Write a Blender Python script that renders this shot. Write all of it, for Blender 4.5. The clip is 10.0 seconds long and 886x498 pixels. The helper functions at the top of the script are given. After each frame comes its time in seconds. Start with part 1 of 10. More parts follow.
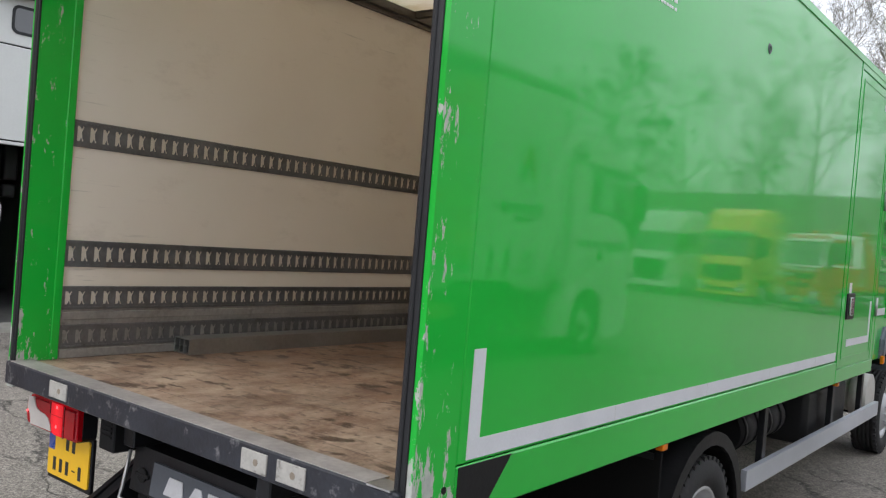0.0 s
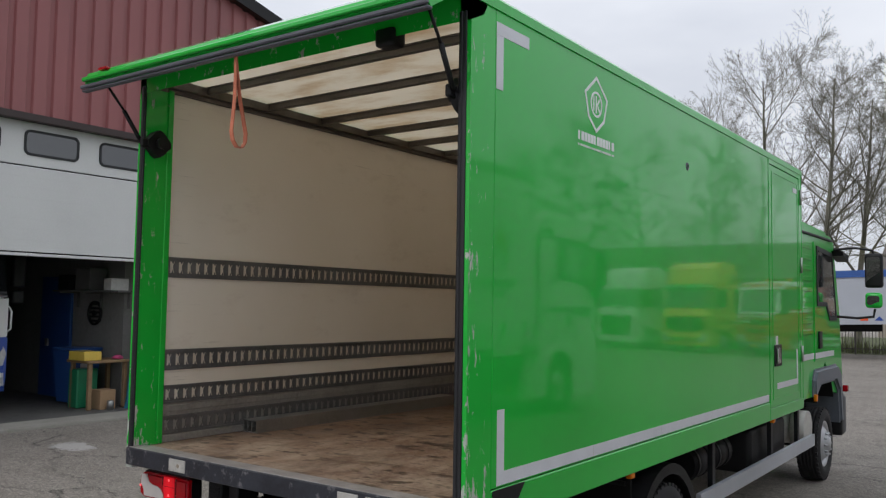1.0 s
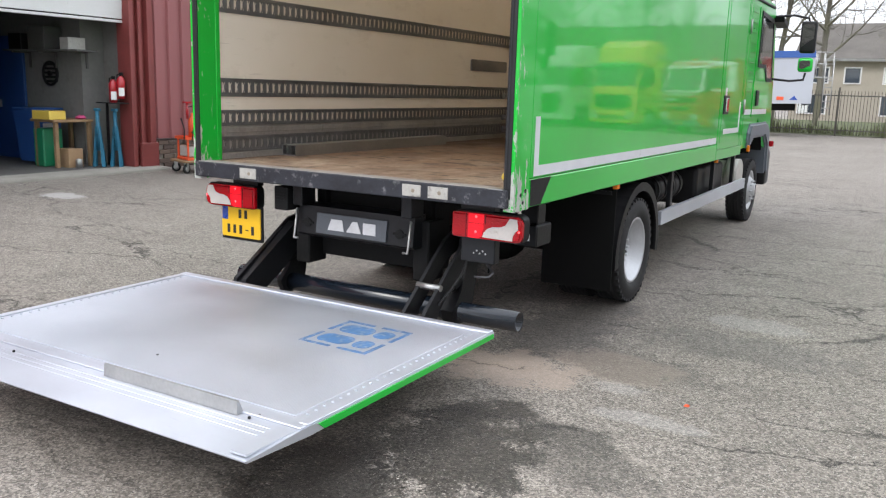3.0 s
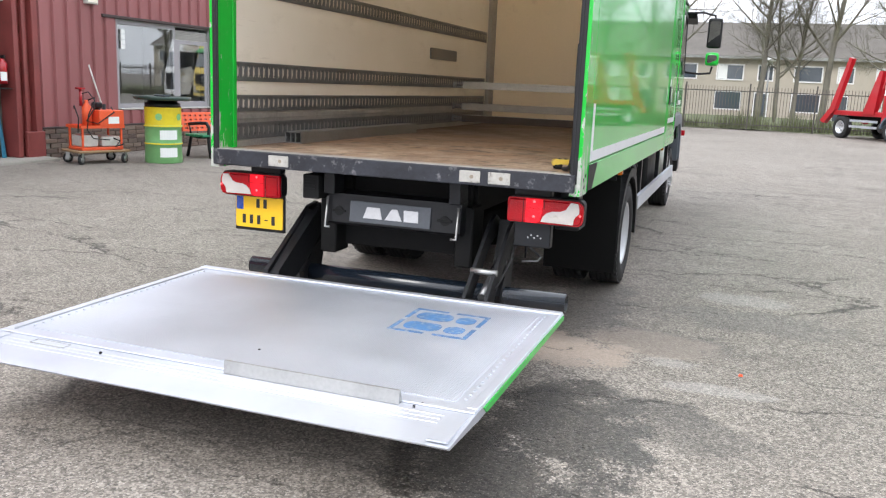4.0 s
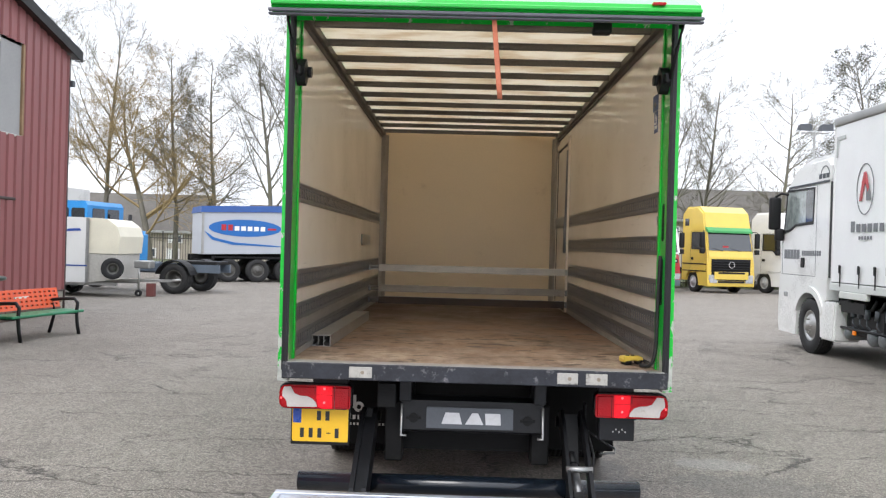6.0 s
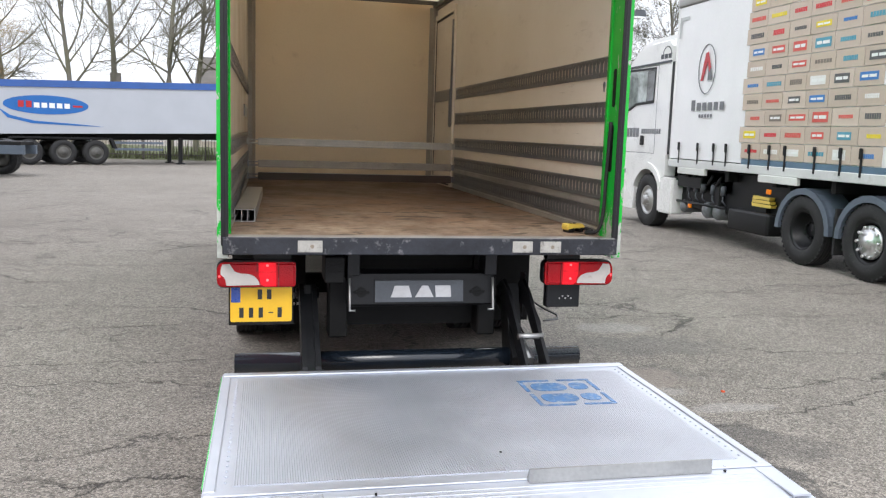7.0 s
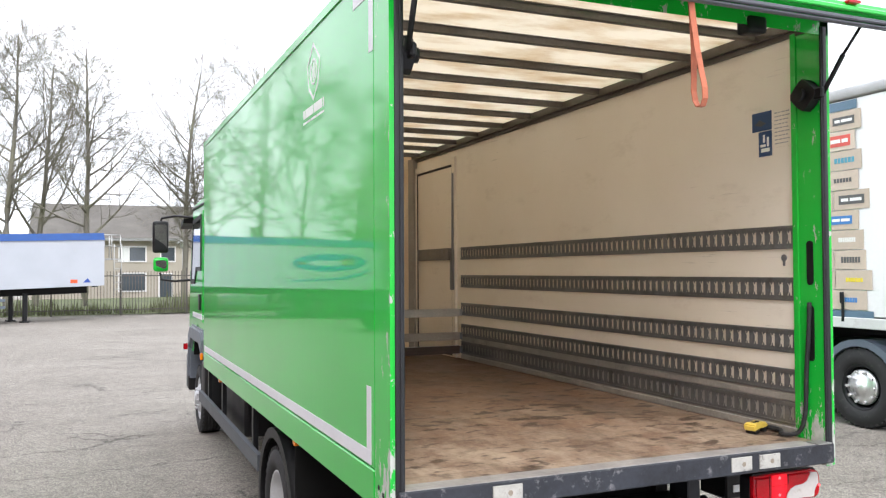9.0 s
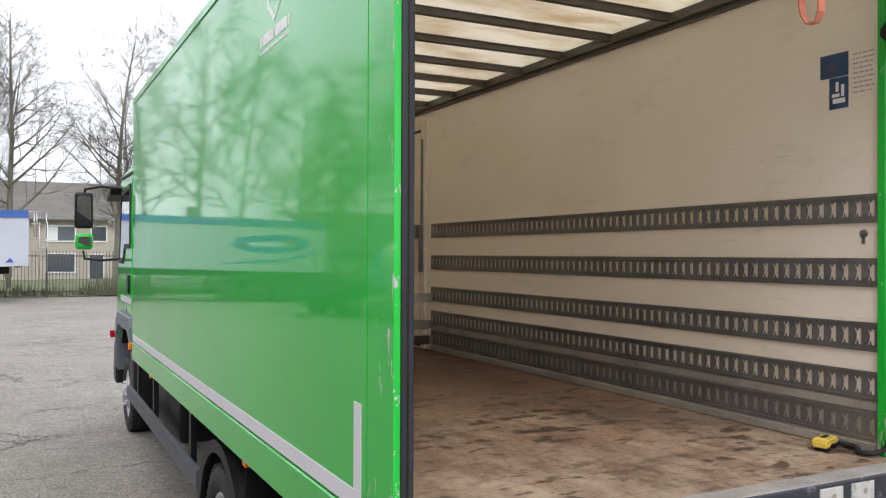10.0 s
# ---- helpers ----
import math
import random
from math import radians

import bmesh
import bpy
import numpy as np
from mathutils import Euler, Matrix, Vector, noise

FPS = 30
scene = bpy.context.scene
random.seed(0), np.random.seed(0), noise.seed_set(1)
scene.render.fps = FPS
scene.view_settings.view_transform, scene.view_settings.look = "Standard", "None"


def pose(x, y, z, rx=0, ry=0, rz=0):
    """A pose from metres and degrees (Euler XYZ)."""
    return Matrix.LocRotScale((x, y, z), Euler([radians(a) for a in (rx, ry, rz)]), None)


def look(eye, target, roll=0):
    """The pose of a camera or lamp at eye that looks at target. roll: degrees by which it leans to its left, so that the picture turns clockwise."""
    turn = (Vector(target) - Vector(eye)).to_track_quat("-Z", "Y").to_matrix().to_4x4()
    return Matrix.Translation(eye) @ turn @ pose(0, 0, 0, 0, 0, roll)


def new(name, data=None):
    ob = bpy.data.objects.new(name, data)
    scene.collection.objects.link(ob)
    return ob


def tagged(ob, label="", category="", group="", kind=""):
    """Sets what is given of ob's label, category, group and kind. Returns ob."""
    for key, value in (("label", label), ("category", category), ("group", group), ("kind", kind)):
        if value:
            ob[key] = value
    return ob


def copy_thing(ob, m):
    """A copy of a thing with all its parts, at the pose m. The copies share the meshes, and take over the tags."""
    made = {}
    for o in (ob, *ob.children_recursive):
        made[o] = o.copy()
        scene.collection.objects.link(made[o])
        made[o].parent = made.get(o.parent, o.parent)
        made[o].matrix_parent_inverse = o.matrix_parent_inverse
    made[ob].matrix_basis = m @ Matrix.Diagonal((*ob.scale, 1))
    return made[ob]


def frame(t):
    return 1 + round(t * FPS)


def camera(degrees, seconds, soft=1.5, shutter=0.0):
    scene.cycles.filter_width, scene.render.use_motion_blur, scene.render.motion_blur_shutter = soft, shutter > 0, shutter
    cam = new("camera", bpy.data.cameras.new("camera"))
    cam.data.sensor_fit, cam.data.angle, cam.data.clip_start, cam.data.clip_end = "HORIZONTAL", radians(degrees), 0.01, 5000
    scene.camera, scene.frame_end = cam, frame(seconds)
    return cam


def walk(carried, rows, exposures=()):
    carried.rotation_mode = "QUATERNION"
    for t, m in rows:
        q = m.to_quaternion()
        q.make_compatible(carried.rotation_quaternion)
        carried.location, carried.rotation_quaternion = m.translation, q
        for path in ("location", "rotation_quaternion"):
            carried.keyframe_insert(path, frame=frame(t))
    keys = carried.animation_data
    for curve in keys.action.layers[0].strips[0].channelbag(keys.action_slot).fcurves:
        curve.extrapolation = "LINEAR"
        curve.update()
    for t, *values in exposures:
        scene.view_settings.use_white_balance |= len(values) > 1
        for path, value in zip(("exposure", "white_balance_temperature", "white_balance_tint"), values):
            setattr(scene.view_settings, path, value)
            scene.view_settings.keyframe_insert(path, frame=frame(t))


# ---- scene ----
cam = camera(55.9, 10.0, 1.25)
PATH = [
    (0, (2.742, -1.84, 1.887), (1.504, -0.27, 1.854), 4.7),
    (0.5, (3.088, -2.469, 1.934), (1.91, -0.857, 2.047), 2.4),
    (1, (3.327, -3.04, 2.03), (2.151, -1.427, 2.161), 0.9),
    (1.5, (3.613, -3.443, 1.851), (2.381, -1.869, 1.797), 0.6),
    (2, (3.688, -3.645, 1.789), (2.43, -2.118, 1.499), 0.3),
    (2.5, (3.548, -3.886, 1.699), (2.335, -2.356, 1.265), 0.4),
    (2.7, (3.462, -4.028, 1.692), (2.33, -2.432, 1.276), 1.1),
    (3.8, (2.369, -4.602, 1.642), (1.66, -2.772, 1.26), 2.5),
    (4, (2.124, -4.763, 1.621), (1.467, -2.915, 1.234), 2.4),
    (4.5, (1.555, -4.997, 1.631), (1.028, -3.097, 1.297), 2.4),
    (5, (0.938, -5.174, 1.773), (0.573, -3.215, 1.599), 2.6),
    (5.2, (0.711, -5.274, 1.81), (0.412, -3.299, 1.719), 2.5),
    (6.3, (-0.355, -5.295, 1.916), (-0.278, -3.296, 1.91), 1.2),
    (6.5, (-0.493, -5.195, 1.865), (-0.328, -3.204, 1.795), 1.0),
    (7, (-0.97, -4.959, 1.771), (-0.556, -3.021, 1.497), 1.8),
    (7.5, (-1.427, -4.547, 1.635), (-0.778, -2.7, 1.228), 3.4),
    (8, (-1.984, -4.16, 1.682), (-1.251, -2.338, 1.299), 3.5),
    (8.5, (-2.324, -3.756, 1.859), (-1.575, -1.911, 1.674), 1.5),
    (9, (-2.406, -3.297, 2.06), (-1.625, -1.456, 2.111), -0.3),
    (9.5, (-2.403, -2.79, 2.093), (-1.569, -0.979, 2.249), -0.7),
    (10, (-2.227, -2.226, 2.022), (-1.317, -0.445, 2.034), 0.2),
]
walk(cam, [(t, look(eye, target, roll)) for t, eye, target, roll in PATH],
     [(0.0, 0.28), (0.5, 0.25), (1.0, -0.35), (1.5, 0.0), (2.0, 0.75), (2.5, 0.64), (4.0, 0.94), (4.5, 0.92), (5.0, 1.1), (6.3, 0.56), (6.5, 0.68), (7.0, 0.62), (7.5, 0.35), (8.0, 0.54), (8.5, 1.1), (9.0, 1.05), (9.5, 0.6), (10.0, 0.68)])

# ---- world and light: a bright overcast day ----
world = bpy.data.worlds.new("overcast_sky")
scene.world = world
world.use_nodes = True
wn, wl = world.node_tree.nodes, world.node_tree.links
wn.clear()
w_out = wn.new("ShaderNodeOutputWorld")
w_bg = wn.new("ShaderNodeBackground")
w_bg.inputs["Strength"].default_value = 0.1
w_sky = wn.new("ShaderNodeTexSky")
w_sky.sky_type = "NISHITA"
w_sky.sun_disc = False
w_sky.sun_elevation = radians(42)
w_sky.sun_rotation = radians(200)
w_sky.dust_density = 4.0
w_co = wn.new("ShaderNodeTexCoord")
w_map = wn.new("ShaderNodeMapping")
w_map.inputs["Scale"].default_value = (1.0, 1.0, 3.0)
w_noise = wn.new("ShaderNodeTexNoise")
w_noise.inputs["Scale"].default_value = 2.2
w_noise.inputs["Detail"].default_value = 6
w_ramp = wn.new("ShaderNodeValToRGB")
w_ramp.color_ramp.elements[0].position = 0.3
w_ramp.color_ramp.elements[0].color = (11.3, 11.9, 13.3, 1)
w_ramp.color_ramp.elements[1].position = 0.72
w_ramp.color_ramp.elements[1].color = (15.7, 16.2, 17.3, 1)
w_mix = wn.new("ShaderNodeMix")
w_mix.data_type = "RGBA"
w_mix.inputs["Factor"].default_value = 0.9
wl.new(w_co.outputs["Generated"], w_map.inputs["Vector"])
wl.new(w_map.outputs["Vector"], w_noise.inputs["Vector"])
wl.new(w_noise.outputs["Fac"], w_ramp.inputs["Fac"])
wl.new(w_sky.outputs["Color"], w_mix.inputs["A"])
wl.new(w_ramp.outputs["Color"], w_mix.inputs["B"])
w_sep = wn.new("ShaderNodeSeparateXYZ")
w_up = wn.new("ShaderNodeMapRange")
for k, v in zip(("From Min", "From Max", "To Min", "To Max"), (0.0, 1.0, 0.66, 1.18)):
    w_up.inputs[k].default_value = v
w_scale = wn.new("ShaderNodeVectorMath")
w_scale.operation = "SCALE"
wl.new(w_co.outputs["Generated"], w_sep.inputs["Vector"])
wl.new(w_sep.outputs["Z"], w_up.inputs["Value"])
wl.new(w_mix.outputs["Result"], w_scale.inputs[0])
wl.new(w_up.outputs["Result"], w_scale.inputs["Scale"])
wl.new(w_scale.outputs[0], w_bg.inputs["Color"])
wl.new(w_bg.outputs["Background"], w_out.inputs["Surface"])

sun = new("sun", bpy.data.lights.new("sun", "SUN"))
sun.data.energy = 0.8
sun.data.angle = radians(25)
sun.data.color = (1.0, 0.98, 0.95)
sun.matrix_world = look((0, 0, 30), (0 + 6, 0 + 14, 30 - 16))

# ---- building blocks ----
def obj_link(name, mesh, parent=None):
    ob = new(name, mesh)
    if parent is not None:
        ob.parent = parent
    return ob


def part(name, bm, material, parent, label=""):
    """One mesh object out of a bmesh, as a part of a thing or of a part."""
    me = bpy.data.meshes.new(name)
    bm.normal_update()
    bm.to_mesh(me)
    bm.free()
    for m in (material if isinstance(material, (list, tuple)) else [material]):
        me.materials.append(m)
    ob = obj_link(name, me, parent)
    if label:
        ob["label"] = label
    return ob


def share(name, src, m, parent, label=""):
    """Another part on the mesh of src, at the pose m in its parent."""
    ob = obj_link(name, src.data, parent)
    ob.matrix_basis = m
    if label:
        ob["label"] = label
    return ob


def thing(name, label, category, m=None, group="", kind=""):
    ob = new(name)
    ob.empty_display_size = 0.2
    if m is not None:
        ob.matrix_basis = m
    return tagged(ob, label, category, group, kind)


def solid(name, bm, material, label, category, group="", kind="", m=None):
    """A thing that is a single mesh."""
    ob = part(name, bm, material, None)
    if m is not None:
        ob.matrix_basis = m
    return tagged(ob, label, category, group, kind)


def B():
    return bmesh.new()


def hexa(bm, p, mat=0, smooth=False):
    """A solid with eight corners: four below, four above, both counter-clockwise from above."""
    v = [bm.verts.new(q) for q in p]
    for f in ((3, 2, 1, 0), (4, 5, 6, 7), (0, 1, 5, 4), (1, 2, 6, 5), (2, 3, 7, 6), (3, 0, 4, 7)):
        face = bm.faces.new([v[i] for i in f])
        face.material_index = mat
        face.smooth = smooth
    return v


def box(bm, x0, x1, y0, y1, z0, z1, mat=0, bev=0.0, seg=1):
    if bev <= 0:
        hexa(bm, [(x0, y0, z0), (x1, y0, z0), (x1, y1, z0), (x0, y1, z0), (x0, y0, z1), (x1, y0, z1), (x1, y1, z1), (x0, y1, z1)], mat)
        return bm
    t = bmesh.new()
    hexa(t, [(x0, y0, z0), (x1, y0, z0), (x1, y1, z0), (x0, y1, z0), (x0, y0, z1), (x1, y0, z1), (x1, y1, z1), (x0, y1, z1)], mat)
    bmesh.ops.bevel(t, geom=list(t.edges), offset=min(bev, 0.49 * min(x1 - x0, y1 - y0, z1 - z0)), segments=seg, affect="EDGES", profile=0.6)
    for f in t.faces:
        f.material_index = mat
        f.smooth = seg > 1 and f.calc_area() < 1e9
    join(bm, t)
    return bm


def join(bm, t, m=None):
    """Moves the bmesh t into bm, by the matrix m."""
    if m is not None:
        t.transform(m)
    ids = {}
    for v in t.verts:
        ids[v] = bm.verts.new(v.co)
    for f in t.faces:
        try:
            g = bm.faces.new([ids[v] for v in f.verts])
            g.material_index, g.smooth = f.material_index, f.smooth
        except ValueError:
            pass
    t.free()
    return bm


def frame_of(a, b):
    d = Vector(b) - Vector(a)
    q = d.to_track_quat("Z", "Y").to_matrix()
    return d.length, q


def cyl(bm, a, b, r, seg=16, mat=0, r2=None, caps=True, smooth=True):
    """A round bar from a to b; r2 is the radius at b."""
    r2 = r if r2 is None else r2
    n, q = frame_of(a, b)
    ring = []
    for p, rr in ((Vector(a), r), (Vector(b), r2)):
        ring.append([bm.verts.new(p + q @ Vector((rr * math.cos(2 * math.pi * i / seg), rr * math.sin(2 * math.pi * i / seg), 0))) for i in range(seg)])
    for i in range(seg):
        j = (i + 1) % seg
        f = bm.faces.new([ring[0][i], ring[0][j], ring[1][j], ring[1][i]])
        f.smooth, f.material_index = smooth, mat
    if caps:
        for rg, rev in ((ring[0], True), (ring[1], False)):
            f = bm.faces.new(rg[::-1] if rev else rg)
            f.material_index = mat
    return bm


def lathe(bm, prof, axis="x", seg=32, mat=0, smooth=True, closed=True):
    """Turns the profile (place along the axis, radius) round the axis; closed joins its ends."""
    rows = []
    for a, r in prof:
        row = []
        for i in range(seg):
            c, s = math.cos(2 * math.pi * i / seg) * r, math.sin(2 * math.pi * i / seg) * r
            row.append(bm.verts.new({"x": (a, c, s), "y": (c, a, -s), "z": (c, s, a)}[axis]))
        rows.append(row)
    n = len(rows)
    for k in range(n if closed else n - 1):
        p, q = rows[k], rows[(k + 1) % n]
        for i in range(seg):
            j = (i + 1) % seg
            f = bm.faces.new([p[i], p[j], q[j], q[i]])
            f.smooth, f.material_index = smooth, mat
    return bm


def slab(bm, pts, axis, a, b, mat=0, smooth=False):
    """A flat outline pushed from a to b along an axis; pts are the other two coordinates in order (x: yz, y: xz, z: xy)."""
    def put(p, h):
        return {"x": (h, p[0], p[1]), "y": (p[0], h, p[1]), "z": (p[0], p[1], h)}[axis]
    lo, hi = [bm.verts.new(put(p, a)) for p in pts], [bm.verts.new(put(p, b)) for p in pts]
    n = len(pts)
    fs = [bm.faces.new(lo[::-1]), bm.faces.new(hi)]
    for i in range(n):
        j = (i + 1) % n
        f = bm.faces.new([lo[i], lo[j], hi[j], hi[i]])
        f.smooth = smooth
        fs.append(f)
    for f in fs:
        f.material_index = mat
    bmesh.ops.recalc_face_normals(bm, faces=fs)
    return bm


def sweep(bm, pts, r, seg=8, mat=0):
    """A round tube along points."""
    pts = [Vector(p) for p in pts]
    rings = []
    for i, p in enumerate(pts):
        d = (pts[min(i + 1, len(pts) - 1)] - pts[max(i - 1, 0)]).normalized()
        q = d.to_track_quat("Z", "Y").to_matrix()
        rings.append([bm.verts.new(p + q @ Vector((r * math.cos(2 * math.pi * k / seg), r * math.sin(2 * math.pi * k / seg), 0))) for k in range(seg)])
    for a, b in zip(rings, rings[1:]):
        best = min(range(seg), key=lambda s: sum((a[k].co - b[(k + s) % seg].co).length for k in range(seg)))
        for k in range(seg):
            j = (k + 1) % seg
            f = bm.faces.new([a[k], a[j], b[(j + best) % seg], b[(k + best) % seg]])
            f.smooth, f.material_index = True, mat
    for rg, rev in ((rings[0], True), (rings[-1], False)):
        f = bm.faces.new(rg[::-1] if rev else rg)
        f.material_index = mat
    return bm


def arc(cx, cy, r, a0, a1, n):
    return [(cx + r * math.cos(radians(a0 + (a1 - a0) * i / n)), cy + r * math.sin(radians(a0 + (a1 - a0) * i / n))) for i in range(n + 1)]


def rounded(x0, x1, y0, y1, r, n=4):
    return arc(x1 - r, y1 - r, r, 0, 90, n) + arc(x0 + r, y1 - r, r, 90, 180, n) + arc(x0 + r, y0 + r, r, 180, 270, n) + arc(x1 - r, y0 + r, r, 270, 360, n)


def ring_slab(bm, outer, inner, axis, a, b, mat=0):
    """A frame: an outline with a hole of as many points, pushed from a to b."""
    def put(p, h):
        return {"x": (h, p[0], p[1]), "y": (p[0], h, p[1]), "z": (p[0], p[1], h)}[axis]
    v = [[bm.verts.new(put(p, h)) for p in pts] for pts in (outer, inner) for h in (a, b)]
    n, fs = len(outer), []
    for i in range(n):
        j = (i + 1) % n
        for p, q in ((v[0], v[1]), (v[1], v[3]), (v[3], v[2]), (v[2], v[0])):
            fs.append(bm.faces.new([p[i], p[j], q[j], q[i]]))
    for f in fs:
        f.material_index = mat
    bmesh.ops.recalc_face_normals(bm, faces=fs)
    return bm

# ---- materials ----
class Net:
    """A node material with a principled surface, and short ways to wire it."""
    def __init__(self, name):
        self.m = bpy.data.materials.new(name)
        self.m.use_nodes = True
        self.t = self.m.node_tree
        self.p = self.t.nodes["Principled BSDF"]
        self.out = self.t.nodes["Material Output"]
        self.co = self.t.nodes.new("ShaderNodeTexCoord").outputs["Object"]

    def link(self, a, b):
        self.t.links.new(a, b)

    def val(self, sock, v):
        if isinstance(v, bpy.types.NodeSocket):
            self.link(v, sock)
        else:
            sock.default_value = v

    def noise(self, scale, detail=4, rough=0.55, stretch=(1, 1, 1), distort=0.0, co=None, shift=(0, 0, 0)):
        mp = self.t.nodes.new("ShaderNodeMapping")
        mp.inputs["Scale"].default_value = stretch
        mp.inputs["Location"].default_value = shift
        self.link(co or self.co, mp.inputs["Vector"])
        n = self.t.nodes.new("ShaderNodeTexNoise")
        n.inputs["Scale"].default_value, n.inputs["Detail"].default_value = scale, detail
        n.inputs["Roughness"].default_value, n.inputs["Distortion"].default_value = rough, distort
        self.link(mp.outputs["Vector"], n.inputs["Vector"])
        return n.outputs["Fac"]

    def voronoi(self, scale, feature="F1", stretch=(1, 1, 1), co=None):
        mp = self.t.nodes.new("ShaderNodeMapping")
        mp.inputs["Scale"].default_value = stretch
        self.link(co or self.co, mp.inputs["Vector"])
        n = self.t.nodes.new("ShaderNodeTexVoronoi")
        n.feature = feature
        n.inputs["Scale"].default_value = scale
        self.link(mp.outputs["Vector"], n.inputs["Vector"])
        return n.outputs["Distance"], (n.outputs["Color"] if feature == "F1" else None)

    def wave(self, scale, direction="X", distort=0.0, profile="SIN"):
        n = self.t.nodes.new("ShaderNodeTexWave")
        n.bands_direction, n.wave_profile = direction, profile
        n.inputs["Scale"].default_value, n.inputs["Distortion"].default_value = scale, distort
        self.link(self.co, n.inputs["Vector"])
        return n.outputs["Fac"]

    def remap(self, v, a, b, c=0.0, d=1.0):
        n = self.t.nodes.new("ShaderNodeMapRange")
        self.link(v, n.inputs["Value"])
        for k, x in zip(("From Min", "From Max", "To Min", "To Max"), (a, b, c, d)):
            n.inputs[k].default_value = x
        return n.outputs["Result"]

    def math(self, op, a, b=0.0, c=0.0):
        n = self.t.nodes.new("ShaderNodeMath")
        n.operation = op
        for s, v in zip(n.inputs, (a, b, c)):
            self.val(s, v)
        return n.outputs["Value"]

    def mix(self, f, a, b):
        n = self.t.nodes.new("ShaderNodeMix")
        n.data_type = "RGBA"
        self.val(n.inputs["Factor"], f)
        for k, v in (("A", a), ("B", b)):
            self.val(n.inputs[k], v if isinstance(v, bpy.types.NodeSocket) else (*v[:3], 1))
        return n.outputs["Result"]

    def xyz(self):
        n = self.t.nodes.new("ShaderNodeSeparateXYZ")
        self.link(self.co, n.inputs["Vector"])
        return n.outputs

    def rand(self):
        return self.t.nodes.new("ShaderNodeObjectInfo").outputs["Random"]

    def island(self):
        return self.t.nodes.new("ShaderNodeNewGeometry").outputs["Random Per Island"]

    def bump(self, h, strength=0.3, dist=0.01, prev=None):
        n = self.t.nodes.new("ShaderNodeBump")
        n.inputs["Strength"].default_value, n.inputs["Distance"].default_value = strength, dist
        self.link(h, n.inputs["Height"])
        if prev is not None:
            self.link(prev, n.inputs["Normal"])
        self.link(n.outputs["Normal"], self.p.inputs["Normal"])
        return n.outputs["Normal"]

    def put(self, color=None, rough=None, metal=None, **more):
        for k, v in (("Base Color", color), ("Roughness", rough), ("Metallic", metal)):
            if v is not None:
                self.val(self.p.inputs[k], (*v[:3], 1) if isinstance(v, tuple) else v)
        for k, v in more.items():
            self.val(self.p.inputs[k.replace("_", " ")], v)
        return self.m


def tone(c, k):
    return tuple(min(1.0, x * k) for x in c)


def surf(name, col, rough=0.5, metal=0.0, var=0.12, big=1.3, small=35, bump=0.12, coat=0.0, dirt=None, dirt_at=0.62, spec=0.5):
    """A plain painted, moulded or cast surface with cloudy tone, fine grain and patches of dirt."""
    n = Net(name)
    a, b = n.noise(big, 5), n.noise(small, 3)
    f = n.math("ADD", n.math("MULTIPLY", a, 0.65), n.math("MULTIPLY", b, 0.35))
    c = n.mix(n.remap(f, 0.3, 0.7), tone(col, 1 - var), tone(col, 1 + var))
    if dirt:
        d = n.remap(n.noise(big * 2.3, 8, 0.68, shift=(3, 7, 1)), dirt_at, dirt_at + 0.16)
        c = n.mix(n.math("MULTIPLY", d, 0.75), c, dirt)
    r = n.remap(f, 0.3, 0.7, max(0.02, rough - 0.07), min(1, rough + 0.09))
    if bump:
        n.bump(b, bump, 0.004)
    return n.put(c, r, metal, Coat_Weight=coat, Coat_Roughness=0.06, Specular_IOR_Level=spec)


def paint_green(name, wear=False):
    n = Net(name)
    big = n.noise(0.7, 4)
    c = n.mix(n.remap(big, 0.3, 0.7), (0.007, 0.42, 0.036), (0.011, 0.5, 0.048))
    scuff = n.remap(n.noise(3.2, 9, 0.72, (1, 0.5, 2.6)), 0.68, 0.8)
    c = n.mix(n.math("MULTIPLY", scuff, 0.15), c, (0.2, 0.42, 0.2))
    rough = 0.35
    if wear:
        x, y, z = n.xyz()
        e = n.remap(y, -0.03, 0.16, 0.0, 0.075)
        low = n.remap(z, 1.1, 1.42, -0.14, 0.0)
        lim = n.math("ADD", n.math("ADD", e, low), 0.577)
        ch = n.math("GREATER_THAN", n.noise(13, 8, 0.74, (1, 1.8, 0.5)), lim)
        c = n.mix(ch, c, n.mix(n.noise(30, 2), (0.3, 0.32, 0.29), (0.6, 0.62, 0.57)))
        rough = n.remap(ch, 0, 1, 0.35, 0.6)
    else:
        drip = n.noise(9, 4, 0.6, (1, 2.2, 0.12))
        n.bump(n.math("ADD", n.noise(1.3, 2, 0.4, (1, 0.5, 1.4)), n.math("MULTIPLY", drip, 0.075)), 0.17, 0.02)
        dust = n.remap(n.noise(2.4, 7, 0.66, (1, 1.2, 0.5), shift=(2, 2, 5)), 0.5, 0.75)
        return n.put(c, rough, 0.0, Coat_Weight=0.85, Coat_Roughness=n.remap(dust, 0, 1, 0.035, 0.095), Specular_IOR_Level=0.15)
    return n.put(c, rough, 0.0, Coat_Weight=0.8, Coat_Roughness=0.06, Specular_IOR_Level=0.15)


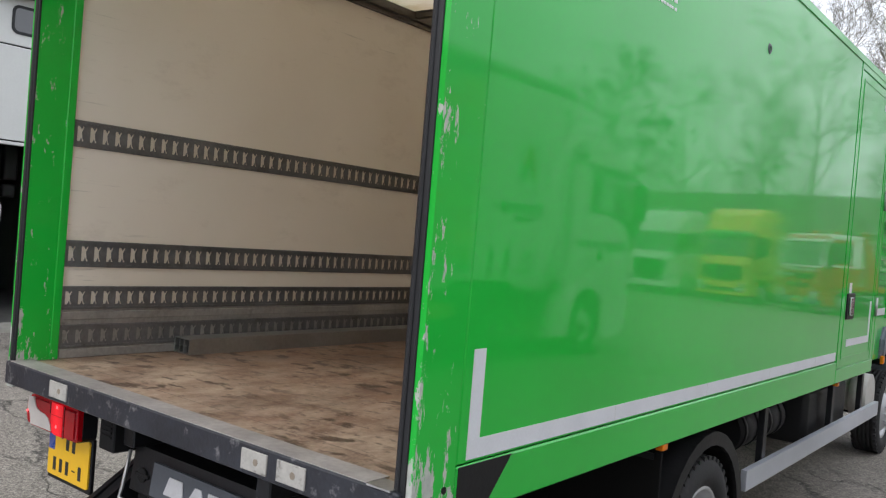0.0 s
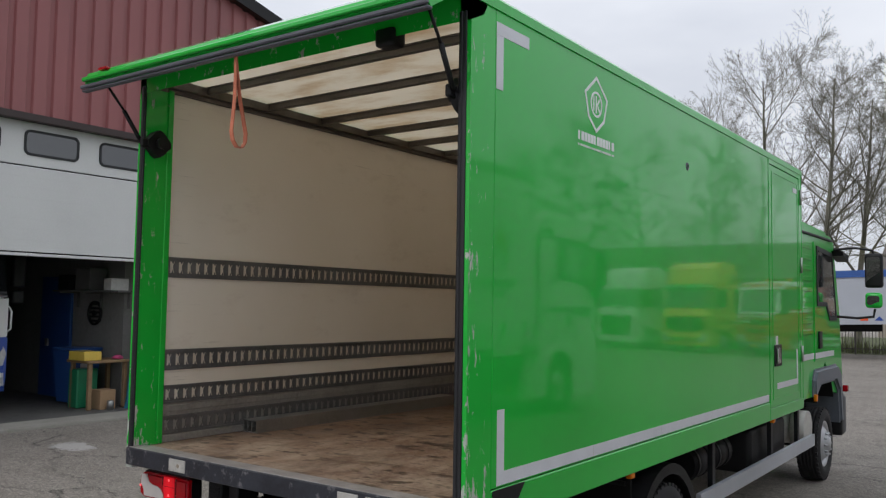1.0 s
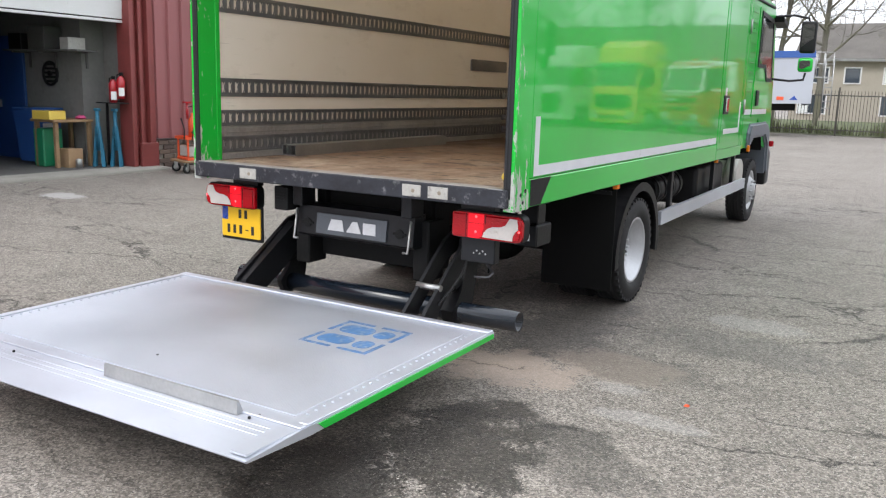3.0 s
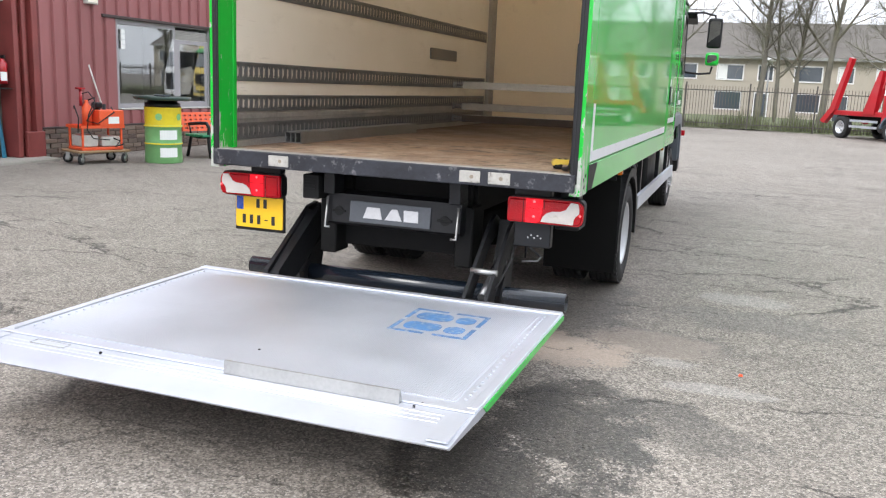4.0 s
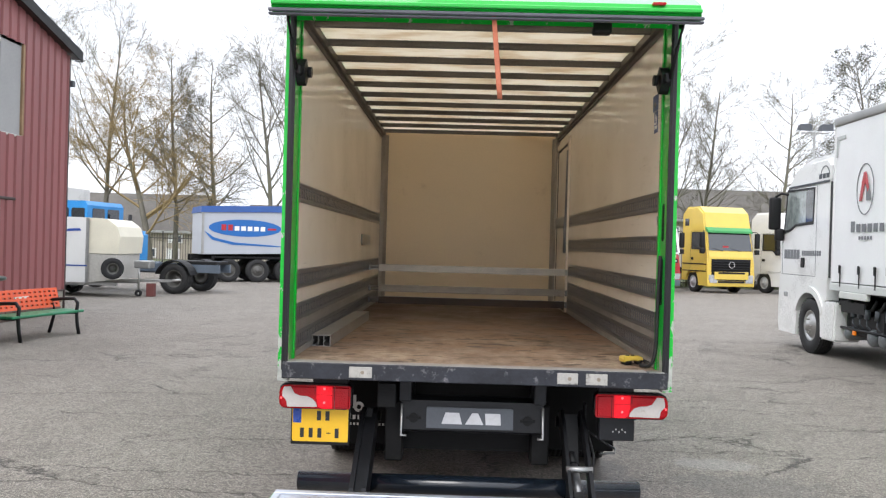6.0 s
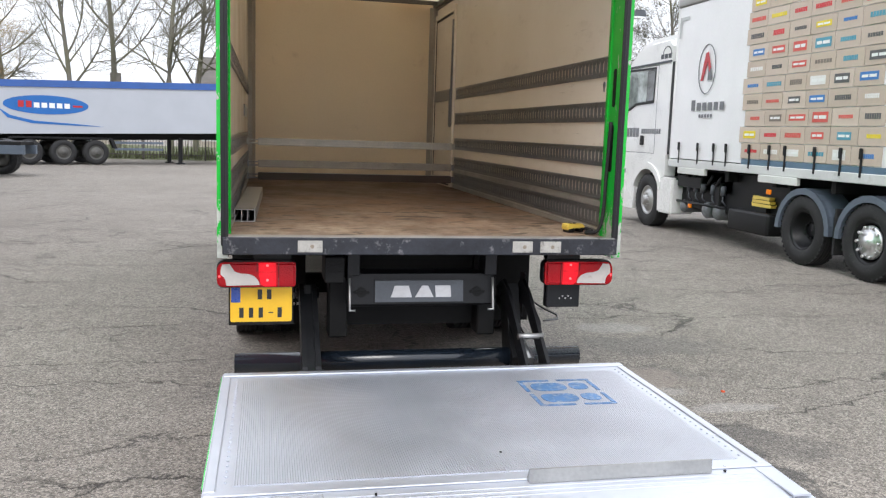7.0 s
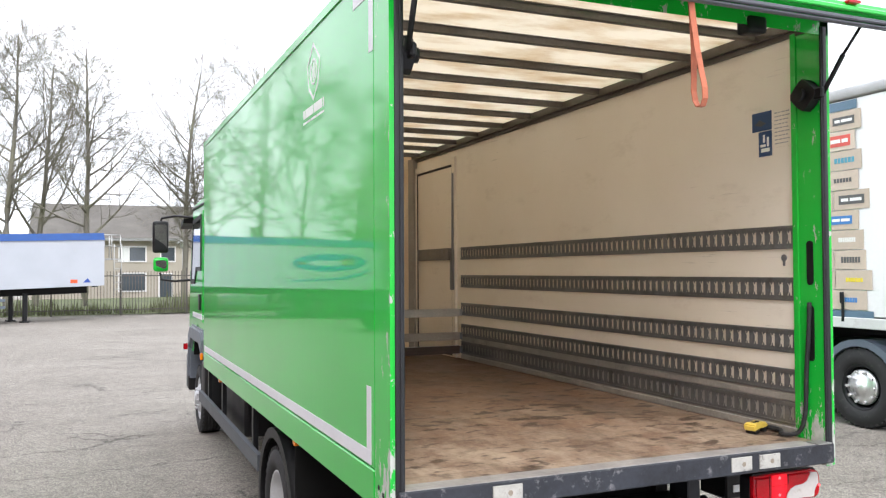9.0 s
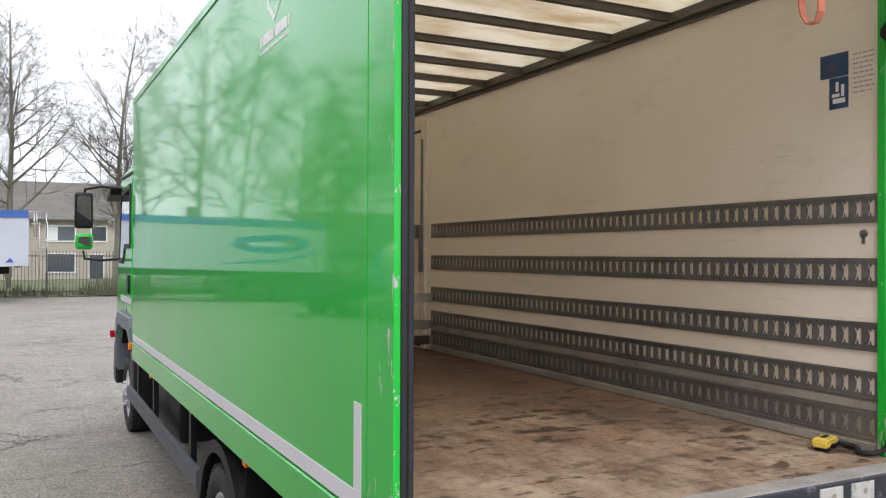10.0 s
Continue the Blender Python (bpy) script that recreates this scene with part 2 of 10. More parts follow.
def plywood():
    """Brown film-faced boards, darker further in, rubbed pale towards the open end, with dark oily blots."""
    n = Net("worn_plywood")
    x, y, z = n.xyz()
    cloud, grain = n.noise(1.4, 8, 0.66, (1.3, 0.9, 1)), n.noise(16, 7, 0.7, (0.35, 2.4, 1))
    c = n.mix(n.remap(cloud, 0.36, 0.64), (0.115, 0.058, 0.037), (0.25, 0.142, 0.09))
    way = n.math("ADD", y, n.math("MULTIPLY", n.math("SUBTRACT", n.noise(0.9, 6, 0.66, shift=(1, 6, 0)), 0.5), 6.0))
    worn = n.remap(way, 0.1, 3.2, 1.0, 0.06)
    # boards turn darker brown from about y = 2.3 to the front
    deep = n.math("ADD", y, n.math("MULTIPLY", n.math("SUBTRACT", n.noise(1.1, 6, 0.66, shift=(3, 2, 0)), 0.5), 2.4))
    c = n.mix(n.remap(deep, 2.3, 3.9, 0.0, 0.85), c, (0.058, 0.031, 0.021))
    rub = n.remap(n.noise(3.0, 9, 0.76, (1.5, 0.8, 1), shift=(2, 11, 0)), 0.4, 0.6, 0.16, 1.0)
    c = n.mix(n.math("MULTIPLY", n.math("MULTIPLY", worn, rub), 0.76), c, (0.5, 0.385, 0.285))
    c = n.mix(n.math("MULTIPLY", n.remap(grain, 0.46, 0.62), 0.06), c, (0.1, 0.06, 0.04))
    where = n.remap(n.noise(0.9, 3, shift=(4, 9, 0)), 0.38, 0.5, 0.15, 1.0)
    blot = n.remap(n.noise(6.0, 3, 0.55, (1.0, 1.6, 1), 0.15, shift=(8, 3, 0)), 0.545, 0.63)
    c = n.mix(n.math("MULTIPLY", n.math("MULTIPLY", blot, where), 0.85), c, (0.05, 0.027, 0.017))
    small = n.remap(n.noise(17, 5, 0.7, (0.8, 1.5, 1), shift=(1, 2, 0)), 0.58, 0.64)
    c = n.mix(n.math("MULTIPLY", small, 0.55), c, (0.07, 0.04, 0.026))
    fleck = n.remap(n.noise(42, 5, 0.75, (0.8, 1.2, 1), shift=(1, 8, 0)), 0.56, 0.64)
    c = n.mix(n.math("MULTIPLY", fleck, 0.3), c, (0.5, 0.4, 0.3))
    # board joints every 1.22 m
    jy = n.math("ABSOLUTE", n.math("SUBTRACT", n.math("FRACT", n.math("DIVIDE", n.math("ADD", y, 0.4), 1.22)), 0.5))
    j = n.remap(jy, 0.0, 0.003, 1.0, 0.0)
    c = n.mix(n.math("MULTIPLY", j, 0.7), c, (0.04, 0.025, 0.018))
    n.bump(n.math("ADD", grain, n.math("MULTIPLY", blot, 0.3)), 0.3, 0.004)
    return n.put(c, n.remap(cloud, 0.35, 0.65, 0.42, 0.72))


def roof_sheet():
    """Milky fibreglass roof that lets daylight through, with brown stains."""
    n = Net("translucent_roof")
    st = n.remap(n.noise(2.1, 6, 0.65, (1, 2.2, 1)), 0.45, 0.68)
    c = n.mix(st, (0.87, 0.82, 0.72), (0.68, 0.57, 0.42))
    t = n.t
    tl, df, mx = t.nodes.new("ShaderNodeBsdfTranslucent"), t.nodes.new("ShaderNodeBsdfDiffuse"), t.nodes.new("ShaderNodeMixShader")
    n.link(c, tl.inputs["Color"])
    n.link(c, df.inputs["Color"])
    mx.inputs["Fac"].default_value = 0.58
    n.link(df.outputs[0], mx.inputs[1])
    n.link(tl.outputs[0], mx.inputs[2])
    n.link(mx.outputs[0], n.out.inputs["Surface"])
    return n.m


def asphalt():
    n = Net("old_asphalt")
    x, y, z = n.xyz()
    a, b, s, g = n.noise(0.16, 6, 0.62), n.noise(0.9, 9, 0.74), n.noise(42, 4, 0.75), n.noise(5, 8, 0.78)
    f = n.math("ADD", n.math("MULTIPLY", a, 0.4), n.math("ADD", n.math("MULTIPLY", b, 0.35), n.math("MULTIPLY", g, 0.25)))
    c = n.mix(n.remap(f, 0.38, 0.62), (0.168, 0.147, 0.125), (0.262, 0.235, 0.203))
    def cells(scale, shift):
        d, col = n.voronoi(scale)
        cs = n.t.nodes.new("ShaderNodeSeparateColor")
        n.link(col, cs.inputs["Color"])
        return d, cs.outputs
    def scale_by(col, k):
        m = n.t.nodes.new("ShaderNodeVectorMath")
        m.operation = "SCALE"
        n.link(col, m.inputs[0])
        n.val(m.inputs["Scale"], k)
        return m.outputs[0]
    d1, c1 = cells(105, 0)
    d2, c2 = cells(38, 0)
    grit = n.math("MULTIPLY", n.math("POWER", c1["Red"], 1.6), 1.35)
    c = scale_by(c, n.math("ADD", n.math("ADD", n.math("MULTIPLY", grit, 0.85), n.math("MULTIPLY", c2["Red"], 0.34)), 0.38))
    stone = n.math("MULTIPLY", n.remap(d1, 0.2, 0.5, 1.0, 0.0), n.remap(c1["Green"], 0.78, 0.95, 0.0, 1.0))
    c = n.mix(n.math("MULTIPLY", stone, 0.7), c, (0.62, 0.59, 0.54))
    pit = n.math("MULTIPLY", n.remap(d2, 0.1, 0.55, 1.0, 0.0), n.remap(c2["Green"], 0.72, 0.9, 0.0, 1.0))
    c = n.mix(n.math("MULTIPLY", pit, 0.55), c, (0.045, 0.042, 0.038))
    # worn-out patches where the binder is gone
    worn = n.remap(n.noise(1.7, 9, 0.78, shift=(3, 9, 0)), 0.54, 0.64)
    c = n.mix(n.math("MULTIPLY", n.math("MULTIPLY", worn, n.remap(s, 0.42, 0.6)), 0.55), c, (0.07, 0.065, 0.058))
    # damp, oily ground behind the lift; its rim breaks up between the stones
    rag = n.math("MULTIPLY", n.math("SUBTRACT", n.math("ADD", n.math("MULTIPLY", n.noise(2.6, 9, 0.8), 0.6), n.math("ADD", n.math("MULTIPLY", g, 0.34), n.math("MULTIPLY", c1["Blue"], 0.06))), 0.5), 7.5)
    def blot(cx, cy, rx, ry, k):
        ex = n.math("POWER", n.math("DIVIDE", n.math("SUBTRACT", x, cx), rx), 2.0)
        ey = n.math("POWER", n.math("DIVIDE", n.math("SUBTRACT", y, cy), ry), 2.0)
        return n.math("MULTIPLY", n.remap(n.math("ADD", n.math("ADD", ex, ey), rag), 0.65, 0.95, 1.0, 0.0), k)
    def most(*v):
        o = v[0]
        for w in v[1:]:
            o = n.math("MAXIMUM", o, w)
        return o
    # the wide weak oval at (0.1, -1.0) darkens the ground below the platform
    damp = most(blot(1.4, -0.95, 0.5, 0.8, 0.88), blot(1.2, -1.5, 0.5, 0.4, 0.9), blot(1.85, -0.5, 0.35, 0.2, 0.6), blot(1.12, 1.4, 0.35, 1.2, 0.6), blot(1.75, 0.75, 0.55, 0.3, 0.6), blot(2.3, 1.6, 0.7, 0.35, 0.4), blot(2.0, -0.75, 0.4, 0.25, 0.45), blot(0.1, -1.0, 1.3, 0.9, 0.25), blot(-0.9, 0.6, 0.5, 0.3, 0.4))
    c = n.mix(damp, c, n.mix(0.1, scale_by(c, 0.2), (0.04, 0.033, 0.027)))
    c = n.mix(n.math("MULTIPLY", n.math("MULTIPLY", damp, stone), 0.5), c, (0.5, 0.46, 0.4))
    silt = most(blot(1.15, 0.3, 0.5, 0.35, 0.7), blot(1.7, 0.7, 0.5, 0.3, 0.35))
    c = n.mix(silt, c, (0.36, 0.29, 0.235))
    pale = most(blot(2.12, -0.05, 0.3, 0.1, 0.22), blot(2.2, 2.25, 0.4, 0.25, 0.2), blot(1.84, 0.33, 0.2, 0.1, 0.2), blot(-7.6, 3.4, 0.4, 0.3, 0.7))
    c = n.mix(pale, c, (0.5, 0.48, 0.46))
    # cracks, most of them running across the yard
    wob = n.t.nodes.new("ShaderNodeVectorMath")
    wob.operation = "ADD"
    nv = n.t.nodes.new("ShaderNodeTexNoise")
    nv.inputs["Scale"].default_value, nv.inputs["Detail"].default_value, nv.inputs["Roughness"].default_value = 1.3, 9, 0.68
    n.link(n.co, nv.inputs["Vector"])
    sc = n.t.nodes.new("ShaderNodeVectorMath")
    sc.operation = "SCALE"
    sc.inputs["Scale"].default_value = 0.75
    n.link(nv.outputs["Color"], sc.inputs[0])
    n.link(n.co, wob.inputs[0])
    n.link(sc.outputs[0], wob.inputs[1])
    e1, _ = n.voronoi(0.8, "DISTANCE_TO_EDGE", (0.3, 1.15, 1), wob.outputs[0])
    e2, _ = n.voronoi(1.3, "DISTANCE_TO_EDGE", (0.55, 1, 1), wob.outputs[0])
    k1 = n.math("MULTIPLY", n.remap(e1, 0.001, 0.01, 1.0, 0.0), n.remap(n.noise(0.6, 4, shift=(2, 5, 0)), 0.4, 0.49))
    k2 = n.math("MULTIPLY", n.remap(e2, 0.001, 0.009, 1.0, 0.0), n.remap(n.noise(0.45, 4, shift=(7, 1, 0)), 0.55, 0.62))
    crack = n.math("MULTIPLY", n.math("MAXIMUM", k1, n.math("MULTIPLY", k2, 0.75)), n.remap(g, 0.36, 0.5, 0.35, 1.0))
    c = n.mix(n.math("MULTIPLY", crack, 0.85), c, (0.04, 0.037, 0.034))
    h = n.math("SUBTRACT", n.math("ADD", n.math("MULTIPLY", c1["Red"], 0.8), n.math("MULTIPLY", s, 0.5)), n.math("ADD", n.math("MULTIPLY", crack, 1.5), n.math("MULTIPLY", pit, 0.6)))
    n.bump(h, 0.75, 0.008)
    r = n.math("SUBTRACT", n.remap(s, 0.3, 0.7, 0.72, 0.95), n.math("MULTIPLY", damp, 0.42))
    return n.put(c, r)


def ribbed_aluminium(name, lines=True):
    n = Net(name)
    b, f = n.noise(1.3, 6, 0.6), n.noise(60, 4, 0.65, (1, 0.08, 1))
    c = n.mix(n.remap(b, 0.32, 0.7), (0.555, 0.58, 0.635), (0.675, 0.7, 0.76))
    scr = n.remap(n.noise(14, 6, 0.7, (0.5, 3, 1)), 0.6, 0.75)
    c = n.mix(n.math("MULTIPLY", scr, 0.3), c, (0.46, 0.46, 0.47))
    if lines:
        w = n.wave(30, "X")
        n.bump(w, 0.6, 0.004)
        c = n.mix(n.math("MULTIPLY", n.remap(w, 0.0, 0.5, 1.0, 0.0), 0.22), c, (0.4, 0.4, 0.41))
    else:
        n.bump(f, 0.1, 0.003)
    return n.put(c, n.remap(b, 0.3, 0.7, 0.4, 0.54), 0.75)


def ribbed_cladding():
    n = Net("maroon_cladding")
    a, s = n.noise(0.8, 5, 0.6, (1, 1, 0.35)), n.noise(30, 3)
    c = n.mix(n.remap(a, 0.3, 0.7), (0.235, 0.08, 0.08), (0.305, 0.104, 0.105))
    c = n.mix(n.math("MULTIPLY", n.remap(s, 0.45, 0.75), 0.2), c, (0.2, 0.1, 0.09))
    n.bump(s, 0.06, 0.004)
    return n.put(c, n.remap(a, 0.3, 0.7, 0.38, 0.55))


def glass(name, tint=(0.9, 0.95, 0.95), rough=0.0, ior=1.75):
    n = Net(name)
    return n.put(tint, rough, 0.0, Transmission_Weight=1.0, IOR=ior)


def lamp_lens(name, col, lit=0.0):
    n = Net(name)
    d, _ = n.voronoi(90)
    n.bump(d, 0.5, 0.004)
    if lit:
        x = n.math("ABSOLUTE", n.xyz()[0])
        away = n.math("ABSOLUTE", n.math("SUBTRACT", x, 0.965))
        n.put(Emission_Color=(*col, 1), Emission_Strength=n.remap(away, 0.0, 0.12, lit, 0.04))
    return n.put(col, 0.15, 0.0, Coat_Weight=0.25, Coat_Roughness=0.03, Specular_IOR_Level=0.25)


def lining():
    """Glossy cream wall panel, wavy, with brown rub marks and short dark scratches along the load's way."""
    n = Net("cream_lining")
    big, w = n.noise(0.7, 5), n.noise(1.6, 2, 0.4, (1, 0.5, 1.5))
    c = n.mix(n.remap(big, 0.3, 0.7), (0.82, 0.74, 0.63), (0.9, 0.83, 0.73))
    stain = n.remap(n.noise(2.4, 9, 0.74, (1, 0.5, 1.3), shift=(3, 1, 2)), 0.56, 0.72)
    c = n.mix(n.math("MULTIPLY", stain, 0.3), c, (0.48, 0.39, 0.3))
    scr = n.remap(n.noise(16, 5, 0.7, (1, 0.12, 3.2), shift=(5, 3, 1)), 0.63, 0.68)
    scr = n.math("MULTIPLY", scr, n.remap(n.noise(1.1, 3, shift=(9, 2, 4)), 0.46, 0.6))
    c = n.mix(n.math("MULTIPLY", scr, 0.3), c, (0.2, 0.16, 0.13))
    n.bump(n.math("ADD", w, n.math("MULTIPLY", n.noise(70, 2), 0.008)), 0.2, 0.03)
    return n.put(c, n.remap(big, 0.3, 0.7, 0.15, 0.23))


def bark():
    n = Net("bark")
    a = n.noise(1.2, 5, 0.65, (1, 1, 0.4))
    c = n.mix(n.remap(a, 0.3, 0.7), (0.12, 0.112, 0.092), (0.23, 0.215, 0.175))
    c = n.mix(n.math("MULTIPLY", n.remap(n.noise(0.5, 3, shift=(5, 0, 0)), 0.45, 0.65), 0.4), c, (0.15, 0.16, 0.07))
    n.bump(n.noise(9, 5, 0.7, (1, 1, 0.25)), 0.5, 0.02)
    return n.put(c, 0.9)


def tint_random(name, cols, rough=0.6, var=0.1):
    """Tones that differ from piece to piece within one mesh."""
    n = Net(name)
    r = n.t.nodes.new("ShaderNodeValToRGB")
    r.color_ramp.interpolation = "CONSTANT"
    el = r.color_ramp.elements
    while len(el) < len(cols):
        el.new(0.5)
    for i, c in enumerate(cols):
        el[i].position = i / len(cols)
        el[i].color = (*c, 1)
    n.link(n.island(), r.inputs["Fac"])
    b = n.noise(25, 3)
    c = n.mix(n.remap(b, 0.3, 0.7, 0.0, var * 2), r.outputs["Color"], (0.3, 0.29, 0.27))
    return n.put(c, rough)


GREEN, GREEN_WORN = paint_green("green_paint"), paint_green("chipped_green_paint", True)
PLY, ROOF, ASPHALT = plywood(), roof_sheet(), asphalt()
ALU_RIB, ALU = ribbed_aluminium("ribbed_aluminium"), ribbed_aluminium("aluminium", False)
CLAD = ribbed_cladding()
LINING = lining()
FRONT_PANEL = surf("ochre_front_panel", (0.84, 0.69, 0.49), 0.42, 0.0, 0.05, 0.9, 40, 0.05, dirt=(0.6, 0.46, 0.31), dirt_at=0.62)
STEEL_BOW = surf("brown_stained_steel", (0.14, 0.125, 0.11), 0.5, 0.6, 0.3, 3, 50, 0.2, dirt=(0.07, 0.05, 0.035))
STEEL_DARK = surf("dirty_galvanised_steel", (0.21, 0.213, 0.222), 0.36, 0.6, 0.3, 2.5, 50, 0.3, dirt=(0.12, 0.108, 0.095), dirt_at=0.56)
STEEL_GREY = surf("galvanised_steel", (0.42, 0.42, 0.41), 0.42, 0.85, 0.2, 3, 60, 0.2, dirt=(0.2, 0.17, 0.14), dirt_at=0.66)
BLACK_STEEL = surf("black_painted_steel", (0.009, 0.0095, 0.011), 0.4, 0.0, 0.4, 4, 45, 0.3, dirt=(0.035, 0.031, 0.028), dirt_at=0.62, spec=0.3)
TREAD = surf("bare_tread_steel", (0.36, 0.335, 0.32), 0.5, 0.3, 0.3, 5, 40, 0.3, dirt=(0.16, 0.13, 0.115), dirt_at=0.6)
LABEL_STAIN = surf("brown_label_stain", (0.24, 0.2, 0.15), 0.6, 0.0, 0.2, 9, 60, 0.1)
SILL_BLACK = surf("scuffed_black_steel", (0.022, 0.024, 0.031), 0.48, 0.1, 0.5, 7, 50, 0.4, dirt=(0.3, 0.29, 0.29), dirt_at=0.58)
UNDER = surf("grimy_chassis_black", (0.009, 0.009, 0.009), 0.7, 0.0, 0.45, 2, 30, 0.4, dirt=(0.022, 0.02, 0.017), spec=0.22)
TUBE_BLUE = surf("blue_grey_paint", (0.009, 0.014, 0.022), 0.2, 0.0, 0.25, 2, 40, 0.1, coat=0.4)
RUBBER = surf("rubber", (0.016, 0.016, 0.017), 0.75, 0.0, 0.3, 6, 60, 0.3, dirt=(0.05, 0.047, 0.043), dirt_at=0.56)
GASKET = surf("rubber_gasket", (0.012, 0.013, 0.015), 0.55, 0.0, 0.3, 6, 60, 0.2)
PLASTIC_BLACK = surf("black_plastic", (0.01, 0.01, 0.011), 0.5, 0.0, 0.2, 3, 60, 0.15, spec=0.3)
PLASTIC_GREY = surf("grey_plastic", (0.07, 0.078, 0.09), 0.5, 0.0, 0.2, 3, 60, 0.15)
WHITE_TAPE = surf("white_reflective_tape", (0.66, 0.67, 0.7), 0.35, 0.0, 0.08, 4, 120, 0.1, dirt=(0.4, 0.4, 0.4), dirt_at=0.7)
WHITE_DIRTY = surf("dirty_white_label", (0.5, 0.485, 0.45), 0.5, 0.0, 0.15, 14, 90, 0.1, dirt=(0.18, 0.16, 0.15), dirt_at=0.6)
GRIMY_LABEL = surf("grimy_label", (0.4, 0.385, 0.35), 0.5, 0.0, 0.2, 14, 90, 0.1, dirt=(0.1, 0.09, 0.08), dirt_at=0.55)
WHITE_PRINT = surf("white_print", (0.8, 0.82, 0.8), 0.4, 0.0, 0.05, 4, 60, 0.0)
WHITE_PAINT = surf("white_vehicle_paint", (0.78, 0.78, 0.77), 0.28, 0.0, 0.05, 0.8, 40, 0.03, coat=0.8)
WHITE_DOOR = surf("white_sectional_door", (0.62, 0.62, 0.61), 0.45, 0.0, 0.06, 1.2, 30, 0.08, dirt=(0.5, 0.49, 0.46), dirt_at=0.66)
RIM = surf("painted_silver_rim", (0.52, 0.53, 0.55), 0.38, 0.45, 0.12, 5, 50, 0.1, dirt=(0.25, 0.23, 0.2), dirt_at=0.66)
KICK = surf("worn_kick_plate", (0.4, 0.39, 0.375), 0.42, 0.5, 0.3, 3, 50, 0.25, dirt=(0.12, 0.1, 0.085), dirt_at=0.6)
LOAD_BAR = surf("dull_load_bar", (0.52, 0.49, 0.44), 0.45, 0.45, 0.2, 4, 50, 0.2)
RED_LENS, WHITE_LENS, AMBER = lamp_lens("red_lens", (0.34, 0.003, 0.008), 0.3), surf("clear_lens", (0.56, 0.52, 0.49), 0.2, 0.0, 0.12, 8, 60, 0.1, coat=0.8, dirt=(0.3, 0.24, 0.18), dirt_at=0.58), lamp_lens("amber_lens", (0.85, 0.22, 0.01))
YELLOW_PLATE = surf("yellow_plate", (0.85, 0.5, 0.02), 0.35, 0.0, 0.05, 6, 60, 0.02)
BLUE_PRINT = surf("worn_blue_print", (0.09, 0.22, 0.44), 0.5, 0.3, 0.35, 14, 70, 0.05, dirt=(0.52, 0.55, 0.6), dirt_at=0.5)
INK = surf("black_ink", (0.02, 0.02, 0.02), 0.5, 0.0, 0.1, 5, 50, 0.0)
NAVY = surf("navy_label", (0.02, 0.06, 0.16), 0.4, 0.0, 0.1, 8, 60, 0.0)
BLUE_PAINT = surf("blue_vehicle_paint", (0.02, 0.07, 0.36), 0.3, 0.0, 0.15, 1, 40, 0.03, coat=0.6)
SKY_BLUE = surf("light_blue_paint", (0.025, 0.25, 0.6), 0.35, 0.0, 0.2, 1, 40, 0.03, coat=0.4)
RED_PAINT = surf("red_vehicle_paint", (0.42, 0.012, 0.02), 0.32, 0.0, 0.15, 1, 40, 0.03, coat=0.6)
YELLOW_PAINT = surf("yellow_vehicle_paint", (0.72, 0.52, 0.085), 0.32, 0.0, 0.1, 1, 40, 0.03, coat=0.6)
ORANGE = surf("orange_plastic", (0.76, 0.1, 0.03), 0.45, 0.0, 0.12, 3, 40, 0.05)
DRUM_YELLOW = surf("drum_yellow", (0.78, 0.62, 0.03), 0.42, 0.0, 0.15, 4, 40, 0.1, dirt=(0.45, 0.4, 0.1))
DRUM_GREEN = surf("drum_green", (0.22, 0.5, 0.2), 0.42, 0.0, 0.15, 4, 40, 0.1, dirt=(0.45, 0.55, 0.2))
BENCH_GREEN = surf("green_plastic", (0.012, 0.19, 0.085), 0.42, 0.0, 0.15, 3, 40, 0.1)
WOOD = surf("weathered_wood", (0.27, 0.17, 0.09), 0.65, 0.0, 0.3, 3, 30, 0.3)
CARD = surf("cardboard", (0.36, 0.23, 0.13), 0.8, 0.0, 0.12, 3, 30, 0.1)
CONCRETE = surf("concrete", (0.3, 0.285, 0.25), 0.85, 0.0, 0.2, 1.2, 30, 0.4, dirt=(0.16, 0.17, 0.1), dirt_at=0.6)
WALL_GREY = surf("grey_garage_wall", (0.33, 0.33, 0.33), 0.85, 0.0, 0.12, 0.8, 20, 0.2)
DARK_TRIM = surf("dark_brown_trim", (0.035, 0.02, 0.018), 0.45, 0.0, 0.2, 2, 40, 0.1)
LIP_GREY = surf("dark_rubber_lip", (0.1, 0.105, 0.125), 0.4, 0.0, 0.2, 5, 60, 0.1)
STRAP = surf("orange_webbing", (0.5, 0.16, 0.09), 0.8, 0.0, 0.25, 12, 120, 0.3)
CHROME = surf("chrome", (0.75, 0.75, 0.76), 0.12, 1.0, 0.06, 5, 50, 0.03)
MIRROR = Net("tinted_mirror").put((0.22, 0.235, 0.24), 0.02, 1.0)
DARK_GLASS = surf("dark_vehicle_glass", (0.016, 0.02, 0.023), 0.04, 0.0, 0.1, 2, 30, 0.0, coat=1.0, spec=1.0)
WINDOW_GLASS = glass("coated_window_glass", ior=2.4)
BARK = bark()
RIM_DUSTY = surf("dusty_grey_rim", (0.1, 0.097, 0.09), 0.6, 0.1, 0.2, 5, 50, 0.2, dirt=(0.07, 0.065, 0.06))
GARAGE_WALL = surf("grey_block_wall", (0.2, 0.195, 0.185), 0.85, 0.0, 0.2, 0.9, 12, 0.3, dirt=(0.13, 0.12, 0.11), dirt_at=0.58)
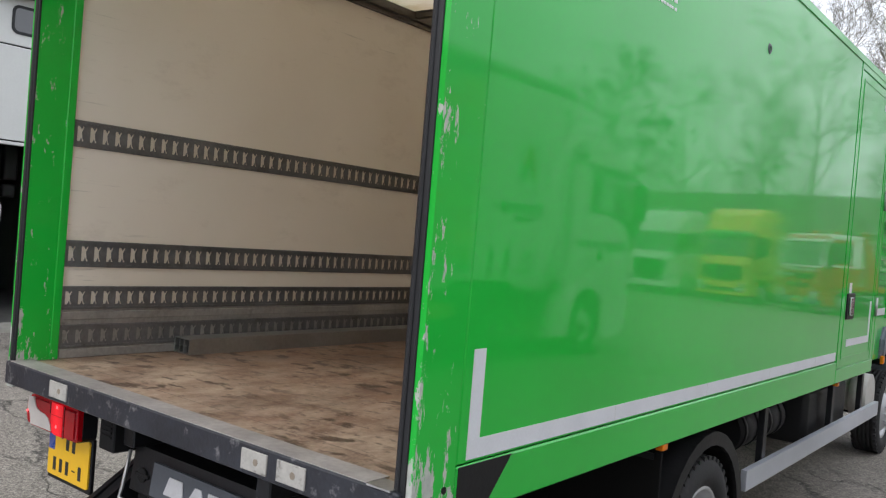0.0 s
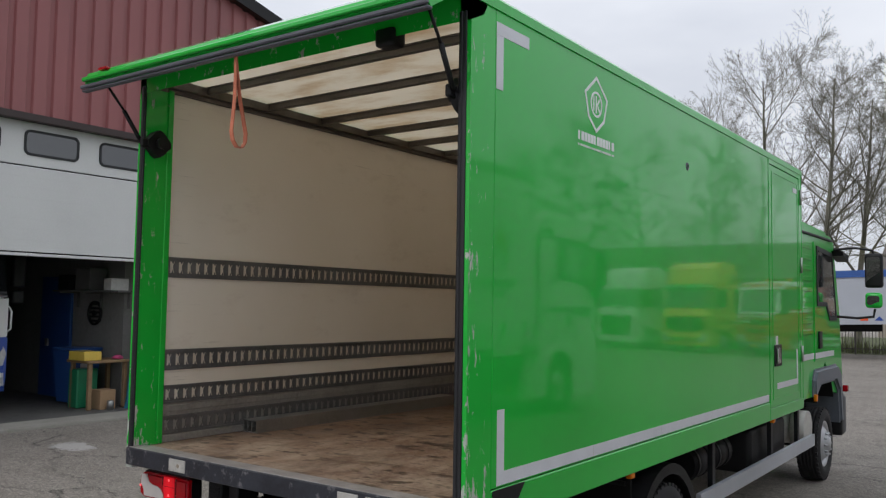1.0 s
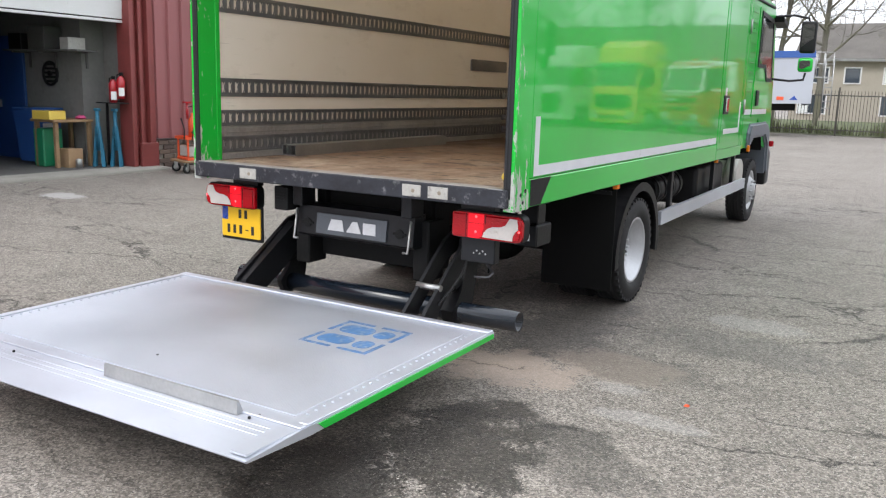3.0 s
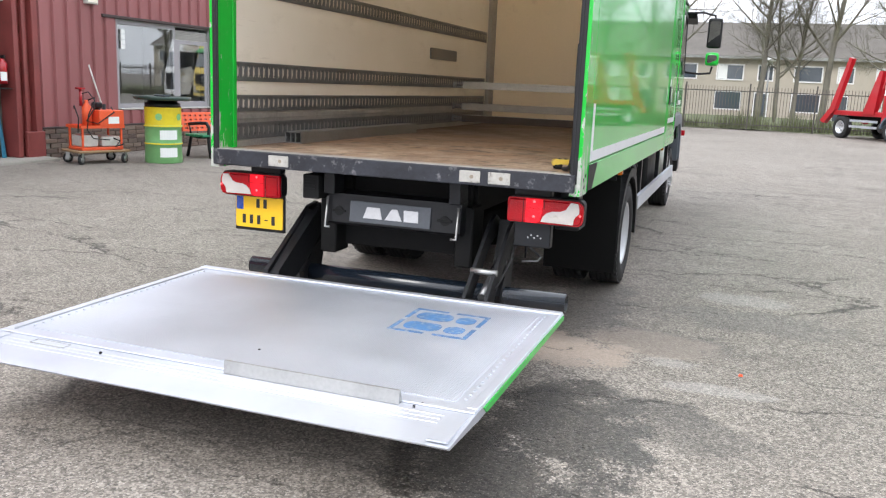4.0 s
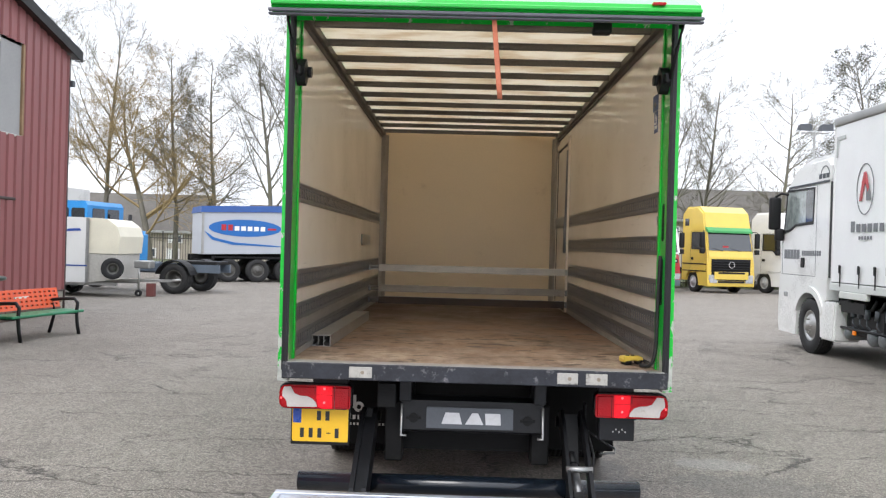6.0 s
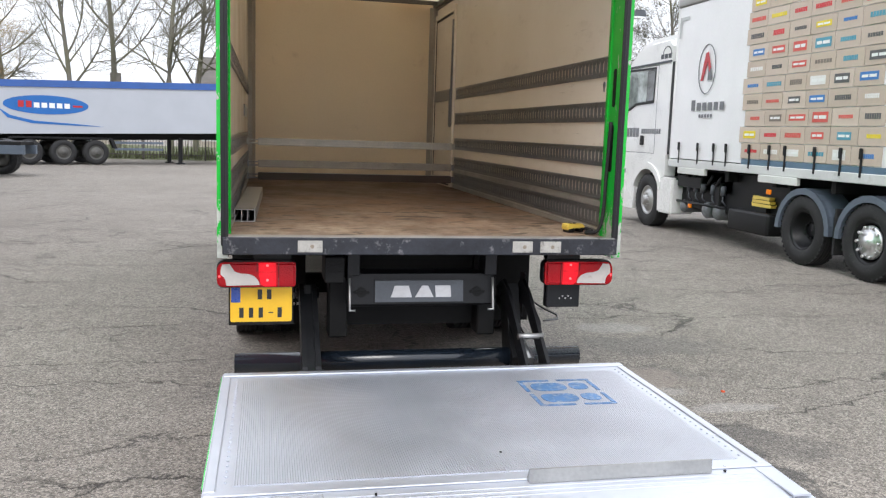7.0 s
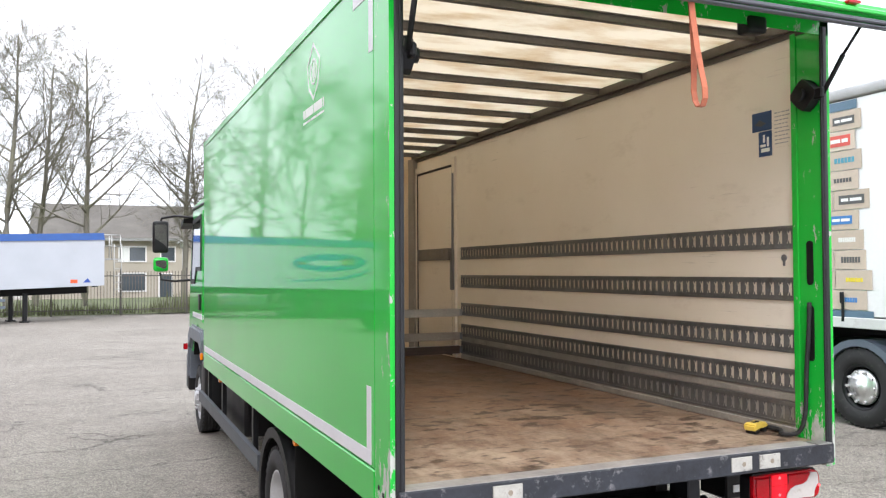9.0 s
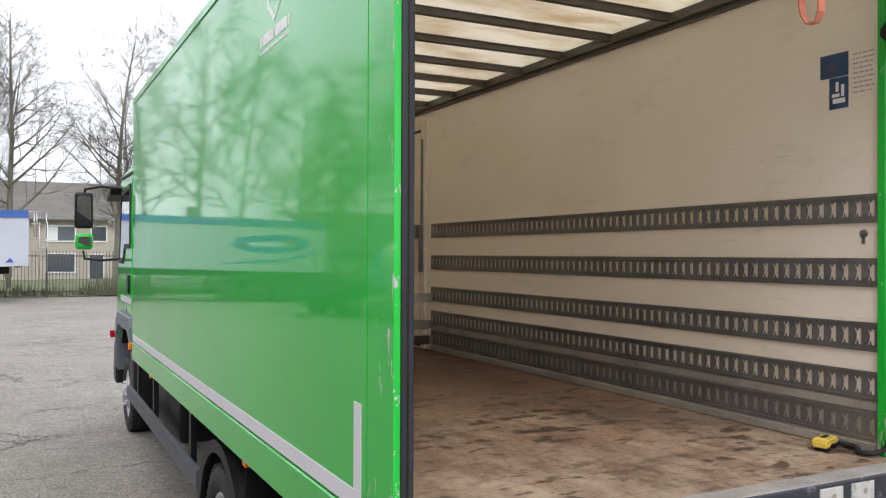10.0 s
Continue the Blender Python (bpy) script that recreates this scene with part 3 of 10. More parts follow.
DOOR_BLUE = surf("dark_blue_door", (0.022, 0.075, 0.25), 0.45, 0.0, 0.2, 1.5, 30, 0.1, dirt=(0.03, 0.035, 0.05))
# inner concrete, its shade put into a darker colour
GARAGE_FLOOR = surf("shaded_garage_floor", (0.1, 0.096, 0.09), 0.7, 0.0, 0.25, 1.4, 20, 0.3, dirt=(0.05, 0.047, 0.042), dirt_at=0.52)
# shelf and box colour toned down for the dim workshop
DIM_BOARD = surf("dimmed_shelf_board", (0.1, 0.098, 0.094), 0.7, 0.0, 0.2, 3, 30, 0.1)
OFFICE = surf("white_office_wall", (0.75, 0.74, 0.7), 0.7, 0.0, 0.05, 1, 20, 0.05)
FLAP_RUBBER = surf("black_flap_rubber", (0.006, 0.006, 0.006), 0.8, 0.0, 0.3, 4, 50, 0.2, spec=0.15)
SILVER_PRINT = surf("worn_silver_letters", (0.5, 0.5, 0.51), 0.4, 0.0, 0.15, 6, 60, 0.1, dirt=(0.2, 0.2, 0.2))
DARK_RED = surf("dark_red_plastic", (0.12, 0.002, 0.005), 0.25, 0.0, 0.2, 6, 60, 0.1)
LIT_LENS = lamp_lens("lit_red_reflector", (0.55, 0.004, 0.012), 0.9)
BULB = Net("lit_lamp").put((0.8, 0.1, 0.1), 0.3, 0.0, Emission_Color=(1.0, 0.05, 0.06, 1), Emission_Strength=2.0)

# ---- ground ----
def ground_sheet():
    bm = B()
    xs = [-400, -120, -60, -30, -14, -9.75, 0, 14, 30, 60, 120, 400]
    ys = [-400, -120, -50, -20, 0, 20, 41, 60, 120, 400]
    v = [[bm.verts.new((x, y, 0)) for x in xs] for y in ys]
    for j in range(len(ys) - 1):
        for i in range(len(xs) - 1):
            bm.faces.new([v[j][i], v[j][i + 1], v[j + 1][i + 1], v[j + 1][i]])
    return solid("ground", bm, ASPHALT, "worn grey asphalt yard with cracks, grit and damp stains", "ground", kind="structure")


ground = ground_sheet()


# ---- wheels ----
TYRES = {}


def wheel(parent, x, y, r, w, side, rim_r, style="dish", rim=RIM, name="wheel"):
    """A tyre with its rim; side is +1 where its outer face looks to +x. Meshes are shared between alike wheels."""
    key = (r, w, rim_r, style, rim.name)
    if key not in TYRES:
        t = B()
        h = w / 2
        prof = [(-h * 0.8, rim_r), (-h, rim_r + 0.05), (-h * 1.02, (r + rim_r) / 2), (-h * 0.9, r - 0.025), (-h * 0.72, r - 0.004)]
        for k in (-0.45, -0.15, 0.15, 0.45):
            prof += [(h * (k - 0.06), r), (h * (k - 0.03), r - 0.014), (h * (k + 0.03), r - 0.014), (h * (k + 0.06), r)]
        prof += [(h * 0.72, r - 0.004), (h * 0.9, r - 0.025), (h * 1.02, (r + rim_r) / 2), (h, rim_r + 0.05), (h * 0.8, rim_r), (0, rim_r - 0.01)]
        lathe(t, prof, "x", 40)
        for i in range(40):
            a = 2 * math.pi * i / 40
            for sx in (-1, 1):
                q = B()
                box(q, min(sx * h * 0.68, sx * h * 0.9), max(sx * h * 0.68, sx * h * 0.9), -0.016, 0.016, r - 0.03, r - 0.001)
                join(t, q, Matrix.Rotation(a, 4, "X"))
        g = B()
        if style == "dish":
            p = [(h * 0.82, rim_r + 0.012), (h * 0.88, rim_r), (h * 0.8, rim_r - 0.014), (h * 0.6, rim_r - 0.018), (h * 0.56, rim_r - 0.034), (h * 0.2, rim_r - 0.038), (h * 0.16, rim_r - 0.05), (-h * 0.1, rim_r - 0.056), (-h * 0.3, rim_r * 0.74), (-h * 0.2, rim_r * 0.66), (-h * 0.05, rim_r * 0.5), (-h * 0.05, rim_r * 0.3), (-h * 0.3, rim_r * 0.28), (-h * 0.3, 0.004)]
        elif style == "deep":
            p = [(h * 0.82, rim_r + 0.012), (h * 0.86, rim_r), (h * 0.6, rim_r - 0.03), (-h * 0.7, rim_r - 0.05), (-h * 0.75, rim_r * 0.5), (-h * 0.2, rim_r * 0.42), (-h * 0.15, 0.004)]
        else:
            p = [(h * 0.82, rim_r + 0.012), (h * 0.86, rim_r), (h * 0.7, rim_r - 0.03), (h * 0.55, rim_r - 0.04), (h * 0.75, rim_r * 0.72), (h * 1.0, rim_r * 0.6), (h * 1.0, rim_r * 0.36), (h * 1.3, rim_r * 0.32), (h * 1.35, 0.004)]
        lathe(g, p, "x", 36, closed=False)
        base = {"dish": -h * 0.05, "deep": -h * 0.2, "front": h * 1.0}[style]
        n = B()
        rr = rim_r * (0.4 if style != "front" else 0.48)
        for i in range(10):
            a = 2 * math.pi * i / 10
            cyl(n, (base - 0.005, rr * math.cos(a), rr * math.sin(a)), (base + 0.035, rr * math.cos(a), rr * math.sin(a)), 0.016, 6, 0, 0.013)
        hole = B()
        if style == "dish":
            for i in range(8):
                a = 2 * math.pi * (i + 0.5) / 8
                c = (-h * 0.12 + 0.004, rim_r * 0.6 * math.cos(a), rim_r * 0.62 * math.sin(a))
                cyl(hole, c, (c[0] + 0.004, c[1], c[2]), 0.024, 10)
        mk = []
        for nm, b, m in (("tyre", t, RUBBER), ("rim", g, rim), ("wheel_nuts", n, rim), ("vent_holes", hole, UNDER)):
            me = bpy.data.meshes.new(nm)
            bmesh.ops.recalc_face_normals(b, faces=list(b.faces))
            b.to_mesh(me)
            b.free()
            me.materials.append(m)
            mk.append(me if len(me.polygons) else None)
        TYRES[key] = mk
    ob = obj_link(name, TYRES[key][0], parent)
    ob.matrix_basis = pose(x, y, r, 0, 0, 0 if side > 0 else 180)
    for me in TYRES[key][1:]:
        if me:
            q = obj_link(me.name, me, ob)
            if me.name.startswith(("wheel_nuts", "vent_holes")):
                q["kind"] = "stuff"
    return ob

# ---- the green box truck with its tail lift ----
truck = thing("box_truck", "green box truck with raised rear flap and lowered tail lift", "truck")

DECK, TOP, LEN, HALF = 1.135, 3.475, 6.1, 1.25


def rail_mesh(length, x, z0, z1, side):
    """A perforated lashing rail that stands 9 mm off the wall, with narrow-waisted webs between the slots."""
    bm = B()
    def X(a, b):
        return sorted((x - side * a, x - side * b))
    h = z1 - z0
    y0, y1 = 0.205, 0.205 + length
    xa, xb = X(0.006, 0.009)
    for a, b in ((z0, z0 + h * 0.22), (z1 - h * 0.22, z1)):
        box(bm, xa, xb, y0, y1, a, b)
    box(bm, *X(0.0, 0.006), y0, y1, z0, z0 + 0.004)
    box(bm, *X(0.0, 0.006), y0, y1, z1 - 0.004, z1)
    for z in (z0 + 0.004, z1 - 0.013):
        box(bm, *X(0.009, 0.013), y0, y1, z, z + 0.009)
    n = int(length / 0.066)
    zm, a, b = (z0 + z1) / 2, z0 + h * 0.21, z1 - h * 0.21
    H = b - a
    for i in range(n + 1):
        c = y0 + length * i / n
        l, r = max(y0, c - 0.0158), min(y1, c + 0.0158)
        if i == 0:
            slab(bm, [(l, a), (r, a), (r, b), (l, b)], "x", xa, xb)
            continue
        # a tooth in the middle of each slot, smaller ones above and below it
        slab(bm, [(l, a), (r, a), (r, b), (l, b), (l, zm + 0.4 * H), (l - 0.01, zm + 0.12 * H), (l - 0.006, zm - 0.3 * H), (l, zm - 0.42 * H)], "x", xa, xb)
        slab(bm, [(l - 0.021, a), (l - 0.008, a), (l - 0.014, a + 0.26 * H)], "x", xa, xb)
        slab(bm, [(l - 0.023, b), (l - 0.006, b), (l - 0.013, b - 0.2 * H)], "x", xa, xb)
    return bm


def build_box():
    # floor and rear sill
    bm = B()
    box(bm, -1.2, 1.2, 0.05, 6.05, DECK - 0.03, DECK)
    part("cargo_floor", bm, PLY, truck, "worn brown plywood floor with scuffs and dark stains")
    bm = B()
    box(bm, -1.22, 1.22, -0.025, 0.05, 1.035, DECK + 0.004, 0, 0.006)
    box(bm, -1.2, 1.2, 0.05, 0.11, 1.03, 1.1)
    sill = part("rear_sill", bm, SILL_BLACK, truck, "scuffed black steel sill")
    for x0, x1 in ((-0.79, -0.645), (0.525, 0.655), (0.705, 0.84)):
        bm = B()
        box(bm, x0, x1, -0.031, -0.02, 1.052, 1.122, 0, 0.002)
        slab(bm, arc((x0 + x1) / 2 + 0.012, 1.087, 0.012, 0, 320, 9), "y", -0.0322, -0.03, 1)
        part("reflective_label", bm, [GRIMY_LABEL, LABEL_STAIN], sill, "dirty white label")
    bm = B()
    box(bm, -1.19, 1.09, -0.02, 0.085, DECK + 0.004, DECK + 0.007, 0, 0.001)
    part("sill_tread", bm, TREAD, sill, "worn bare metal tread strip")
    bm = B()
    box(bm, 1.1, 1.195, -0.03, 0.05, 1.138, 1.144)
    part("corner_plate", bm, STEEL_GREY, truck)
    # side panels, linings, skirts and tape
    for s in (1, -1):
        def X(a, b):
            return (min(s * a, s * b), max(s * a, s * b))
        y_end = 4.85 if s > 0 else LEN
        bm = B()
        box(bm, *X(1.222, HALF), 0.205, y_end, 1.19, TOP - 0.03, 0, 0.004)
        pan = part("side_panel", bm, GREEN, truck)
        bm = B()
        box(bm, *X(1.222, HALF + 0.004), 0.205, LEN if s < 0 else 4.85, 1.022, 1.186, 0, 0.006)
        skirt = part("lower_skirt", bm, GREEN, truck)
        if s > 0:
            bm = B()
            box(bm, 1.222, HALF + 0.004, 4.856, LEN, 1.022, 1.13, 0, 0.006)
            part("lower_skirt", bm, GREEN, truck)
        if s > 0:
            bm = B()
            slab(bm, [(0.21, 1.03), (0.36, 1.03), (0.5, 1.184), (0.21, 1.184)], "x", HALF + 0.004, HALF + 0.007)
            part("corner_mark", bm, PLASTIC_BLACK, skirt)
        # tape
        bm = B()
        box(bm, *X(HALF, HALF + 0.0025), 0.25, y_end - 0.04 if s > 0 else 6.05, 1.2, 1.262)
        for k in range(1, 6):
            if k * 1.0 < (4.4 if s > 0 else 5.6):
                box(bm, *X(HALF + 0.0025, HALF + 0.0028), 0.25 + k, 0.252 + k, 1.2, 1.262, 1)
        part("reflective_tape", bm, [WHITE_TAPE, WHITE_DIRTY], pan, "white reflective marking tape")
        bm = B()
        box(bm, *X(HALF, HALF + 0.0025), 0.25, 0.312, 1.2625, 1.545)
        part("reflective_tape", bm, WHITE_TAPE, pan, "white upright marking tape")
        bm = B()
        box(bm, *X(HALF, HALF + 0.0025), 0.21, 0.51, 3.3, 3.36)
        part("reflective_tape", bm, WHITE_TAPE, pan, "white top marking tape")
        bm = B()
        box(bm, *X(HALF, HALF + 0.0025), 0.21, 0.27, 3.04, 3.2995)
        part("reflective_tape", bm, WHITE_TAPE, pan, "white reflective corner tape")
        # emblem: a six-sided outline round a ring and strokes, with two bars of lettering below
        bm = B()
        xo, xi = X(HALF, HALF + 0.002)
        yc, zc = 1.275, 3.18
        hexo = [(yc, zc + 0.165), (yc + 0.15, zc + 0.05), (yc + 0.105, zc - 0.09), (yc, zc - 0.165), (yc - 0.105, zc - 0.09), (yc - 0.15, zc + 0.05)]
        hexi = [(yc + (a - yc) * 0.87, zc + (b - zc) * 0.87) for a, b in hexo]
        ring_slab(bm, hexo, hexi, "x", xo, xi)
        ring_slab(bm, arc(yc, zc, 0.075, 0, 330, 22), arc(yc, zc, 0.062, 0, 330, 22), "x", xo, xi)
        box(bm, xo, xi, yc - 0.04, yc - 0.028, zc - 0.04, zc + 0.045)
        box(bm, xo, xi, yc - 0.01, yc + 0.004, zc - 0.05, zc + 0.05)
        slab(bm, [(yc + 0.004, zc), (yc + 0.036, zc + 0.04), (yc + 0.046, zc + 0.03), (yc + 0.018, zc), (yc + 0.046, zc - 0.034), (yc + 0.034, zc - 0.042)], "x", xo, xi)
        for k in range(12):
            w = 0.032 if k % 5 else 0.02
            box(bm, xo, xi, 1.05 + k * 0.039, 1.05 + k * 0.039 + w, 2.945, 2.995)
        for k in range(17):
            box(bm, xo, xi, 1.05 + k * 0.0275, 1.05 + k * 0.0275 + (0.02 if k % 5 else 0.012), 2.912, 2.924)
        part("emblem", bm, WHITE_PRINT, pan, "white printed emblem")
        bm = B()
        yl = 4.82 if s > 0 else 6.06
        box(bm, *X(1.2, 1.222), 0.2, yl, DECK, 3.4)
        part("inner_lining", bm, LINING, truck, "cream inner wall panel")
        # rear corner post with gasket
        bm = B()
        slab(bm, [(s * 1.25, 0.0), (s * 1.25, 0.2), (s * 1.198, 0.2), (s * 1.188, 0.19), (s * 1.188, 0.0)], "z", 1.015, TOP - 0.02)
        post = part("rear_post", bm, GREEN_WORN, truck, "green corner post with chipped paint")
        bm = B()
        box(bm, *X(1.186, 1.228), -0.006, 0.006, DECK - 0.05, TOP - 0.12, 0, 0.004, 2)
        box(bm, *X(1.195, 1.208), -0.011, -0.005, DECK - 0.05, TOP - 0.12, 0, 0.004)
        part("rubber_seal", bm, GASKET, post)
        bm = B()
        box(bm, *X(1.178, 1.1885), 0.16, 0.2, DECK, 3.36, 0, 0.003)
        part("post_return", bm, GREEN_WORN, post)
        for yy, zz in ((0.09, 1.105), (0.15, 1.125), (0.12, 1.06)):
            bm = B()
            cyl(bm, (s * 1.2495, yy, zz), (s * 1.252, yy, zz), 0.012, 10)
            part("bolt_hole", bm, UNDER, post)
        # flap strut catch on the post
        bm = B()
        slab(bm, [(0.07 + a, 2.995 + b) for a, b in ((0.0, -0.088), (0.03, -0.07), (0.082, -0.015), (0.082, 0.015), (0.03, 0.07), (0.0, 0.085), (-0.03, 0.07), (-0.082, 0.015), (-0.082, -0.015), (-0.03, -0.07))], "x", *X(1.13, 1.189))
        cyl(bm, (s * 1.12, 0.07, 2.995), (s * 1.095, 0.07, 2.995), 0.035, 12)
        box(bm, *X(1.14, 1.17), -0.05, 0.03, 2.96, 3.02, 0, 0.008)
        part("strut_bracket", bm, PLASTIC_BLACK, post)
        bm = B()
        cyl(bm, (s * 1.175, -0.03, 2.99), (s * 1.19, -0.15, 3.17), 0.013, 10)
        cyl(bm, (s * 1.19, -0.15, 3.17), (s * 1.2, -0.25, 3.29), 0.008, 8)
        part("gas_strut", bm, PLASTIC_BLACK, truck, "black gas strut holding the flap")
        # roof edge trim
        bm = B()
        slab(bm, [(s * 1.258, TOP - 0.06), (s * 1.258, TOP - 0.012), (s * 1.235, TOP + 0.012), (s * 1.17, TOP + 0.016), (s * 1.17, TOP - 0.06)], "y", -0.01, LEN + 0.01)
        part("roof_edge", bm, GREEN, truck)
        bm = B()
        box(bm, *X(1.15, 1.2), 0.1, 6.05, 3.372, 3.43, 0, 0.004)
        box(bm, *X(1.18, 1.2), 0.1, 6.05, 3.345, 3.372)
        part("roof_rail", bm, STEEL_BOW, truck)
    # slots in the green post and the cable on its inside
    bm = B()
    for z0, z1 in ((1.97, 2.21), (1.56, 1.86)):
        slab(bm, rounded(0.065, 0.11, z0, z1, 0.02), "x", 1.185, 1.1885)
    part("grip_slot", bm, UNDER, truck)
    # front wall
    bm = B()
    box(bm, -1.2, 1.2, 6.05, 6.1, 1.05, TOP - 0.03)
    part("front_wall", bm, FRONT_PANEL, truck, "plain ochre front bulkhead")
    bm = B()
    box(bm, -1.25, 1.25, 6.1, 6.13, 1.05, TOP - 0.02, 0, 0.008)
    part("front_panel", bm, GREEN, truck)
    for s in (1, -1):
        bm = B()
        slab(bm, [(s * 1.2, 5.98), (s * 1.2, 6.05), (s * 1.11, 6.05), (s * 1.11, 6.042), (s * 1.15, 5.98)], "z", DECK, 3.38)
        part("corner_pillar", bm, surf("dull_corner_steel", (0.36, 0.33, 0.29), 0.5, 0.3, 0.2, 2, 40, 0.1), truck, "dull grey corner strip")
    # dark strip at the wall foot, added for the dark gap below the bars
    bm = B()
    box(bm, -1.05, 1.05, 6.02, 6.05, DECK, DECK + 0.06, 0, 0.003)
    part("foot_gap_strip", bm, surf("dark_gap_brown", (0.07, 0.045, 0.032), 0.6, 0.0, 0.25, 2, 40, 0.15), truck)
    # roof skin and bows
    bm = B()
    box(bm, -1.19, 1.19, 0.06, LEN, 3.432, 3.44)
    part("roof_skin", bm, ROOF, truck, "milky stained fibreglass roof skin")
    bow = None
    for i in range(11):
        y = 0.45 + 0.535 * i
        if bow is None:
            bm = B()
            box(bm, -1.165, 1.165, -0.02, 0.02, 3.385, 3.43, 0, 0.003)
            box(bm, -1.165, 1.165, -0.032, 0.032, 3.424, 3.43)
            bow = part("roof_bow", bm, STEEL_BOW, truck)
            bow.matrix_basis = pose(0, y, 0)
        else:
            share("roof_bow", bow, pose(0, y, 0), truck)
    # header and raised flap
    bm = B()
    slab(bm, [(0.0, 3.31), (0.1, 3.36), (0.14, 3.43), (0.14, TOP), (0.0, TOP)], "x", -1.25, 1.25)
    part("rear_header", bm, GREEN_WORN, truck)
    bm = B()
    slab(bm, [(0.0, TOP - 0.012), (-0.01, TOP + 0.02), (-0.2, TOP - 0.035), (-0.345, 3.36), (-0.362, 3.3), (-0.33, 3.265), (-0.15, 3.375), (0.0, 3.44)], "x", -1.27, 1.27)
    flap = part("rear_flap", bm, GREEN, truck, "green top flap held open")
    bm = B()
    box(bm, -1.285, 1.285, -0.383, -0.36, 3.262, 3.284, 0, 0.006)
    box(bm, -1.285, 1.285, -0.372, -0.335, 3.246, 3.26, 0, 0.005)
    part("flap_seal", bm, LIP_GREY, flap, "dark grey rubber lip")
    bm = B()
    box(bm, -1.27, 1.27, -0.384, -0.362, 3.305, 3.33, 0, 0.005)
    part("flap_lip", bm, GREEN, flap)
    for x in (-1.08, 1.02):
        bm = B()
        slab(bm, rounded(x - 0.04, x + 0.04, 3.352, 3.366, 0.006), "y", -0.372, -0.345)
        part("marker_light", bm, RED_LENS, flap, "small red marker light")
    for x in (0.75,):
        bm = B()
        box(bm, x - 0.06, x + 0.06, -0.02, 0.08, 3.27, 3.36, 0, 0.02, 2)
        part("flap_lock", bm, PLASTIC_BLACK, truck)
    # pull strap: a flat band doubled into a drop-shaped loop
    bm = B()
    side = [(0.0, 0.0), (0.004, 0.12), (0.014, 0.25), (0.032, 0.37), (0.042, 0.43), (0.036, 0.475), (0.016, 0.505)]
    loop = side + [(-a, b) for a, b in side[::-1]]
    rows = []
    for k, (u, drop) in enumerate(loop):
        p, q = loop[max(k - 1, 0)], loop[min(k + 1, len(loop) - 1)]
        d = Vector((q[0] - p[0], q[1] - p[1])).normalized() * 0.0025
        tw = 1.3 + 0.4 * drop
        cx, cy, cz = 0.05 + 0.1 * drop, -0.338, 3.29 - drop
        ux, uy = math.cos(tw), math.sin(tw)
        row = []
        for w, e in ((-0.014, -1), (0.014, -1), (0.014, 1), (-0.014, 1)):
            a, z = u + e * d.y, cz + e * d.x
            row.append(bm.verts.new((cx + a * ux - w * uy, cy + a * uy + w * ux, z)))
        rows.append(row)
    for p, q in zip(rows, rows[1:]):
        for k in range(4):
            bm.faces.new([p[k], p[(k + 1) % 4], q[(k + 1) % 4], q[k]])
    bm.faces.new(rows[0])
    bm.faces.new(rows[-1])
    bmesh.ops.recalc_face_normals(bm, faces=list(bm.faces))
    part("pull_strap", bm, STRAP, truck, "orange webbing strap hanging from the flap")
    # lashing rails
    for s, zs in ((-1, ((2.17, 2.3), (1.585, 1.715), (1.375, 1.49), (1.185, 1.3))), (1, ((2.17, 2.3), (1.88, 2.01), (1.59, 1.72), (1.37, 1.5), (1.19, 1.32)))):
        for i, (a, b) in enumerate(zs):
            ln = 5.7 if s < 0 and i == 0 else (4.5 if s > 0 else 5.7)
            part("lashing_rail", rail_mesh(ln, s * 1.2, a, b, s), STEEL_DARK, truck, "dark perforated lashing rail" if i == 0 else "")
    for s in (-1, 1):
        bm = B()
        ye = 4.7 if s > 0 else 6.0
        box(bm, min(s * 1.2, s * 1.1965), max(s * 1.2, s * 1.1965), 0.207, ye, DECK + 0.002, 1.374)
        box(bm, min(s * 1.1965, s * 1.184), max(s * 1.1965, s * 1.184), 0.207, ye, DECK + 0.002, 1.18, 0, 0.003)
        box(bm, min(s * 1.1965, s * 1.19), max(s * 1.1965, s * 1.19), 0.207, ye, 1.324, 1.364, 0, 0.003)
        part("kick_plate", bm, KICK, truck)
    # short rail on the left wall, grip slot at the side door
    bm = B()
    slab(bm, rounded(3.9, 4.75, 1.885, 2.005, 0.02), "x", -1.2, -1.186)
    part("short_rail", bm, STEEL_DARK, truck)
    # side door seen from both faces
    bm = B()
    box(bm, 1.222, HALF + 0.001, 4.9, 5.98, 1.14, 3.365, 0, 0.004)
    door = part("side_door", bm, GREEN, truck, "closed green side door")
    bm = B()
    ring_slab(bm, [(4.862, 1.135), (6.07, 1.135), (6.07, 3.43), (4.862, 3.43)], [(4.893, 1.143), (5.986, 1.143), (5.986, 3.372), (4.893, 3.372)], "x", 1.222, HALF + 0.003)
    part("door_frame", bm, GREEN, truck)
    bm = B()
    ring_slab(bm, [(4.96, 1.2), (5.93, 1.2), (5.93, 3.31), (4.96, 3.31)], [(4.972, 1.212), (5.918, 1.212), (5.918, 3.298), (4.972, 3.298)], "x", HALF, HALF + 0.005)
    part("pressed_rim", bm, GREEN, door)
    for q in ((5.1, 5.88, 1.29, 1.345), (5.83, 5.88, 1.3455, 1.63), (5.75, 5.9, 3.2, 3.25), (5.06, 5.13, 1.7, 1.78)):
        bm = B()
        box(bm, HALF, HALF + 0.004, *q)
        part("reflective_tape", bm, WHITE_TAPE, door)
    bm = B()
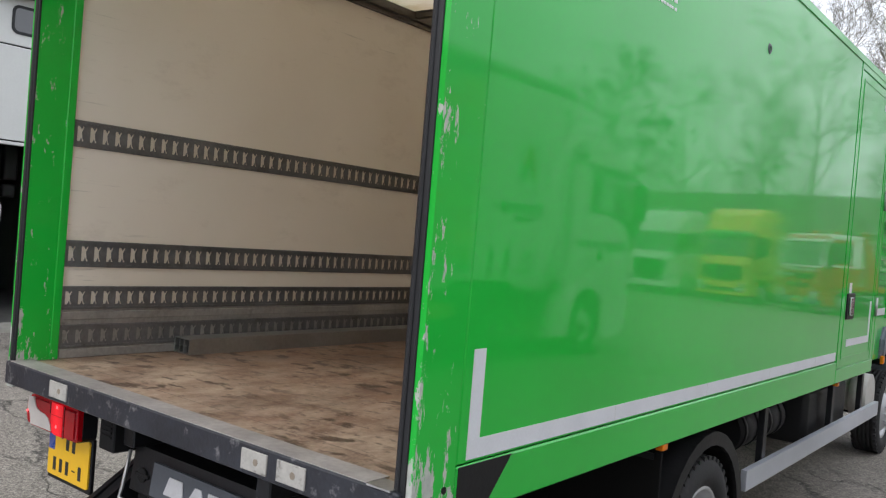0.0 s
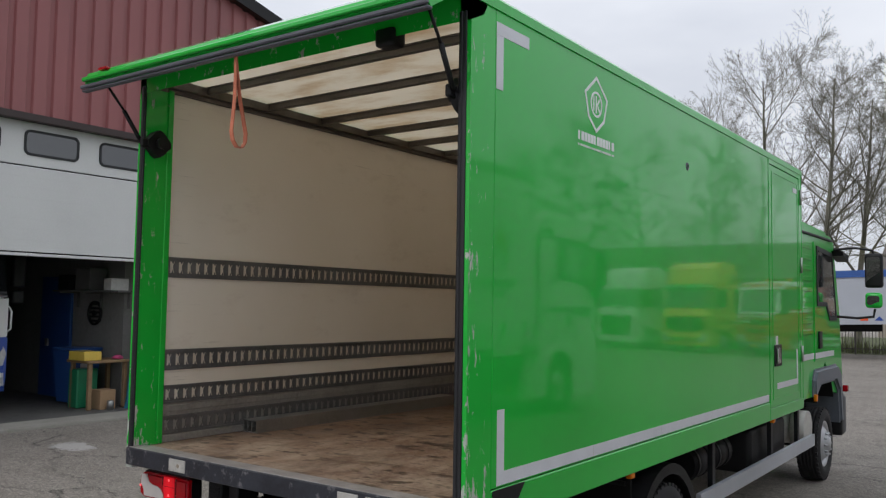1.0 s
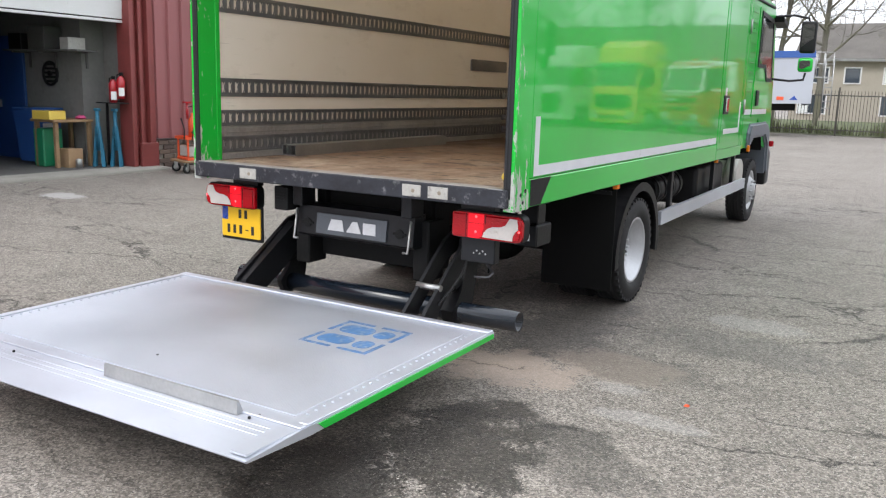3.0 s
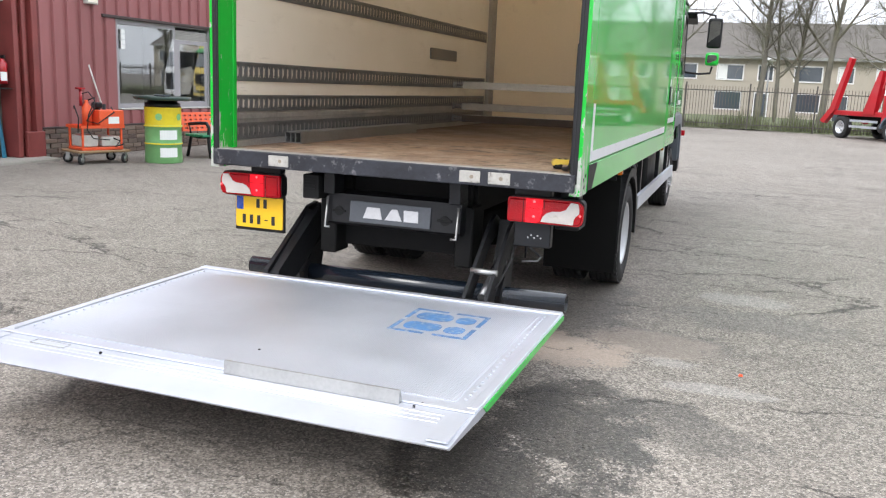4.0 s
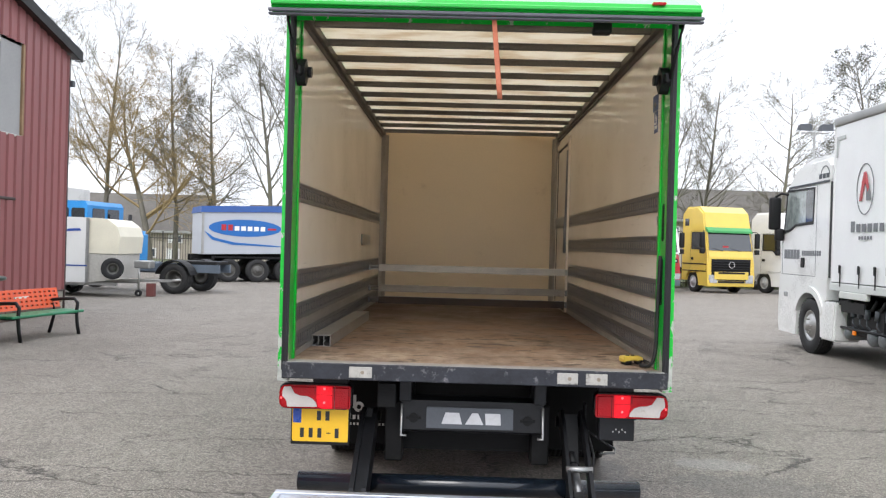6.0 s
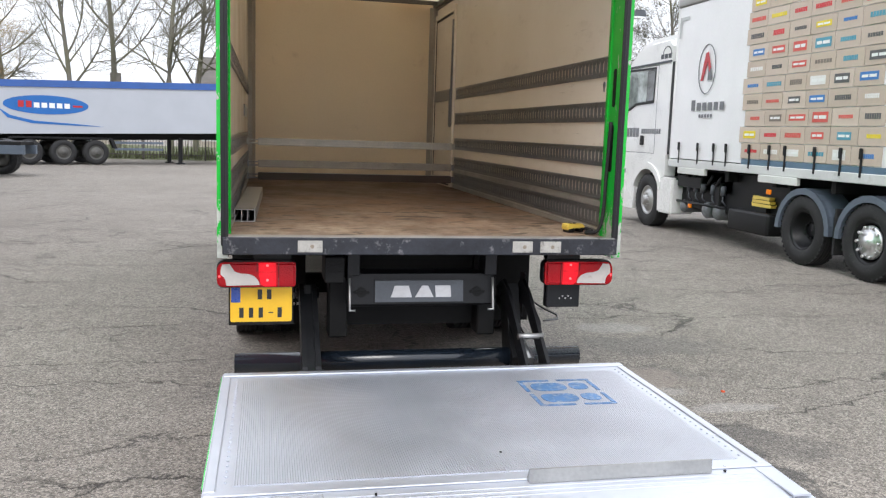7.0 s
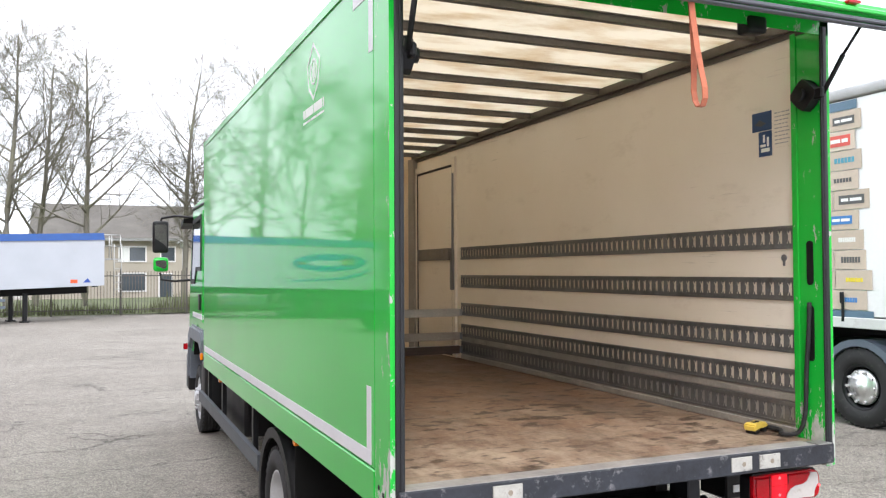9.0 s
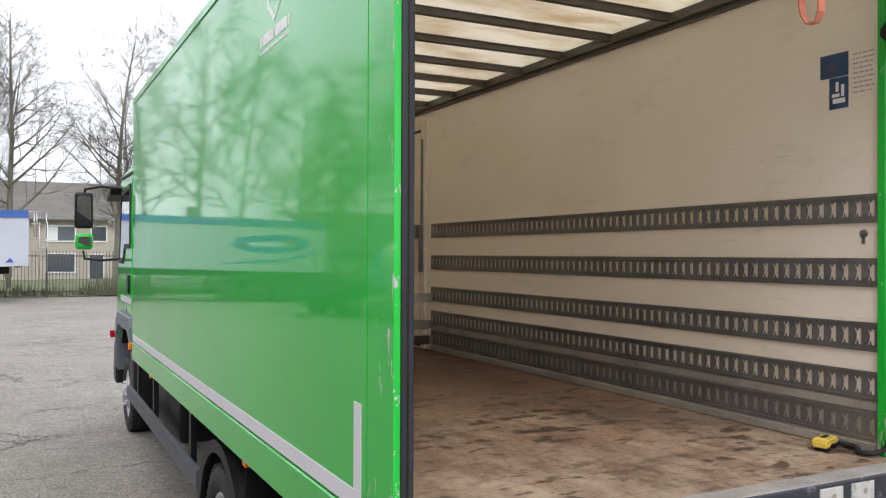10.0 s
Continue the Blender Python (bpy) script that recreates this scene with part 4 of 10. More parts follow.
    box(bm, HALF, HALF + 0.012, 5.0, 5.24, 1.5, 1.7, 0, 0.01)
    box(bm, HALF + 0.012, HALF + 0.03, 5.04, 5.14, 1.53, 1.67, 1, 0.006)
    part("door_handle", bm, [PLASTIC_BLACK, CHROME], door, "recessed black and chrome handle")
    for z in (1.5, 2.4, 3.1):
        bm = B()
        cyl(bm, (HALF + 0.012, 6.03, z), (HALF + 0.012, 6.03, z + 0.16), 0.012, 10)
        part("hinge", bm, STEEL_GREY, door)
    bm = B()
    box(bm, 1.19, 1.222, 4.9, 5.96, DECK, 3.2)
    part("door_lining", bm, LINING, door)
    bm = B()
    ring_slab(bm, [(4.82, DECK), (5.99, DECK), (5.99, 3.27), (4.82, 3.27)], [(4.9, DECK + 0.01), (5.95, DECK + 0.01), (5.95, 3.2), (4.9, 3.2)], "x", 1.175, 1.222)
    part("door_surround", bm, LINING, truck)
    # dark ring drawn in for the shadow gap round the door
    bm = B()
    ring_slab(bm, [(4.902, DECK + 0.012), (5.948, DECK + 0.012), (5.948, 3.198), (4.902, 3.198)], [(4.925, DECK + 0.03), (5.925, DECK + 0.03), (5.925, 3.175), (4.925, 3.175)], "x", 1.184, 1.1895)
    part("door_gap_ring", bm, GASKET, door)
    bm = B()
    box(bm, 1.17, 1.19, 4.98, 5.9, 2.17, 2.3)
    part("short_rail", bm, STEEL_DARK, door)
    bm = B()
    sweep(bm, [(1.17, 4.86, 3.1), (1.165, 4.86, 2.4), (1.16, 4.86, 1.9)], 0.014, 8)
    box(bm, 1.14, 1.175, 4.83, 4.89, 1.85, 2.3, 0, 0.01)
    part("door_lever", bm, STEEL_DARK, truck)
    bm = B()
    box(bm, 1.2, 1.222, 4.822, 6.05, 3.272, 3.42)
    part("inner_lining", bm, LINING, truck)
    # stickers on the lining
    bm = B()
    box(bm, 1.197, 1.2, 0.36, 0.51, 2.86, 2.97)
    upper = part("notice", bm, NAVY, truck, "blue instruction sticker")
    bm = B()
    slab(bm, [(0.4, 2.9), (0.45, 2.925), (0.49, 2.9), (0.44, 2.885)], "x", 1.1955, 1.197)
    part("pictogram", bm, PLASTIC_GREY, upper)
    bm = B()
    box(bm, 1.197, 1.2, 0.36, 0.46, 2.71, 2.855)
    lower = part("notice", bm, NAVY, truck, "blue sticker with a white pictogram")
    for q in ((0.375, 0.44, 2.735, 2.757), (0.38, 0.395, 2.765, 2.82), (0.405, 0.445, 2.765, 2.78), (0.41, 0.425, 2.79, 2.835)):
        bm = B()
        box(bm, 1.1955, 1.197, *q)
        part("pictogram", bm, WHITE_PRINT, lower)
    bm = B()
    box(bm, 1.197, 1.2, 0.2, 0.35, 2.75, 2.98)
    sheet = part("notice", bm, LINING, truck, "pale sticker with fine print")
    bm = B()
    rng = random.Random(2)
    for k in range(9):
        y = 0.335
        while y > 0.235:
            w = rng.uniform(0.008, 0.03)
            box(bm, 1.1955, 1.197, y - w, y, 2.768 + k * 0.022, 2.774 + k * 0.022)
            y -= w + 0.007
    part("fine_print", bm, surf("faded_print", (0.38, 0.37, 0.37), 0.5), sheet)["kind"] = "stuff"
    bm = B()
    cyl(bm, (1.2, 0.28, 2.12), (1.194, 0.28, 2.12), 0.02, 10)
    box(bm, 1.194, 1.199, 0.273, 0.287, 2.075, 2.11)
    part("wall_plug", bm, STEEL_DARK, truck)
    # a small bullet hole-like vent on the side
    bm = B()
    lathe(bm, [(HALF, 0.03), (HALF + 0.006, 0.022), (HALF + 0.004, 0.012), (HALF - 0.004, 0.01)], "x", 14, closed=False)
    ob = part("side_plug", bm, [PLASTIC_GREY], truck)
    ob.matrix_basis = pose(0, 2.75, 3.035)


build_box()


def build_lift():
    # platform
    bm = B()
    z = 0.352
    slab(bm, [(-0.14, z), (-0.14, z - 0.036), (-1.75, z - 0.042), (-2.105, z - 0.022), (-2.115, z - 0.012), (-1.78, z)], "x", -1.215, 1.235)
    deck = part("lift_platform", bm, ALU, truck, "bare aluminium lift platform lowered near the ground")
    bm = B()
    box(bm, -1.1, 1.12, -1.7, -0.28, z, z + 0.004)
    part("ribbed_plate", bm, ALU_RIB, deck, "finely ribbed aluminium plate")
    bm = B()
    box(bm, -1.21, 1.23, -0.2, -0.142, z, z + 0.012, 0, 0.004)
    box(bm, -1.21, 1.23, -1.8, -1.76, z, z + 0.008, 0, 0.003)
    box(bm, -1.21, -1.165, -1.756, -0.204, z, z + 0.008, 0, 0.003)
    box(bm, 1.185, 1.23, -1.756, -0.204, z, z + 0.008, 0, 0.003)
    box(bm, -1.2, -1.12, -2.09, -1.805, z - 0.006, z + 0.002)
    box(bm, 1.14, 1.22, -2.09, -1.805, z - 0.006, z + 0.002)
    part("platform_edging", bm, ALU, deck)
    for s in (-1, 1):
        rivet = None
        for i in range(26):
            m = pose(s * 1.14 + 0.01, -0.26 - i * 0.056, z)
            if rivet is None:
                bm = B()
                cyl(bm, (0, 0, 0), (0, 0, 0.007), 0.007, 6)
                rivet = part("rivet", bm, ALU, deck)
                rivet.matrix_basis = m
            else:
                share("rivet", rivet, m, deck)
        bm = B()
        xs = 1.2355 if s > 0 else -1.2155
        slab(bm, [(-0.16, z - 0.006), (-0.15, z - 0.032), (-1.66, z - 0.038), (-1.7, z - 0.006)], "x", *sorted((xs, xs + s * 0.006)))
        part("green_edge", bm, GREEN, deck, "green painted edge")
    bm = B()
    hexa(bm, [(0.095, -1.83, z), (0.92, -1.83, z), (0.92, -1.79, z), (0.095, -1.79, z), (0.095, -1.825, z + 0.058), (0.92, -1.825, z + 0.058), (0.92, -1.815, z + 0.058), (0.095, -1.815, z + 0.058)])
    part("roll_stop", bm, STEEL_GREY, deck, "raised grey roll stop bar")
    bm = B()
    for x, y in ((1.0, -1.79), (0.06, -1.5), (-0.55, -1.86), (0.98, -1.83)):
        bm = B()
        box(bm, x, x + 0.009, y, y + 0.009, z - 0.002, z + 0.008)
        part("latch_pin", bm, BLACK_STEEL, deck)
    bm = B()
    ring_slab(bm, [(-0.95, -1.87), (-0.75, -1.87), (-0.75, -1.815), (-0.95, -1.815)], [(-0.947, -1.867), (-0.753, -1.867), (-0.753, -1.818), (-0.947, -1.818)], "z", z - 0.012, z + 0.0012)
    part("hatch_seam", bm, STEEL_GREY, deck)
    for y in (-1.85, -1.885, -1.92):
        bm = B()
        h = z - 0.012 * (-1.78 - y) / 0.335
        box(bm, -1.1, 1.12, y - 0.006, y + 0.006, h - 0.004, h + 0.0025, 0, 0.001)
        part("ramp_rib", bm, ALU, deck)
    # blue footprints in a dashed frame
    h0, h1 = z + 0.005, z + 0.0065
    x0, x1, y0, y1 = 0.455, 0.89, -0.9, -0.445
    for a, b, c, d in ((x0, x0 + 0.2, y0, y0 + 0.026), (x0 + 0.25, x1, y0, y0 + 0.026), (x0, x0 + 0.19, y1 - 0.026, y1), (x0 + 0.24, x1, y1 - 0.026, y1), (x0, x0 + 0.024, y0 + 0.032, y0 + 0.2), (x0, x0 + 0.024, y0 + 0.25, y1 - 0.032), (x1 - 0.024, x1, y0 + 0.032, y0 + 0.19), (x1 - 0.024, x1, y0 + 0.24, y1 - 0.032)):
        bm = B()
        box(bm, a, b, c, d, h0, h1)
        part("frame_stroke", bm, BLUE_PRINT, deck)
    for yy in (y0 + 0.13, y1 - 0.13):
        bm = B()
        slab(bm, rounded(x0 + 0.05, x0 + 0.255, yy - 0.07, yy + 0.07, 0.055, 5), "z", h0, h1)
        part("sole_mark", bm, BLUE_PRINT, deck, "worn blue painted sole")
        bm = B()
        slab(bm, rounded(x0 + 0.278, x0 + 0.385, yy - 0.062, yy + 0.062, 0.045, 5), "z", h0, h1)
        part("heel_mark", bm, BLUE_PRINT, deck)
    # torsion tube
    bm = B()
    lathe(bm, [(-1.167, 0.064), (1.145, 0.064), (1.145, 0.054), (-1.167, 0.054)], "x", 24)
    ob = part("torsion_tube", bm, TUBE_BLUE, truck, "blue-grey steel tube")
    ob.matrix_basis = pose(0, 0.38, 0.275)
    # lift arms
    for s, x0, x1 in ((-1, -0.76, -0.65), (1, 0.61, 0.77)):
        bm = B()
        shape = [(-0.16, 0.29), (-0.13, 0.385), (0.42, 0.74), (0.54, 0.76), (0.6, 0.69), (0.3, 0.43), (0.05, 0.28)] if s < 0 else [(-0.16, 0.29), (-0.13, 0.375), (0.12, 0.58), (0.32, 0.74), (0.46, 0.8), (0.58, 0.74), (0.52, 0.66), (0.36, 0.62), (0.2, 0.5), (0.04, 0.36), (0.0, 0.29)]
        ck = 0.03 if s < 0 else 0.022
        slab(bm, shape, "x", x0, x0 + ck)
        slab(bm, shape, "x", x1 - ck, x1)
        if s < 0:
            hexa(bm, [(x0 + 0.03, -0.12, 0.36), (x1 - 0.03, -0.12, 0.36), (x1 - 0.03, -0.1, 0.33), (x0 + 0.03, -0.1, 0.33), (x0 + 0.03, 0.4, 0.72), (x1 - 0.03, 0.4, 0.72), (x1 - 0.03, 0.42, 0.69), (x0 + 0.03, 0.42, 0.69)])
        arm = part("lift_arm", bm, BLACK_STEEL, truck)
        bm = B()
        slab(bm, [(0.5, 0.76), (0.62, 0.7), (0.5, 0.2), (0.3, 0.2), (0.26, 0.3), (0.36, 0.4)], "x", x0 + 0.035, x1 - 0.035)
        part("arm_gusset", bm, BLACK_STEEL, arm)
        bm = B()
        cyl(bm, ((x0 - 0.02), 0.53, 0.7), ((x1 + 0.02), 0.53, 0.7), 0.035, 14)
        part("pivot_pin", bm, BLACK_STEEL, arm)
        bm = B()
        cyl(bm, ((x0 - 0.015), -0.12, 0.335), ((x1 + 0.015), -0.12, 0.335), 0.028, 14)
        part("pivot_pin", bm, BLACK_STEEL, arm)
        bm = B()
        xm = (x0 + x1) / 2
        cyl(bm, (xm, 0.75, 0.6), (xm, 0.3, 0.45), 0.04, 14)
        cyl(bm, (xm, 0.3, 0.45), (xm, 0.02, 0.34), 0.022 if s < 0 else 0.03, 12, 1)
        part("hydraulic_ram", bm, [BLACK_STEEL, STEEL_DARK], truck)
        if s > 0:
            bm = B()
            cyl(bm, (x0 - 0.005, 0.04, 0.5), (x1 + 0.005, 0.04, 0.5), 0.02, 12)
            part("link_pin", bm, STEEL_GREY, arm, "bright steel link pin")
            bm = B()
            sweep(bm, [(0.76, 0.5, 0.74), (0.79, 0.36, 0.66), (0.81, 0.22, 0.55), (0.79, 0.12, 0.47), (0.77, 0.02, 0.4)], 0.008, 8)
            part("hydraulic_hose", bm, RUBBER, truck)
            bm = B()
            sweep(bm, [(0.8, 0.45, 0.66), (0.9, 0.4, 0.6), (0.97, 0.34, 0.57), (0.96, 0.3, 0.55), (0.86, 0.3, 0.54)], 0.007, 8)
            part("hydraulic_hose", bm, STEEL_DARK, truck)
            bm = B()
            slab(bm, [(0.6, 0.5), (0.68, 0.6), (0.66, 0.82), (0.56, 0.82)], "x", 0.8, 0.81)
            part("hole_plate", bm, BLACK_STEEL, truck)
    # underrun beam with the maker's plate, its bracket and hooks
    bm = B()
    slab(bm, [(0.19, 0.69), (0.21, 0.88), (0.34, 0.89), (0.34, 0.68), (0.22, 0.67)], "x", -0.47, 0.47)
    beam = part("underrun_beam", bm, BLACK_STEEL, truck)
    bm = B()
    hexa(bm, [(-0.3, 0.176, 0.705), (0.27, 0.176, 0.705), (0.27, 0.2, 0.705), (-0.3, 0.2, 0.705), (-0.3, 0.192, 0.84), (0.27, 0.192, 0.84), (0.27, 0.216, 0.84), (-0.3, 0.216, 0.84)])
    plate = part("maker_plate", bm, PLASTIC_GREY, beam, "dark grey maker's plate with pale block marks")
    bm = B()
    # three plain block shapes
    def lean(z):
        return 0.1745 + (z - 0.705) * 0.016 / 0.135
    for pts in ([(-0.2, 0.735), (-0.065, 0.735), (-0.085, 0.808), (-0.175, 0.808)], [(-0.045, 0.735), (0.075, 0.735), (0.04, 0.808), (0.0, 0.808)], [(0.09, 0.735), (0.19, 0.735), (0.185, 0.808), (0.085, 0.808)]):
        bm = B()
        slab(bm, pts, "y", 0.0, 0.004)
        for v in bm.verts:
            v.co.y += lean(v.co.z) - 0.003
        part("plate_mark", bm, SILVER_PRINT, plate)
    for x in (-0.385, 0.365):
        bm = B()
        cyl(bm, (x, 0.19, 0.765), (x, 0.2, 0.765), 0.032, 12)
        box(bm, x - 0.05, x + 0.05, 0.188, 0.2, 0.757, 0.773, 0, 0.002)
        part("towing_eye", bm, UNDER, beam)
    for s in (-1, 1):
        bm = B()
        x = s * 0.44
        box(bm, x - 0.04, x + 0.04, 0.15, 0.3, 0.88, 1.03, 0, 0.006)
        part("beam_bracket", bm, BLACK_STEEL, truck)
        bm = B()
        sweep(bm, [(x * 1.05, 0.18, 0.86), (x * 1.05, 0.15, 0.7), (x * 1.05, 0.14, 0.66), (x * 0.97, 0.14, 0.66)], 0.008, 8)
        part("hook_rod", bm, STEEL_GREY, beam)
    bm = B()
    box(bm, -0.5, 0.5, 0.45, 0.6, 0.5, 1.0)
    box(bm, -0.58, -0.46, 0.3, 0.5, 0.45, 0.85, 0, 0.01)
    box(bm, 0.4, 0.52, 0.3, 0.5, 0.45, 0.85, 0, 0.01)
    box(bm, -0.62, -0.5, 0.12, 0.4, 0.84, 1.0, 0, 0.006)
    for k in range(4):
        box(bm, -0.6, -0.52, 0.115, 0.121, 0.9 + 0.02 * k, 0.91 + 0.02 * k)
    part("lift_frame", bm, UNDER, truck)


build_lift()


def tail_light(s):
    x0, x1 = (0.79, 1.265)
    bm = B()
    n0 = rounded(x0, x1 - 0.004, 0.812, 0.978, 0.04)
    slab(bm, [(s * a, b) for a, b in n0], "y", 0.14, 0.21)
    body = part("tail_light", bm, PLASTIC_BLACK, truck, "red and clear tail light")
    # u runs inwards from the outer end, v upwards
    W, Z0, H = x1 - x0, 0.815, 0.16
    def U(pts):
        return [(s * (x1 - u * W), Z0 + v * H) for u, v in pts]
    t = B()
    slab(t, [(s * a, b) for a, b in arc(x1 - 0.055, 0.975 - 0.055, 0.05, 0, 90, 5) + arc(x0 + 0.02, 0.975 - 0.02, 0.015, 90, 180, 3) + arc(x0 + 0.02, 0.815 + 0.02, 0.015, 180, 270, 3) + arc(x1 - 0.045, 0.815 + 0.045, 0.04, 270, 360, 5)], "y", 0.105, 0.145)
    bmesh.ops.bevel(t, geom=[e for e in t.edges if all(v.co.y < 0.12 for v in e.verts)], offset=0.014, segments=3, affect="EDGES")
    part("red_lens", t, RED_LENS, body)
    bm = B()
    slab(bm, U([(0.08, 0.9), (0.17, 0.92), (0.2, 0.78), (0.23, 0.64), (0.3, 0.56), (0.4, 0.54), (0.47, 0.46), (0.52, 0.3), (0.54, 0.12), (0.13, 0.1), (0.12, 0.3), (0.1, 0.42), (0.06, 0.52), (0.06, 0.7)]), "y", 0.1015, 0.108)
    part("clear_lens", bm, WHITE_LENS, body, "mottled clear lens")
    bm = B()
    slab(bm, U([(0.525, 0.6), (0.745, 0.6), (0.745, 0.06), (0.6, 0.06), (0.555, 0.14), (0.54, 0.36), (0.525, 0.45)][::-1]), "y", 0.1032, 0.108)
    part("reflector", bm, LIT_LENS, body, "lit red reflector")
    bm = B()
    slab(bm, U([(0.525, 0.96), (0.745, 0.96), (0.745, 0.62), (0.525, 0.62)][::-1]), "y", 0.1032, 0.108)
    part("reflector", bm, LIT_LENS, body, "lit red reflector")
    for u, v in ((0.635, 0.86), (0.635, 0.3), (0.045, 0.45)):
        bm = B()
        slab(bm, arc(s * (x1 - u * W), Z0 + v * H, 0.008 if u > 0.1 else 0.006, 0, 330, 11), "y", 0.102, 0.108)
        part("bulb", bm, BULB, body, "glowing bulb")
    for u in (0.5, 0.77):
        bm = B()
        slab(bm, U([(u, 0.62 if u < 0.6 else 0.05), (u + 0.012, 0.62 if u < 0.6 else 0.05), (u + 0.012, 0.95), (u, 0.95)]), "y", 0.1025, 0.108)
        part("lens_rib", bm, DARK_RED, body)
    bm = B()
    xa, xb = s * (x0 + 0.03), s * (x0 + 0.26)
    box(bm, min(xa, xb), max(xa, xb), 0.17, 0.24, 0.975, 1.035, 0, 0.004)
    part("light_bracket", bm, BLACK_STEEL, body)
    if s > 0:
        bm = B()
        box(bm, 0.83, 1.06, 0.17, 0.24, 0.66, 0.82, 0, 0.006)
        for k in range(5):
            cyl(bm, (0.92 + 0.02 * k, 0.168, 0.72 + 0.015 * (k % 2)), (0.92 + 0.02 * k, 0.171, 0.72 + 0.015 * (k % 2)), 0.006, 6, 1)
        part("light_bracket", bm, [BLACK_STEEL, STEEL_GREY], body)
    if s < 0:
        bm = B()
        box(bm, -1.195, -0.805, 0.2, 0.222, 0.565, 0.82, 0, 0.004)
        part("plate_holder", bm, PLASTIC_BLACK, body)
        bm = B()
        slab(bm, rounded(-1.185, -0.815, 0.588, 0.808, 0.012), "y", 0.192, 0.2)
        plate = part("number_plate", bm, YELLOW_PLATE, truck, "yellow number plate")
        bm = B()
        box(bm, -1.18, -1.125, 0.19, 0.192, 0.71, 0.802)
        part("country_field", bm, BLUE_PAINT, plate, "blue field")
        for a, b, c, d in [(-1.022 + k * 0.056, -0.995 + k * 0.056, 0.728, 0.79) for k in range(2)] + [(-1.132 + k * 0.058, -1.106 + k * 0.058, 0.614, 0.677) for k in range(3)] + [(-0.957, -0.93, 0.642, 0.649), (-0.902, -0.876, 0.614, 0.677)]:
            bm = B()
            box(bm, a, b, 0.1905, 0.192, c, d)
            part("plate_bar", bm, INK, plate)


tail_light(1)
tail_light(-1)


def flap_print(mf, s):
    """Pale blocks of unreadable size with a bent emblem above."""
    bm = B()
    for k in range(10):
        box(bm, s * 0.95 - 0.2 + k * 0.042, s * 0.95 - 0.2 + k * 0.042 + 0.024, 1.7955, 1.8, 0.405, 0.44 if k % 3 else 0.455)
    for k in range(12):
        box(bm, s * 0.95 - 0.12 + k * 0.031, s * 0.95 - 0.12 + k * 0.031 + 0.017, 1.7955, 1.8, 0.355, 0.375)
    ring_slab(bm, arc(s * 0.95 + 0.02, 0.51, 0.045, 0, 330, 12), arc(s * 0.95 + 0.02, 0.51, 0.02, 0, 330, 12), "y", 1.7955, 1.8)
    box(bm, s * 0.95 - 0.03, s * 0.95 - 0.005, 1.7955, 1.8, 0.5, 0.61)
    part("flap_print", bm, WHITE_DIRTY, mf)["kind"] = "stuff"


